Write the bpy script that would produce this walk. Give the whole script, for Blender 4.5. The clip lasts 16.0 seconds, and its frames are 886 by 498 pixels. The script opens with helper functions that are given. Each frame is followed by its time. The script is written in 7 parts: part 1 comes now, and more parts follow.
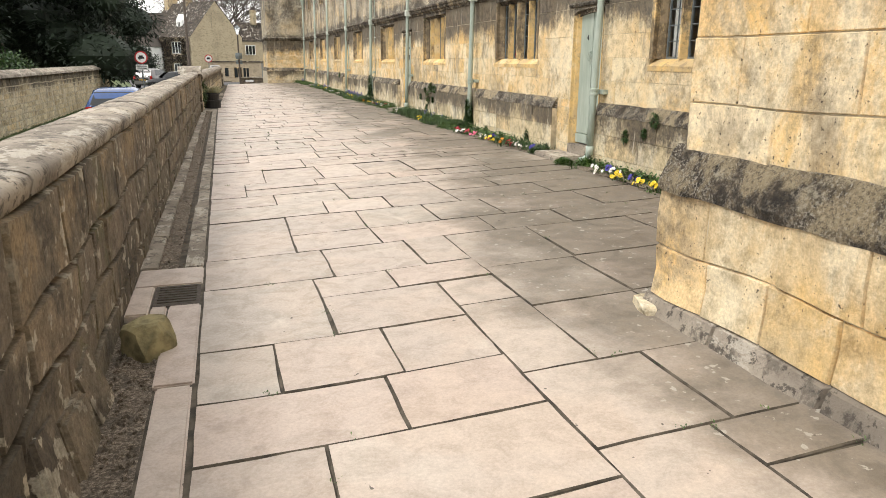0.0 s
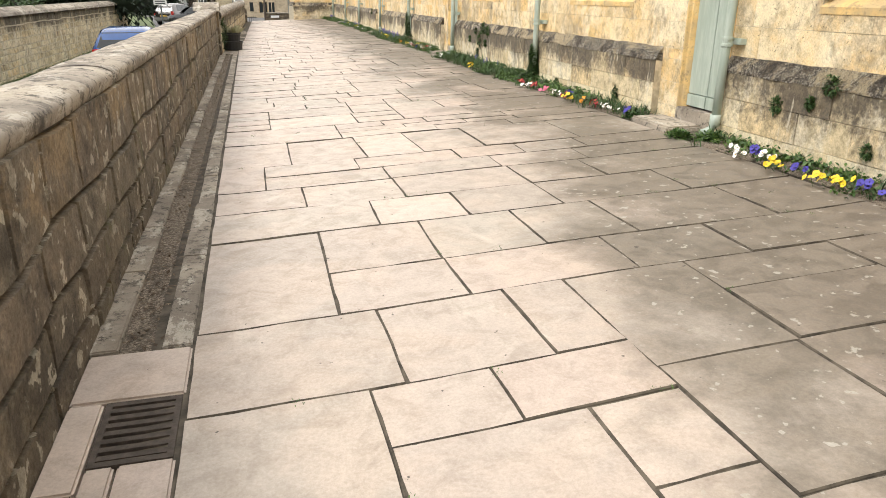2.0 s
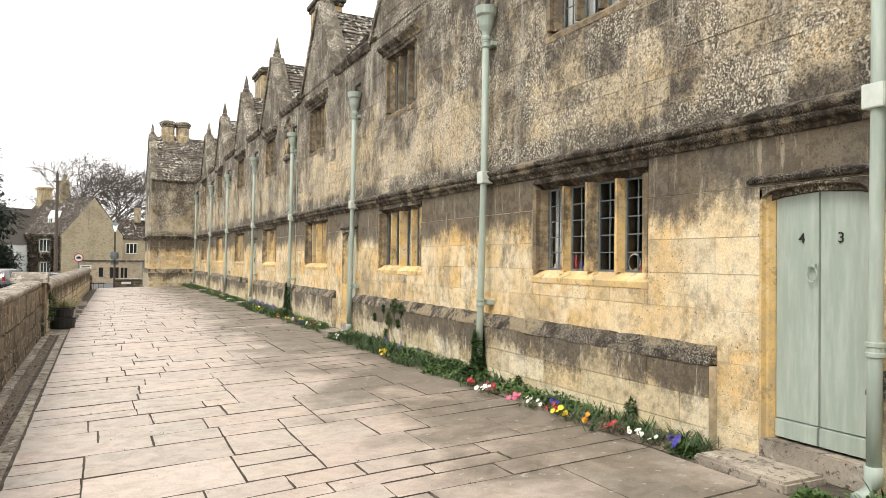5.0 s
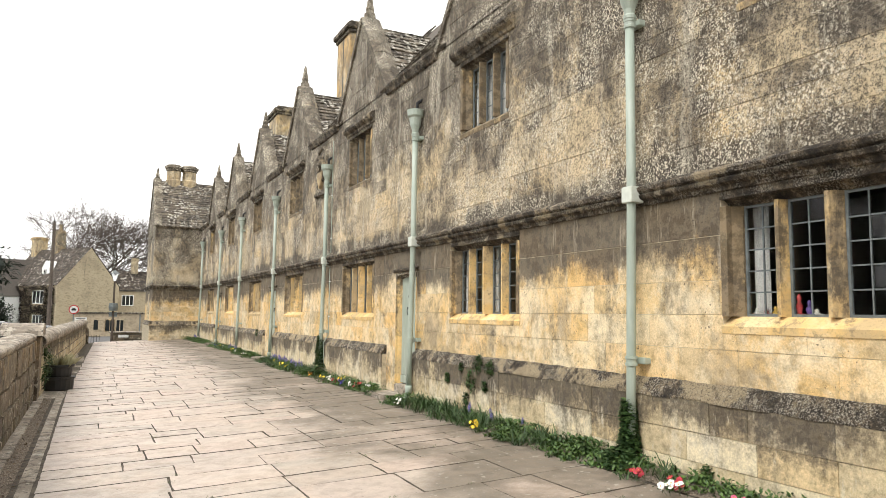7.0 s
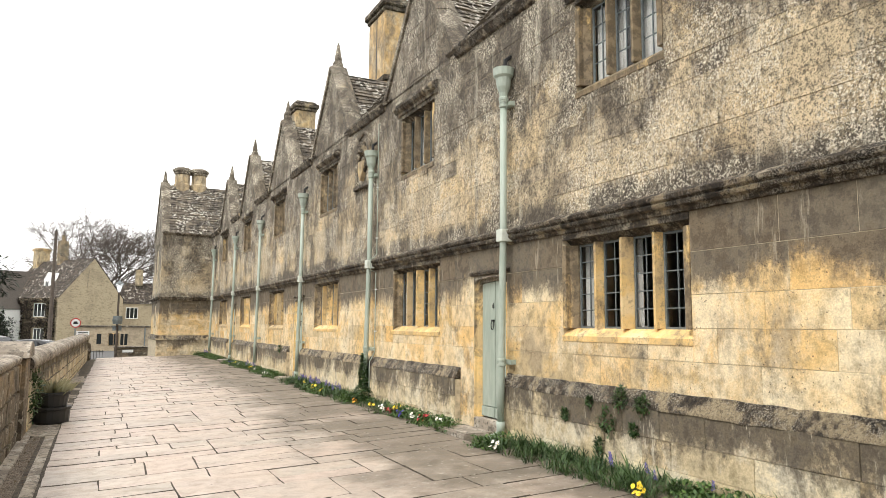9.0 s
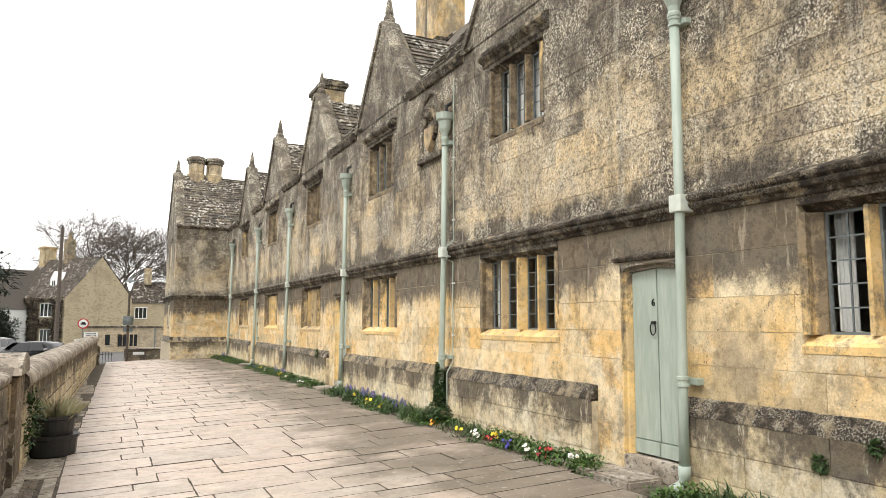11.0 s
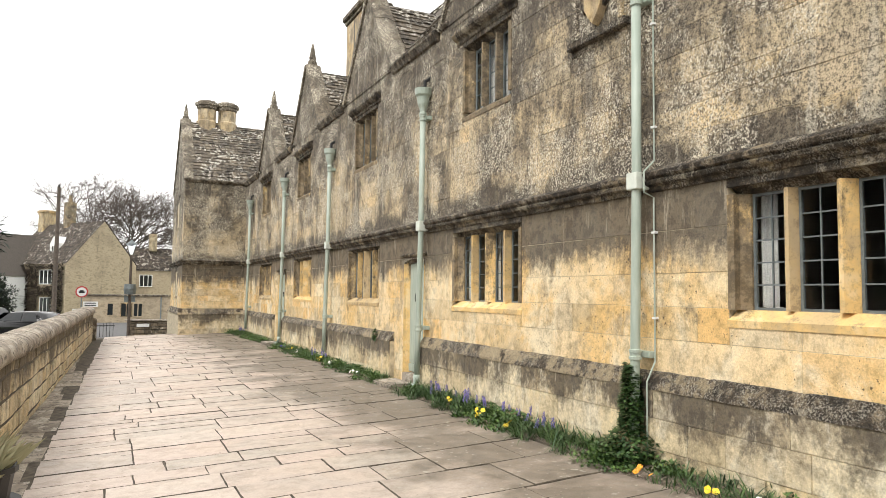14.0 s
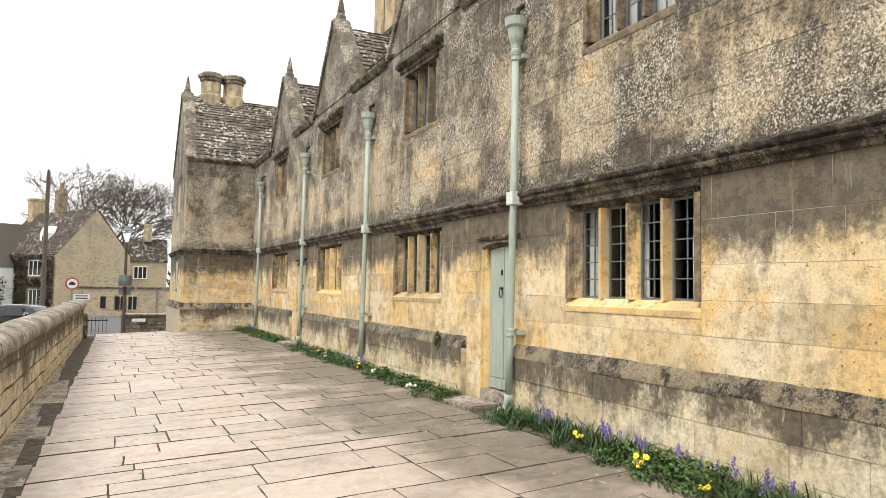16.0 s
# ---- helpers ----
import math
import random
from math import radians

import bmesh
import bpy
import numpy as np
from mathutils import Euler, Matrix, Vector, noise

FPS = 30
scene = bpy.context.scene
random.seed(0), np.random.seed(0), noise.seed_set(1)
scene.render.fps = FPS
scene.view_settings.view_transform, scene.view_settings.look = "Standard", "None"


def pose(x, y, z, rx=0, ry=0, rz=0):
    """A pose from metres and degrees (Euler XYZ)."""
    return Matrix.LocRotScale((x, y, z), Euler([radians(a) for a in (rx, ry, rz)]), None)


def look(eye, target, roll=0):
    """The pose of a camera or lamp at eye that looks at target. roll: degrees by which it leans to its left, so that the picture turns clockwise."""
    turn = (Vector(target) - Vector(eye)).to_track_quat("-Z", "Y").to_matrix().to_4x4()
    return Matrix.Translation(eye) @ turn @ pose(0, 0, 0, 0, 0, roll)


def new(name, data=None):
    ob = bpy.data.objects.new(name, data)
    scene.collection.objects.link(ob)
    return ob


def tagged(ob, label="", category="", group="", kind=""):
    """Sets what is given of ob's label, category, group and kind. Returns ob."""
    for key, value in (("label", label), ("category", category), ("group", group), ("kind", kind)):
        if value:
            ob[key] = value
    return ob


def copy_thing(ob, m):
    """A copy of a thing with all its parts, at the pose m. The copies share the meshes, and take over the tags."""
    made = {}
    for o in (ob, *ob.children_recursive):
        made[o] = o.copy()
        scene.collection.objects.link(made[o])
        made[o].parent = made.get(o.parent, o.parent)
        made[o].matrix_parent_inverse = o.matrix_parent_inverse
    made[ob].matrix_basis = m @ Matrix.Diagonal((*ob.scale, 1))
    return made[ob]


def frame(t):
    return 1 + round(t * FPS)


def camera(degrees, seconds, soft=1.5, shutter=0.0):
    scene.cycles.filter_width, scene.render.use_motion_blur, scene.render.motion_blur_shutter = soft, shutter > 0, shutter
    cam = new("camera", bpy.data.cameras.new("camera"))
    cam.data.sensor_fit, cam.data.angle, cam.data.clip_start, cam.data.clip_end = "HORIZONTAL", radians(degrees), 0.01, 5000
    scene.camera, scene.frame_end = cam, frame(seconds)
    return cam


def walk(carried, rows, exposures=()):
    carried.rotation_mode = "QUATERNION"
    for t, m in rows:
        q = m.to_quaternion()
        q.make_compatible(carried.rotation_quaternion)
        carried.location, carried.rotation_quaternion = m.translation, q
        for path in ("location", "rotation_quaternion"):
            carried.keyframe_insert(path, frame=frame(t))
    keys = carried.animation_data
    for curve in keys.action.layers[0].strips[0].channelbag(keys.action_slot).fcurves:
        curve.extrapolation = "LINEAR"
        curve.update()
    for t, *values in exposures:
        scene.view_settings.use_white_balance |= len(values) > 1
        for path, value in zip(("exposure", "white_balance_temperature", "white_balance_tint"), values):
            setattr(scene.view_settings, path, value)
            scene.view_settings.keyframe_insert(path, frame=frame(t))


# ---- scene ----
cam = camera(64.9, 16.0, 0.8)
PATH = [
    (0, (0.085, -0.319, 1.561), (0.654, 1.526, 1.039), 0.4),
    (0.5, (0.08, 0.249, 1.577), (0.591, 2.08, 0.955), 0.3),
    (1, (0.127, 0.848, 1.561), (0.613, 2.669, 0.893), 0.3),
    (1.5, (0.151, 1.426, 1.581), (0.623, 3.243, 0.892), 0.3),
    (2, (0.24, 1.999, 1.608), (0.721, 3.814, 0.919), 0.3),
    (2.5, (0.277, 2.571, 1.639), (0.834, 4.382, 0.998), 0.3),
    (3, (0.355, 3.204, 1.653), (1.04, 5.011, 1.135), 0.2),
    (3.5, (0.409, 3.816, 1.676), (1.201, 5.62, 1.328), 0.4),
    (4, (0.463, 4.406, 1.69), (1.309, 6.208, 1.502), 0.3),
    (4.2, (0.489, 4.653, 1.709), (1.344, 6.457, 1.584), 0.4),
    (6.3, (0.311, 7.312, 1.621), (1.208, 9.095, 1.747), 0.7),
    (6.5, (0.267, 7.593, 1.605), (1.164, 9.374, 1.747), 0.6),
    (7, (0.234, 8.288, 1.6), (1.123, 10.07, 1.784), 0.6),
    (7.5, (0.192, 9.003, 1.609), (1.074, 10.785, 1.828), 0.6),
    (8, (0.209, 9.708, 1.6), (1.091, 11.489, 1.822), 0.4),
    (8.5, (0.223, 10.413, 1.61), (1.105, 12.194, 1.831), 0.4),
    (9, (0.278, 11.154, 1.626), (1.157, 12.937, 1.843), 0.4),
    (9.5, (0.268, 11.884, 1.663), (1.141, 13.67, 1.879), 0.4),
    (10, (0.239, 12.604, 1.668), (1.108, 14.393, 1.883), 0.4),
    (10.2, (0.194, 12.888, 1.692), (1.064, 14.676, 1.908), 0.3),
    (12.3, (0.274, 16.103, 1.65), (1.133, 17.9, 1.828), 0.2),
    (12.5, (0.308, 16.414, 1.685), (1.164, 18.214, 1.854), 0.4),
    (13, (0.406, 17.193, 1.693), (1.262, 18.994, 1.836), 0.5),
    (13.5, (0.45, 17.974, 1.692), (1.307, 19.776, 1.825), 0.5),
    (14, (0.486, 18.757, 1.707), (1.343, 20.56, 1.835), 0.6),
    (14.5, (0.474, 19.506, 1.695), (1.331, 21.309, 1.817), 0.6),
    (15, (0.478, 20.25, 1.708), (1.337, 22.052, 1.823), 0.8),
    (15.5, (0.468, 20.998, 1.681), (1.335, 22.796, 1.797), 1.0),
    (16, (0.489, 21.748, 1.686), (1.361, 23.544, 1.797), 0.9),
]
walk(cam, [(t, look(eye, target, roll)) for t, eye, target, roll in PATH], [(0, 0.48), (0.7, 0.62), (1.5, 0.7), (2.4, 0.66), (3.2, 0.52), (4.2, 0.48), (6.3, 0.54), (16, 0.56)])

# ---- world, sun ----
world = bpy.data.worlds.new("overcast_sky")
scene.world = world
world.use_nodes = True
wn, wl = world.node_tree.nodes, world.node_tree.links
sky = wn.new("ShaderNodeTexSky")
sky.sky_type = "NISHITA"
sky.sun_disc = False
sky.sun_elevation, sky.sun_rotation = radians(48), radians(-110)
sky.air_density, sky.dust_density, sky.ozone_density = 1.0, 1.0, 1.0
pale = wn.new("ShaderNodeHueSaturation")
pale.inputs["Saturation"].default_value = 0.1
cloud = wn.new("ShaderNodeMix")
cloud.data_type = "RGBA"
cloud.inputs[0].default_value = 0.85
cloud.inputs[7].default_value = (9.85, 9.7, 9.5, 1)
wl.new(sky.outputs[0], pale.inputs["Color"])
wl.new(pale.outputs[0], cloud.inputs[6])
wl.new(cloud.outputs[2], wn["Background"].inputs[0])
wn["Background"].inputs[1].default_value = 0.14
sun = new("sun", bpy.data.lights.new("sun", "SUN"))
sun.data.energy, sun.data.angle, sun.data.color = 1.5, radians(18), (1.0, 0.96, 0.9)
sun.matrix_basis = look((-20, 8, 30), (0, 16, 0))


# ---- node helpers ----
class Shade:
    """A small builder for one principled material."""

    def __init__(self, name, rough=0.85, metal=0.0):
        self.mat = bpy.data.materials.new(name)
        self.mat.use_nodes = True
        self.n, self.l = self.mat.node_tree.nodes, self.mat.node_tree.links
        self.b = self.n["Principled BSDF"]
        self.b.inputs["Roughness"].default_value = rough
        self.b.inputs["Metallic"].default_value = metal
        self.pos = self.n.new("ShaderNodeNewGeometry").outputs["Position"]

    def link(self, a, socket):
        if hasattr(a, "is_output"):
            self.l.new(a, socket)
        else:
            socket.default_value = a

    def space(self, sx, sy, sz):
        m = self.n.new("ShaderNodeMapping")
        m.inputs["Scale"].default_value = (sx, sy, sz)
        self.l.new(self.pos, m.inputs[0])
        return m.outputs[0]

    def noise(self, scale, detail=4, rough=0.6, vec=None, warp=0.0):
        t = self.n.new("ShaderNodeTexNoise")
        t.inputs["Scale"].default_value, t.inputs["Detail"].default_value = scale, detail
        t.inputs["Roughness"].default_value, t.inputs["Distortion"].default_value = rough, warp
        self.l.new(vec or self.pos, t.inputs["Vector"])
        return t.outputs[0]

    def cells(self, scale, vec=None, feature="F1"):
        t = self.n.new("ShaderNodeTexVoronoi")
        t.feature = feature
        t.inputs["Scale"].default_value = scale
        self.l.new(vec or self.pos, t.inputs["Vector"])
        return t.outputs["Distance"]

    def step(self, fac, lo, hi, a=0.0, b=1.0):
        t = self.n.new("ShaderNodeMapRange")
        t.interpolation_type = "SMOOTHSTEP"
        t.inputs[1].default_value, t.inputs[2].default_value = lo, hi
        t.inputs[3].default_value, t.inputs[4].default_value = a, b
        self.l.new(fac, t.inputs[0])
        return t.outputs[0]

    def math(self, op, a, b):
        t = self.n.new("ShaderNodeMath")
        t.operation = op
        self.link(a, t.inputs[0])
        self.link(b, t.inputs[1])
        return t.outputs[0]

    def height(self):
        t = self.n.new("ShaderNodeSeparateXYZ")
        self.l.new(self.pos, t.inputs[0])
        return t.outputs[2]

    def ramp(self, fac, *stops):
        t = self.n.new("ShaderNodeValToRGB")
        e = t.color_ramp.elements
        while len(e) < len(stops):
            e.new(0.5)
        for k, (p, c) in zip(e, stops):
            k.position, k.color = p, (*c, 1)
        self.l.new(fac, t.inputs[0])
        return t.outputs[0]

    def mix(self, fac, a, b, kind="MIX"):
        t = self.n.new("ShaderNodeMix")
        t.data_type, t.blend_type = "RGBA", kind
        self.link(fac, t.inputs[0])
        for v, s in ((a, t.inputs[6]), (b, t.inputs[7])):
            self.link(v if hasattr(v, "is_output") else (*v, 1), s)
        return t.outputs[2]

    def piece(self):
        """A random number for each piece, whether an object of its own or an island of a joined mesh."""
        a = self.n.new("ShaderNodeObjectInfo").outputs["Random"]
        b = self.n.new("ShaderNodeNewGeometry").outputs["Random Per Island"]
        return self.math("FRACT", self.math("ADD", a, b), 0.0)

    def bump(self, height, strength, distance):
        t = self.n.new("ShaderNodeBump")
        t.inputs["Strength"].default_value, t.inputs["Distance"].default_value = strength, distance
        self.l.new(height, t.inputs["Height"])
        old = self.b.inputs["Normal"].links
        if old:
            self.l.new(old[0].from_socket, t.inputs["Normal"])
        self.l.new(t.outputs[0], self.b.inputs["Normal"])
        return self

    def done(self, colour):
        self.link(colour if hasattr(colour, "is_output") else (*colour, 1), self.b.inputs["Base Color"])
        return self.mat


def vary(s, colour, amount, hue=None):
    """Lighten and darken a colour from piece to piece."""
    r = s.piece()
    c = s.mix(1.0, colour, s.ramp(r, (0.0, (1 - amount,) * 3), (1.0, (1 + amount,) * 3)), "MULTIPLY")
    if hue:
        c = s.mix(s.step(s.math("FRACT", s.math("MULTIPLY", r, 7.3), 0.0), 0.55, 1.0, 0.0, 0.7), c, hue)
    return c


def soot(s, z0, z1, low, high):
    """Streaked black crust that thickens from one level to another, as rain leaves it on limestone."""
    streak = s.noise(1.0, 9, 0.72, s.space(1.7, 1.7, 0.6), 0.3)
    grain = s.noise(17, 9, 0.8)
    m = s.math("ADD", s.math("MULTIPLY", streak, 3.6), s.math("MULTIPLY", grain, 1.1))
    return s.step(s.math("SUBTRACT", m, s.step(s.height(), z0, z1, low + 1.15, high + 1.15)), -0.2, 0.25)


def plain(name, colour, rough=0.6, metal=0.0, mottle=0.12, scale=12, bumps=0.15):
    s = Shade(name, rough, metal)
    n = s.noise(scale, 5)
    m = s.noise(scale * 7, 3)
    dark, light = tuple(c * (1 - mottle) for c in colour), tuple(min(1, c * (1 + mottle)) for c in colour)
    c = s.mix(s.step(n, 0.3, 0.7), dark, light)
    s.bump(m, bumps, 0.004)
    return s.done(c)


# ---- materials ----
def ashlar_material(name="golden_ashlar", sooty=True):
    s = Shade(name, 0.92)
    mid, fine = s.noise(8, 9, 0.72), s.noise(58, 6, 0.75)
    r = s.piece()
    c = s.ramp(r, (0.0, (0.52, 0.41, 0.24)), (0.16, (0.76, 0.60, 0.36)), (0.34, (0.84, 0.68, 0.43)), (0.5, (0.80, 0.53, 0.22)), (0.66, (0.88, 0.76, 0.52)), (0.82, (0.62, 0.50, 0.32)), (1.0, (0.80, 0.61, 0.33)))
    c = s.mix(s.step(s.noise(0.8, 6, 0.65), 0.45, 0.62, 0, 0.7), c, (0.80, 0.53, 0.20))
    c = s.mix(s.step(s.noise(1.3, 8, 0.72, s.space(1, 1, 0.8), 0.4), 0.48, 0.62, 0, 0.7), c, (0.86, 0.77, 0.57))
    c = s.mix(s.step(s.noise(1.7, 9, 0.74, s.space(1, 1, 0.75), 0.3), 0.52, 0.64, 0, 0.65), c, (0.36, 0.295, 0.205))
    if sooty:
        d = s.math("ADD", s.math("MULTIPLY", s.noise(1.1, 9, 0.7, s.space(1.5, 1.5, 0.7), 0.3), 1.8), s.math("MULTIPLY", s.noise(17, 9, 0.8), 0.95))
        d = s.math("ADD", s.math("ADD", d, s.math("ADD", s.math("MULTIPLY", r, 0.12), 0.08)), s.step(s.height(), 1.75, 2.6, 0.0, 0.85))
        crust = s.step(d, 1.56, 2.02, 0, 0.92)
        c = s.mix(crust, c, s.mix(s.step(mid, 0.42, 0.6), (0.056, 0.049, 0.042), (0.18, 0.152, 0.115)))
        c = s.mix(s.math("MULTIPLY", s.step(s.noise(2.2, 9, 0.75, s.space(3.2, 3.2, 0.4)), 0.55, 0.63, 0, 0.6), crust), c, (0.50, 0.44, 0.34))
    else:
        c = s.mix(s.step(s.noise(2.2, 8, 0.72, s.space(1.5, 1.5, 0.7)), 0.4, 0.6, 0.35, 0.85), c, (0.20, 0.165, 0.12))
    c = s.mix(1.0, c, s.ramp(mid, (0.32, (1.13, 1.12, 1.1)), (0.5, (1.0, 1.0, 1.0)), (0.66, (0.62, 0.60, 0.56))), "MULTIPLY")
    c = s.mix(1.0, c, s.ramp(fine, (0.35, (1.1, 1.1, 1.1)), (0.64, (0.76, 0.74, 0.70))), "MULTIPLY")
    c = s.mix(s.math("MULTIPLY", s.step(s.noise(42, 3, 0.5), 0.66, 0.69, 0, 0.9), s.step(s.noise(1.6, 4), 0.45, 0.55)), c, (0.06, 0.045, 0.03))
    s.bump(mid, 0.4, 0.025).bump(fine, 0.6, 0.009)
    return s.done(c)


def plinth_material():
    s = Shade("plinth_ashlar", 0.94)
    mid, fine = s.noise(8, 9, 0.72), s.noise(52, 6, 0.75)
    r = s.piece()
    c = s.ramp(r, (0.0, (0.56, 0.46, 0.29)), (0.25, (0.76, 0.64, 0.42)), (0.5, (0.84, 0.74, 0.53)), (0.75, (0.66, 0.55, 0.37)), (1.0, (0.80, 0.63, 0.37)))
    c = s.mix(s.step(s.noise(1.5, 8, 0.7, s.space(1.2, 1.2, 0.8)), 0.50, 0.62, 0, 0.65), c, (0.80, 0.74, 0.60))
    c = s.mix(s.step(s.noise(1.9, 9, 0.74), 0.50, 0.64, 0, 0.55), c, (0.33, 0.275, 0.195))
    d = s.math("ADD", s.math("MULTIPLY", s.noise(1.2, 9, 0.7, s.space(1.4, 1.4, 0.75), 0.3), 1.8), s.math("MULTIPLY", s.noise(17, 9, 0.8), 0.95))
    d = s.math("ADD", s.math("ADD", d, s.math("ADD", s.math("MULTIPLY", r, 0.14), 0.1)), s.step(s.height(), 0.3, 0.85, 0.0, 0.5))
    crust = s.step(d, 1.58, 2.02, 0, 0.92)
    c = s.mix(crust, c, s.mix(s.step(mid, 0.42, 0.6), (0.055, 0.046, 0.038), (0.17, 0.14, 0.10)))
    c = s.mix(s.step(s.noise(2.4, 9, 0.78, s.space(2.6, 2.6, 0.5)), 0.57, 0.63, 0, 0.6), c, (0.74, 0.68, 0.54))
    c = s.mix(1.0, c, s.ramp(mid, (0.32, (1.14, 1.13, 1.1)), (0.5, (1.0, 1.0, 1.0)), (0.66, (0.56, 0.54, 0.5))), "MULTIPLY")
    c = s.mix(1.0, c, s.ramp(fine, (0.35, (1.1, 1.1, 1.1)), (0.65, (0.74, 0.72, 0.68))), "MULTIPLY")
    s.bump(mid, 0.5, 0.03).bump(fine, 0.6, 0.01)
    return s.done(c)


def upper_material(name="lichened_upper_stone"):
    s = Shade(name, 0.96)
    mid, fine = s.noise(7, 9, 0.75), s.noise(30, 9, 0.82)
    r = s.piece()
    c = s.ramp(r, (0.0, (0.52, 0.43, 0.29)), (0.3, (0.72, 0.58, 0.37)), (0.5, (0.62, 0.51, 0.35)), (0.72, (0.84, 0.64, 0.36)), (1.0, (0.52, 0.43, 0.30)))
    c = s.mix(s.step(s.noise(1.2, 7, 0.7), 0.5, 0.62, 0, 0.5), c, (0.66, 0.53, 0.33))
    d = s.math("ADD", s.math("MULTIPLY", s.noise(0.8, 9, 0.7, s.space(1.2, 1.2, 0.8), 0.4), 2.0), s.math("MULTIPLY", s.noise(9, 8, 0.75), 0.8))
    d = s.math("ADD", s.math("ADD", d, s.math("MULTIPLY", r, 0.15)), s.math("ADD", s.step(s.height(), 3.4, 6.0, 0.0, 0.5), s.step(s.height(), 3.22, 2.95, 0.0, 0.35)))
    crust = s.step(d, 1.34, 1.76, 0, 0.92)
    c = s.mix(crust, c, s.mix(s.step(mid, 0.42, 0.6), (0.042, 0.036, 0.03), (0.17, 0.142, 0.108)))
    c = s.mix(s.step(s.noise(1.2, 8, 0.72, s.space(2.4, 2.4, 0.22)), 0.57, 0.65, 0, 0.55), c, (0.60, 0.55, 0.44))
    c = s.mix(s.step(s.noise(0.9, 9, 0.75, s.space(1.7, 1.7, 0.35), 0.2), 0.50, 0.62, 0, 0.55), c, (0.09, 0.075, 0.058))
    c = s.mix(s.step(fine, 0.50, 0.57, 0, 0.78), c, (0.04, 0.033, 0.026))
    area = s.step(s.noise(1.4, 7, 0.65), 0.42, 0.60, 0.06, 1.0)
    c = s.mix(s.math("MULTIPLY", s.step(s.noise(52, 5, 0.65), 0.52, 0.57, 0, 0.85), area), c, (0.84, 0.77, 0.62))
    c = s.mix(s.math("MULTIPLY", s.step(s.noise(24, 4, 0.6), 0.58, 0.62, 0, 0.85), area), c, (0.86, 0.79, 0.63))
    c = s.mix(s.step(s.noise(66, 5, 0.7), 0.54, 0.59, 0, 0.75), c, (0.03, 0.025, 0.02))
    s.bump(mid, 0.6, 0.035).bump(fine, 0.8, 0.016)
    return s.done(c)


def crust_material(name="black_crusted_moulding", bare=0.56, fleck=0.85):
    s = Shade(name, 0.97)
    n, fine = s.noise(7, 10, 0.8), s.noise(48, 8, 0.85)
    c = s.ramp(n, (0.40, (0.022, 0.019, 0.016)), (0.53, (0.085, 0.066, 0.045)), (0.63, (0.34, 0.27, 0.18)))
    c = s.mix(s.math("MULTIPLY", s.step(s.noise(64, 6, 0.72), 0.50, 0.56, 0, fleck), s.step(s.noise(3.0, 7, 0.7), bare - 0.12, bare)), c, (0.50, 0.455, 0.37))
    c = s.mix(s.step(s.noise(2.6, 9, 0.75), 0.58, 0.64, 0, 0.7), c, (0.60, 0.53, 0.40))
    c = s.mix(s.step(s.noise(1.5, 9, 0.78), bare, bare + 0.06, 0, 0.75), c, (0.50, 0.40, 0.25))
    c = s.mix(s.step(fine, 0.50, 0.57, 0, 0.65), c, (0.024, 0.020, 0.017))
    s.bump(n, 0.9, 0.05).bump(fine, 1.0, 0.018)
    return s.done(c)


def mullion_material(name="dressed_window_stone", grey=0.0):
    s = Shade(name, 0.9)
    n, mid, fine = s.noise(2.2, 6), s.noise(7, 8, 0.75), s.noise(32, 8, 0.8)
    c = s.ramp(n, (0.40, (0.56, 0.41, 0.21)), (0.52, (0.76, 0.52, 0.21)), (0.62, (0.78, 0.60, 0.33)))
    c = vary(s, c, 0.14, (0.40, 0.325, 0.215))
    c = s.mix(s.math("MULTIPLY", soot(s, 1.3, 2.75, 1.6 - 0.66 * grey, 1.2 - 0.33 * grey), 0.88), c, s.mix(s.step(mid, 0.45, 0.58), (0.055, 0.048, 0.04), (0.20, 0.16, 0.11)))
    c = s.mix(s.step(mid, 0.54, 0.62, 0, 0.55), c, (0.22, 0.17, 0.11))
    c = s.mix(s.step(fine, 0.52, 0.62, 0, 0.4), c, (0.28, 0.2, 0.11))
    s.bump(mid, 0.4, 0.02).bump(fine, 0.5, 0.008)
    return s.done(c)


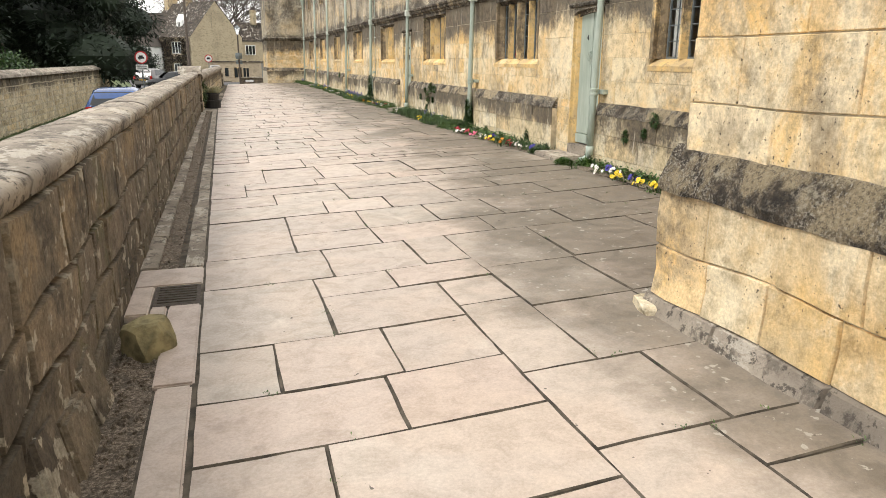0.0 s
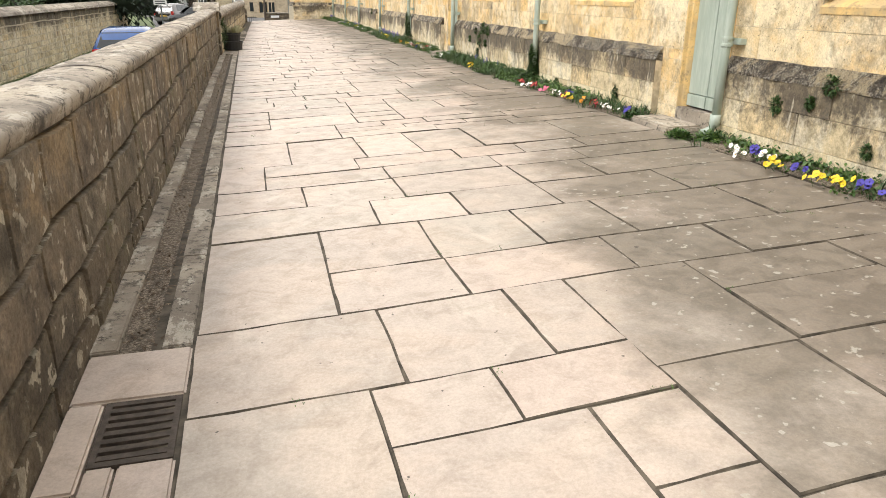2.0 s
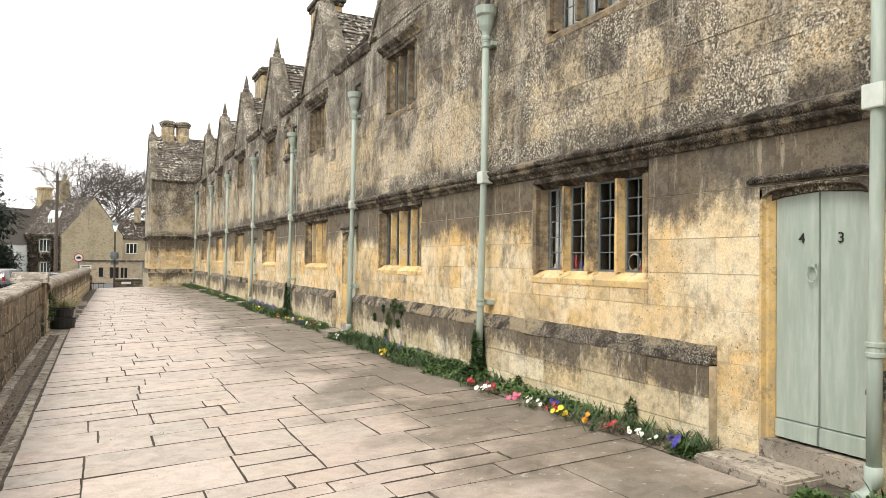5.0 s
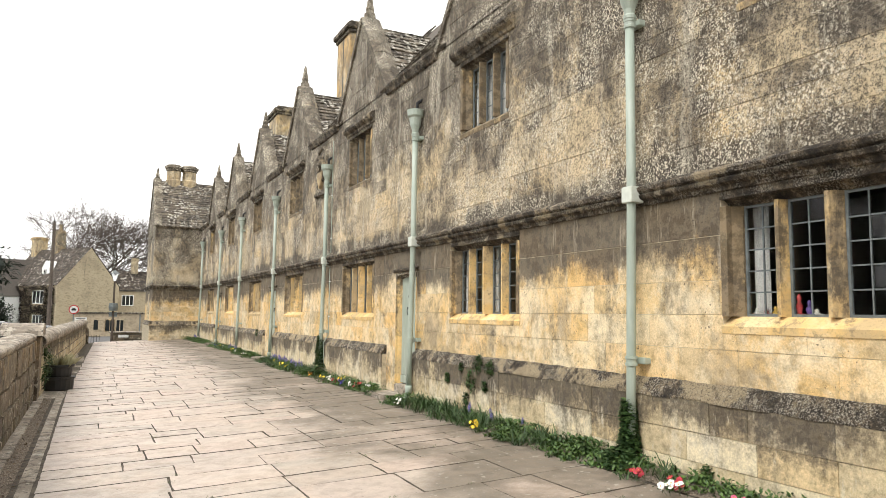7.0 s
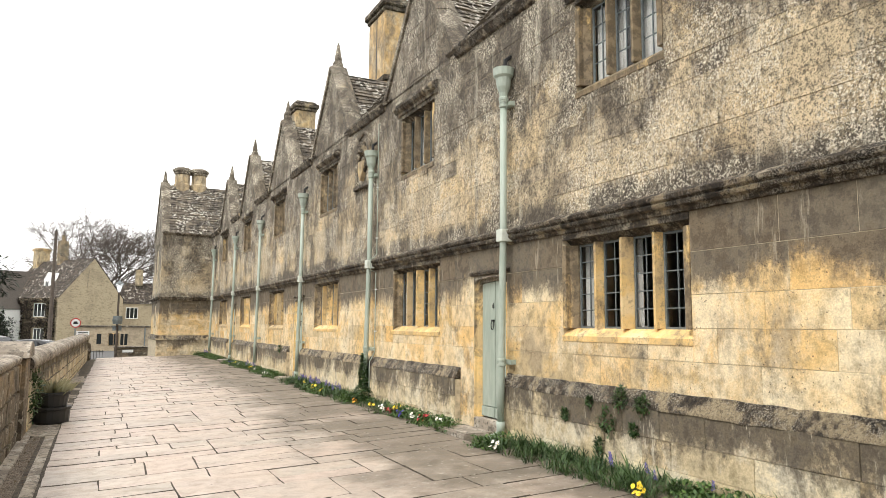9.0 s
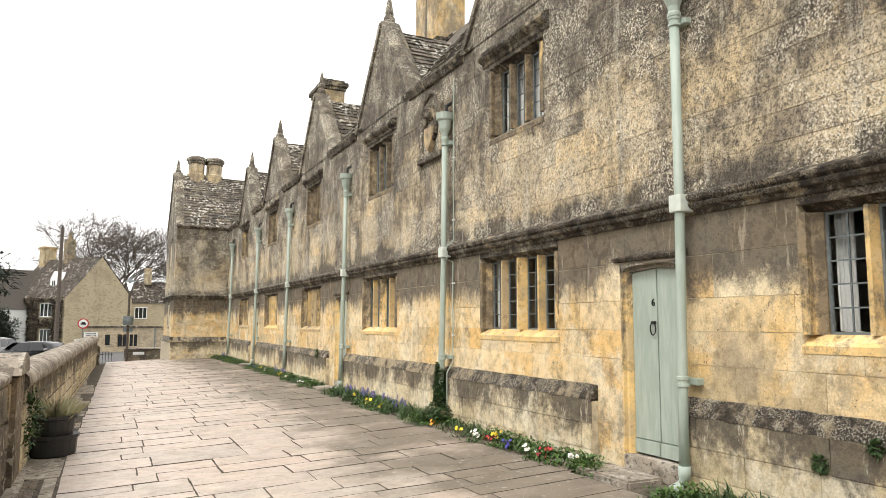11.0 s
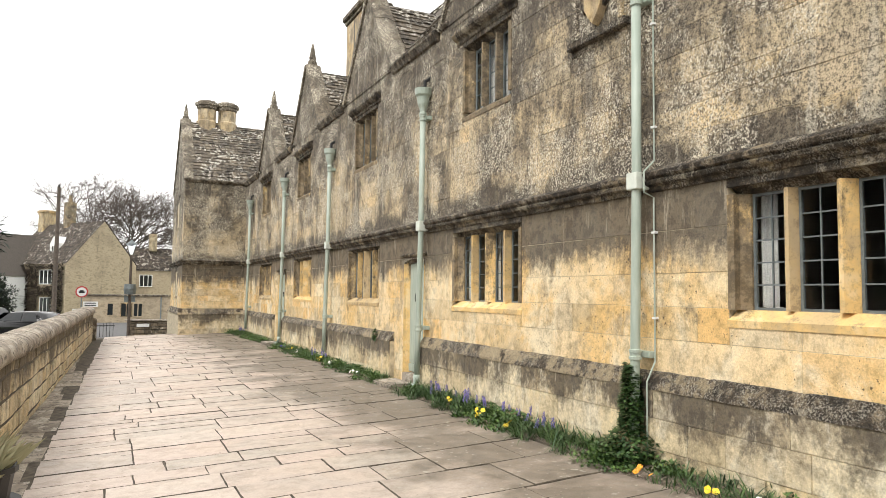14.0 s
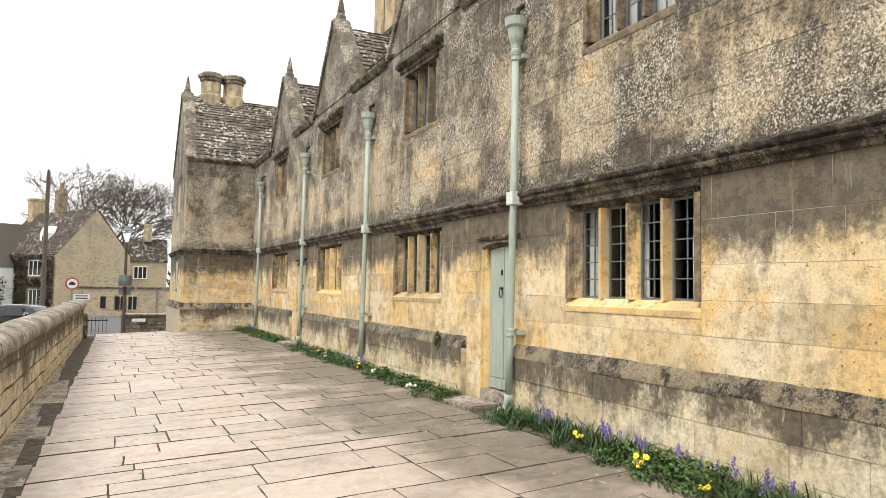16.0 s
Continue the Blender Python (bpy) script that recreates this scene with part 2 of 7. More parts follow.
def flag_material():
    s = Shade("worn_flagstone", 0.6)
    soft, mid, fine = s.noise(1.4, 4, 0.55, None, 0.8), s.noise(6, 8, 0.68, None, 0.6), s.noise(60, 6, 0.75)
    r = s.piece()
    c = s.ramp(r, (0.0, (0.40, 0.345, 0.295)), (0.2, (0.47, 0.395, 0.34)), (0.4, (0.50, 0.405, 0.345)), (0.6, (0.42, 0.37, 0.315)), (0.8, (0.54, 0.455, 0.39)), (1.0, (0.45, 0.38, 0.325)))
    c = s.mix(s.step(soft, 0.42, 0.62, 0, 0.4), c, (0.54, 0.43, 0.345))
    c = s.mix(s.step(s.noise(2.2, 7, 0.7, s.space(0.7, 1.6, 1), 1.0), 0.55, 0.66, 0, 0.4), c, (0.37, 0.315, 0.26))
    c = s.mix(s.step(s.noise(1.9, 6, 0.65, s.space(1.3, 0.8, 1), 0.6), 0.56, 0.68, 0, 0.45), c, (0.60, 0.53, 0.455))
    t = s.n.new("ShaderNodeSeparateXYZ")
    s.l.new(s.pos, t.inputs[0])
    # Flags darken towards the house fronts, most of all beside the near wing.
    dark_mask = s.math("ADD", s.math("ADD", s.math("MULTIPLY", s.noise(0.9, 7, 0.65), 0.9), s.math("MULTIPLY", r, 0.07)), s.step(t.outputs[0], 1.5, 4.1, -0.10, 0.22))
    dark_mask = s.math("ADD", dark_mask, s.math("MULTIPLY", s.step(t.outputs[1], 8.5, 4.0, 0.0, 1.0), s.step(t.outputs[0], 1.2, 2.5, 0.0, 0.26)))
    c = s.mix(s.step(dark_mask, 0.46, 0.72, 0, 0.85), c, s.mix(s.step(mid, 0.40, 0.6), (0.10, 0.086, 0.066), (0.21, 0.178, 0.138)))
    c = s.mix(s.math("MULTIPLY", s.step(s.noise(15, 3, 0.5), 0.65, 0.68), s.step(dark_mask, 0.52, 0.64, 0, 0.6)), c, (0.52, 0.49, 0.43))
    c = s.mix(1.0, c, s.ramp(mid, (0.34, (1.08, 1.08, 1.07)), (0.5, (1.0, 1.0, 1.0)), (0.68, (0.83, 0.82, 0.80))), "MULTIPLY")
    c = s.mix(1.0, c, s.ramp(fine, (0.36, (1.06, 1.06, 1.06)), (0.66, (0.84, 0.83, 0.81))), "MULTIPLY")
    c = s.mix(s.step(s.noise(17, 2, 0.5), 0.745, 0.76, 0, 0.9), c, (0.07, 0.058, 0.046))
    s.link(s.step(mid, 0.4, 0.6, 0.46, 0.66), s.b.inputs["Roughness"])
    s.bump(soft, 0.25, 0.03).bump(mid, 0.35, 0.012).bump(fine, 0.3, 0.004)
    return s.done(c)


def rubble_material():
    s = Shade("lichened_rubble", 0.96)
    mid, fine = s.noise(7, 9, 0.72), s.noise(46, 7, 0.78)
    r = s.piece()
    c = s.ramp(r, (0.0, (0.15, 0.122, 0.09)), (0.35, (0.215, 0.172, 0.127)), (0.65, (0.19, 0.16, 0.118)), (1.0, (0.265, 0.21, 0.146)))
    c = s.mix(s.math("MULTIPLY", s.step(s.noise(1.6, 7, 0.7), 0.48, 0.6, 0, 0.8), s.step(s.height(), 0.55, 0.95, 0.1, 1.0)), c, (0.34, 0.25, 0.145))
    c = s.mix(s.step(s.noise(1.4, 8, 0.7), 0.50, 0.62, 0, 0.75), c, (0.065, 0.055, 0.044))
    c = s.mix(s.step(s.noise(2.1, 7, 0.7), 0.57, 0.66, 0, 0.5), c, (0.125, 0.125, 0.055))
    c = s.mix(s.math("MULTIPLY", s.step(s.noise(8, 4, 0.55), 0.57, 0.605, 0, 0.85), s.step(s.noise(1.3, 5), 0.40, 0.54, 0.15, 1)), c, (0.50, 0.455, 0.365))
    c = s.mix(1.0, c, s.ramp(mid, (0.32, (1.3, 1.28, 1.25)), (0.5, (1.0, 1.0, 1.0)), (0.68, (0.55, 0.54, 0.52))), "MULTIPLY")
    c = s.mix(1.0, c, s.ramp(fine, (0.35, (1.25, 1.24, 1.2)), (0.65, (0.62, 0.6, 0.57))), "MULTIPLY")
    s.bump(mid, 0.7, 0.04).bump(fine, 0.7, 0.012)
    return s.done(c)


def coping_material():
    s = Shade("weathered_coping", 0.95)
    big, mid, fine = s.noise(1.5, 7), s.noise(7, 9, 0.75), s.noise(42, 8, 0.8)
    c = s.ramp(big, (0.40, (0.24, 0.205, 0.165)), (0.52, (0.36, 0.31, 0.25)), (0.62, (0.44, 0.38, 0.30)))
    c = vary(s, c, 0.08)
    c = s.mix(s.step(mid, 0.51, 0.57, 0, 0.65), c, (0.115, 0.10, 0.082))
    c = s.mix(s.step(s.noise(5, 8, 0.75, s.space(1, 0.5, 1)), 0.53, 0.58, 0, 0.7), c, (0.56, 0.51, 0.43))
    c = s.mix(s.step(s.noise(14, 6, 0.7), 0.57, 0.61, 0, 0.8), c, (0.075, 0.064, 0.052))
    c = s.mix(s.step(fine, 0.52, 0.6, 0, 0.4), c, (0.15, 0.125, 0.10))
    s.bump(mid, 0.6, 0.035).bump(fine, 0.6, 0.01)
    return s.done(c)


def slate_material():
    s = Shade("stone_slates", 0.96)
    mid, fine = s.noise(4, 9, 0.75), s.noise(26, 8, 0.8)
    c = vary(s, s.ramp(mid, (0.42, (0.042, 0.036, 0.029)), (0.6, (0.14, 0.115, 0.085))), 0.35, (0.20, 0.165, 0.12))
    c = s.mix(s.math("MULTIPLY", s.step(s.noise(9, 5, 0.6), 0.52, 0.57), s.step(s.noise(1.6, 6), 0.45, 0.55, 0.12, 0.9)), c, (0.58, 0.55, 0.48))
    c = s.mix(s.step(fine, 0.52, 0.6, 0, 0.5), c, (0.05, 0.045, 0.037))
    s.bump(mid, 0.6, 0.03).bump(fine, 0.7, 0.012)
    return s.done(c)


def far_stone_material():
    s = Shade("coursed_golden_rubble", 0.95)
    block = s.noise(1.0, 3, 0.6, s.space(3.2, 3.2, 6.5))
    c = s.ramp(block, (0.34, (0.27, 0.22, 0.15)), (0.46, (0.39, 0.32, 0.22)), (0.54, (0.45, 0.37, 0.26)), (0.66, (0.35, 0.29, 0.205)))
    c = s.mix(s.step(s.noise(0.35, 6, 0.7), 0.48, 0.62, 0, 0.55), c, (0.27, 0.225, 0.16))
    c = s.mix(s.step(s.noise(0.8, 7, 0.7, s.space(2.5, 2.5, 0.3)), 0.60, 0.68, 0, 0.6), c, (0.10, 0.085, 0.066))
    s.bump(block, 0.6, 0.06)
    return s.done(c)


def far_slate_material():
    s = Shade("dark_far_slates", 0.95)
    n = s.noise(4, 6, 0.7)
    c = vary(s, s.ramp(n, (0.4, (0.028, 0.023, 0.019)), (0.6, (0.085, 0.068, 0.052))), 0.4, (0.05, 0.036, 0.028))
    c = s.mix(s.math("MULTIPLY", s.step(s.noise(3.4, 4, 0.6), 0.55, 0.6), s.step(s.noise(0.5, 4), 0.42, 0.56, 0.1, 0.9)), c, (0.40, 0.37, 0.32))
    s.bump(n, 0.5, 0.04)
    return s.done(c)


def soil_material():
    s = Shade("soil_and_grit", 0.97)
    mid, fine = s.noise(8, 8, 0.75), s.noise(60, 7, 0.85)
    c = s.ramp(fine, (0.42, (0.095, 0.075, 0.055)), (0.52, (0.225, 0.18, 0.135)), (0.60, (0.46, 0.39, 0.30)))
    c = s.mix(s.step(mid, 0.5, 0.6, 0, 0.7), c, (0.09, 0.074, 0.056))
    s.bump(mid, 0.6, 0.03).bump(fine, 0.9, 0.014)
    return s.done(c)


def leaf_material(name, a, b, rough=0.55):
    s = Shade(name, rough)
    r = s.piece()
    c = s.mix(s.step(r, 0.0, 1.0), a, b)
    c = s.mix(s.step(s.noise(2.5, 3), 0.4, 0.65, 0, 0.4), c, tuple(v * 0.55 for v in a))
    return s.done(c)


def paint_material():
    s = Shade("sage_green_paint", 0.5)
    n, w = s.noise(3, 5, 0.6, s.space(1, 6, 0.8)), s.noise(30, 5)
    c = s.mix(s.step(n, 0.35, 0.7), (0.33, 0.39, 0.33), (0.43, 0.485, 0.42))
    c = s.mix(s.step(s.noise(7, 6, 0.75, s.space(1, 2, 0.6)), 0.68, 0.76, 0, 0.6), c, (0.58, 0.58, 0.52))
    s.bump(w, 0.15, 0.003).bump(n, 0.15, 0.01)
    return s.done(c)


CHIMSTONE = ashlar_material("chimney_ashlar", False)
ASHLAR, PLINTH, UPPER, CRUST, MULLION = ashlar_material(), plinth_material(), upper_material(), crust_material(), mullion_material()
FLAG, RUBBLE, COPING, SLATE, SOIL = flag_material(), rubble_material(), coping_material(), slate_material(), soil_material()
PAINT = paint_material()
PLINTH_TOP = crust_material("lichened_plinth_slope", 0.51, 0.95)
WEATHERED = mullion_material("weathered_window_stone", 1.0)
MORTAR = plain("lime_mortar", (0.52, 0.45, 0.32), 0.95, 0, 0.3, 9, 0.4)
MORTAR_DARK = plain("dark_mortar", (0.10, 0.085, 0.066), 0.95, 0, 0.35, 9, 0.4)
IRON = plain("painted_casement_iron", (0.16, 0.185, 0.19), 0.5, 0.2, 0.2, 20)
BLACK = plain("black_iron", (0.02, 0.02, 0.021), 0.5, 0.4, 0.3, 20)
PLASTER = plain("dim_interior_plaster", (0.45, 0.42, 0.37), 0.9, 0, 0.1, 2)
FLOORWOOD = plain("interior_boards", (0.14, 0.09, 0.055), 0.6, 0, 0.3, 6)
CURTAIN = plain("white_curtain", (0.72, 0.71, 0.68), 0.9, 0, 0.08, 14, 0.3)
ASPHALT = plain("asphalt", (0.085, 0.083, 0.082), 0.85, 0, 0.2, 5, 0.5)
GRASS = leaf_material("grass", (0.05, 0.085, 0.02), (0.10, 0.15, 0.035))
TURF = plain("turf", (0.075, 0.10, 0.035), 0.95, 0, 0.4, 6, 0.8)
LEAF = leaf_material("bed_leaves", (0.03, 0.075, 0.014), (0.11, 0.19, 0.04))
RUST = plain("rusty_cast_iron", (0.085, 0.068, 0.055), 0.8, 0.3, 0.3, 25, 0.4)
LEAF_DARK = leaf_material("dark_leaves", (0.02, 0.055, 0.014), (0.085, 0.15, 0.04))
MOSSY = plain("mossy_loose_stone", (0.23, 0.195, 0.10), 0.95, 0, 0.5, 9, 0.8)
JOINT = plain("joint_earth", (0.088, 0.073, 0.054), 0.98, 0, 0.55, 9, 0.5)
PALE = plain("pale_green_paint", (0.62, 0.66, 0.59), 0.5, 0, 0.08, 12)
FARSTONE = far_stone_material()
DARK_SLATE = far_slate_material()
YEW = leaf_material("yew_leaves", (0.010, 0.020, 0.010), (0.022, 0.038, 0.018), 0.7)
BARK = plain("bark", (0.11, 0.09, 0.078), 0.95, 0, 0.3, 8, 0.6)
THATCH = plain("thatch", (0.075, 0.065, 0.055), 0.98, 0, 0.3, 10, 0.8)
WHITE = plain("white_paint", (0.78, 0.78, 0.76), 0.5, 0, 0.05, 10)
POLEWOOD = plain("creosoted_wood", (0.095, 0.075, 0.06), 0.9, 0, 0.3, 7, 0.4)
RUBBER = plain("tyre_rubber", (0.02, 0.02, 0.02), 0.8, 0, 0.2, 20)
POTBLACK = plain("black_plastic", (0.014, 0.014, 0.014), 0.5, 0, 0.2, 12)
STRAW = leaf_material("straw_grass", (0.34, 0.31, 0.17), (0.48, 0.46, 0.30))


def glass_material(name, tint, rough=0.02):
    s = Shade(name, rough)
    s.b.inputs["Transmission Weight"].default_value = 1.0
    s.b.inputs["IOR"].default_value = 1.45
    s.bump(s.noise(7, 3), 0.12, 0.01)
    return s.done(tint)


GLASS = glass_material("old_window_glass", (0.86, 0.9, 0.9))
CARGLASS = plain("dark_car_glass", (0.02, 0.024, 0.026), 0.06, 0.0, 0.1, 3, 0.0)


# ---- mesh helpers ----
class Acc:
    """Collects vertices and faces for one mesh."""

    def __init__(self):
        self.v, self.f = [], []

    def add(self, vs, fs):
        k = len(self.v)
        self.v += [tuple(p) for p in vs]
        self.f += [tuple(i + k for i in q) for q in fs]
        return self

    def box(self, x0, x1, y0, y1, z0, z1, b=0.0):
        """A box; b bevels its edges all round."""
        if b <= 0:
            vs = [(x, y, z) for x in (x0, x1) for y in (y0, y1) for z in (z0, z1)]
            return self.add(vs, [(0, 1, 3, 2), (4, 6, 7, 5), (0, 4, 5, 1), (2, 3, 7, 6), (0, 2, 6, 4), (1, 5, 7, 3)])
        bm = bmesh.new()
        bmesh.ops.create_cube(bm, size=1)
        for v in bm.verts:
            v.co = ((x0 + x1) / 2 + v.co.x * (x1 - x0), (y0 + y1) / 2 + v.co.y * (y1 - y0), (z0 + z1) / 2 + v.co.z * (z1 - z0))
        bmesh.ops.bevel(bm, geom=list(bm.edges), offset=b, segments=2, affect="EDGES")
        bm.verts.index_update()
        self.add([v.co[:] for v in bm.verts], [[v.index for v in f.verts] for f in bm.faces])
        bm.free()
        return self

    def prism(self, poly, place, h0, h1, inset=0.0):
        """A polygon (u, v) raised from h0 to h1 by place(u, v, h); inset shrinks its far face."""
        n = len(poly)
        cu, cv = sum(p[0] for p in poly) / n, sum(p[1] for p in poly) / n
        top = []
        for u, v in poly:
            du, dv = cu - u, cv - v
            top.append((u + max(-inset, min(inset, du)), v + max(-inset, min(inset, dv))))
        vs = [place(u, v, h0) for u, v in poly] + [place(u, v, h1) for u, v in top]
        fs = [tuple(range(n, 2 * n)), tuple(reversed(range(n)))] + [(i, (i + 1) % n, n + (i + 1) % n, n + i) for i in range(n)]
        return self.add(vs, fs)

    def lump(self, place, u0, u1, v0, v1, h, rough, bend, rim, sunk):
        """A rough-dressed stone whose face swells and whose outline follows bend(u, v)."""
        e, q = min(0.2, rim / (u1 - u0)), min(0.2, rim / (v1 - v0))
        us, vs = (0, e, 0.35, 0.68, 1 - e, 1), (0, q, 0.5, 1 - q, 1)
        pts = []
        for j, b in enumerate(vs):
            for i, a in enumerate(us):
                u, v = bend(u0 + (u1 - u0) * a, v0 + (v1 - v0) * b)
                out = i in (0, 5) or j in (0, 4)
                pts.append(place(u, v, -sunk if out else h + rough * noise.noise((u * 4.1, v * 4.7, h * 90))))
        return self.add(pts, [(j * 6 + i, j * 6 + i + 1, j * 6 + i + 7, j * 6 + i + 6) for j in range(4) for i in range(5)])

    def lathe(self, cx, cy, profile, n=12):
        """Rings of (radius, z) round a vertical axis."""
        vs = [(cx + r * math.cos(2 * math.pi * i / n), cy + r * math.sin(2 * math.pi * i / n), z) for r, z in profile for i in range(n)]
        fs = [(k * n + i, k * n + (i + 1) % n, (k + 1) * n + (i + 1) % n, (k + 1) * n + i) for k in range(len(profile) - 1) for i in range(n)]
        fs += [tuple(reversed(range(n))), tuple(range((len(profile) - 1) * n, len(profile) * n))]
        return self.add(vs, fs)

    def tube(self, pts, radii, n=6):
        """A tube through points."""
        pts = [Vector(p) for p in pts]
        vs = []
        for i, p in enumerate(pts):
            d = (pts[min(i + 1, len(pts) - 1)] - pts[max(i - 1, 0)]).normalized()
            a = d.orthogonal().normalized()
            b = d.cross(a)
            vs += [p + radii[i] * (math.cos(2 * math.pi * j / n) * a + math.sin(2 * math.pi * j / n) * b) for j in range(n)]
        fs = [(k * n + i, k * n + (i + 1) % n, (k + 1) * n + (i + 1) % n, (k + 1) * n + i) for k in range(len(pts) - 1) for i in range(n)]
        fs += [tuple(reversed(range(n))), tuple(range((len(pts) - 1) * n, len(pts) * n))]
        return self.add(vs, fs)

    def leaf(self, p, d, up, length, width):
        """A folded leaf from p along d."""
        p, d = Vector(p), Vector(d).normalized()
        s = d.cross(Vector(up))
        s = s.normalized() if s.length > 1e-4 else Vector((1, 0, 0))
        n = s.cross(d)
        m = p + d * length * 0.5 + n * length * 0.12
        return self.add([p, m + s * width / 2 - n * width * 0.15, p + d * length, m - s * width / 2 - n * width * 0.15], [(0, 1, 2), (0, 2, 3)])

    def blade(self, p, d, length, width, droop):
        """An arching strap leaf of three segments."""
        p, d = Vector(p), Vector(d).normalized()
        s = d.cross(Vector((0, 0, 1)))
        s = s.normalized() if s.length > 1e-4 else Vector((1, 0, 0))
        vs = []
        for k, w in ((0, 0.7), (0.35, 1.0), (0.7, 0.7), (1.0, 0.08)):
            c = p + d * length * k - Vector((0, 0, droop * length * k * k))
            vs += [c - s * width * w / 2, c + s * width * w / 2]
        return self.add(vs, [(0, 1, 3, 2), (2, 3, 5, 4), (4, 5, 7, 6)])

    def mesh(self, name, mat, smooth=False):
        me = bpy.data.meshes.new(name)
        me.from_pydata(self.v, [], self.f)
        me.materials.append(mat)
        if smooth:
            me.shade_smooth()
        return me

    def obj(self, name, mat, parent=None, label="", smooth=False, kind=""):
        ob = new(name, self.mesh(name, mat, smooth))
        ob.parent = parent
        return tagged(ob, label, "", "", kind)


def part(name, acc, mat, parent, label="", smooth=False):
    return acc.obj(name, mat, parent, label, smooth)


def thing(name, m, label, category, group="", kind=""):
    """An empty at the base of a thing, for its parts."""
    ob = new(name)
    ob.matrix_basis = m
    ob.empty_display_size = 0.2
    return tagged(ob, label, category, group, kind)


def minus(rects, holes):
    """Rectangles (u0, u1, v0, v1) less the holes."""
    for a, b, c, d in holes:
        out = []
        for u0, u1, v0, v1 in rects:
            if a >= u1 or b <= u0 or c >= v1 or d <= v0:
                out.append((u0, u1, v0, v1))
                continue
            if u0 < a:
                out.append((u0, a, v0, v1))
            if b < u1:
                out.append((b, u1, v0, v1))
            m0, m1 = max(u0, a), min(u1, b)
            if v0 < c:
                out.append((m0, m1, v0, c))
            if d < v1:
                out.append((m0, m1, d, v1))
        rects = out
    return [r for r in rects if r[1] - r[0] > 0.015 and r[3] - r[2] > 0.015]


def clip(poly, a, b, c):
    """The part of a polygon where a*u + b*v <= c."""
    out = []
    for i, p in enumerate(poly):
        q = poly[(i + 1) % len(poly)]
        dp, dq = a * p[0] + b * p[1] - c, a * q[0] + b * q[1] - c
        if dp <= 0:
            out.append(p)
        if dp * dq < 0:
            t = dp / (dp - dq)
            out.append((p[0] + t * (q[0] - p[0]), p[1] + t * (q[1] - p[1])))
    return out


def courses(rng, u0, u1, v0, v1, tall, long):
    """Rows of blocks that fill a rectangle."""
    v = v0
    while v < v1 - 0.01:
        h = rng.uniform(*tall)
        top = v1 if v + h > v1 - tall[0] * 0.6 else v + h
        u = u0 - rng.uniform(0, long[0])
        while u < u1:
            w = rng.uniform(*long)
            a, b = max(u, u0), min(u + w, u1)
            if b - a > 0.03:
                yield (a, b, v, top)
            u += w
        v = top


# ---- plan ----
FACE, Y0, Y1 = 5.09, 3.15, 46.2          # front wall of the row of cottages
EAVE, STRING = 5.86, 2.73
PIPES = (8.42, 13.58, 18.88, 23.9, 29.0, 34.36, 39.05)
DOORS = (8.54, 19.0, 29.12, 39.17)        # near jamb of each doorway
WIN_LOW = (5.45, 10.66, 15.82, 21.0, 26.15, 31.25, 36.2, 41.12)
WIN_UP = (5.85, 10.97, 16.08, 21.27, 26.42, 31.47, 36.5, 41.5)
GABLES = tuple(y + 0.69 for y in WIN_UP)
LOW_W, LOW_Z0, LOW_Z1 = 1.94, 1.5, 2.68
UP_W, UP_Z0, UP_Z1 = 1.38, 4.27, 5.42
DOOR_W, DOOR_Z0, DOOR_Z1 = 0.88, 0.36, 2.3
G_HALF, G_TOP = 1.5, 7.85
NEAR_X, FAR_X = 2.64, 2.86                # fronts of the two end wings
rng = random.Random(4)


def gz(x):
    """Height of the terrace, which rises gently to the houses."""
    return 0.035 * max(0.0, x)


def edge(y):
    """Where the paving meets the gutter."""
    return -0.15 if y < 23 else -0.15 + (y - 23) * 0.021


def wall_line(y):
    """Face of the parapet wall."""
    return -0.62 if y < 23.4 else -0.56 + (y - 24) * 0.0265


def front(u, v, h):
    return (FACE - h, u, v)


# ---- ground ----
g = Acc()
for y0, y1, x0, x1 in ((-400, 0, -400, 400), (0, 47, -400, 400), (47, 52, -400, 400), (52, 600, -400, 400)):
    g.add([(x0, y0, -0.78), (x1, y0, -0.78), (x1, y1, -0.78), (x0, y1, -0.78)], [(0, 1, 2, 3)])
tagged(g.obj("ground", TURF), "rough green turf around the terrace", "ground", "", "structure")
g = Acc()
g.add([(-5.2, -60, -0.765), (-1.2, -60, -0.765), (-1.2, 49, -0.765), (-5.2, 49, -0.765)], [(0, 1, 2, 3)])
g.add([(-5.2, 49, -0.765), (-1.2, 49, -0.765), (-1.2, 78, -0.765), (-9.0, 78, -0.765)], [(0, 1, 2, 3)])
g.add([(-1.2, 46.5, -0.765), (30, 46.5, -0.765), (30, 78, -0.765), (-1.2, 78, -0.765)], [(0, 1, 2, 3)])
g.add([(-9, 78, -0.765), (-2.0, 78, -0.765), (-4, 91, -0.765), (-12, 91, -0.765)], [(0, 1, 2, 3)])
tagged(g.obj("road", ASPHALT), "grey asphalt road below the terrace", "road", "", "structure")

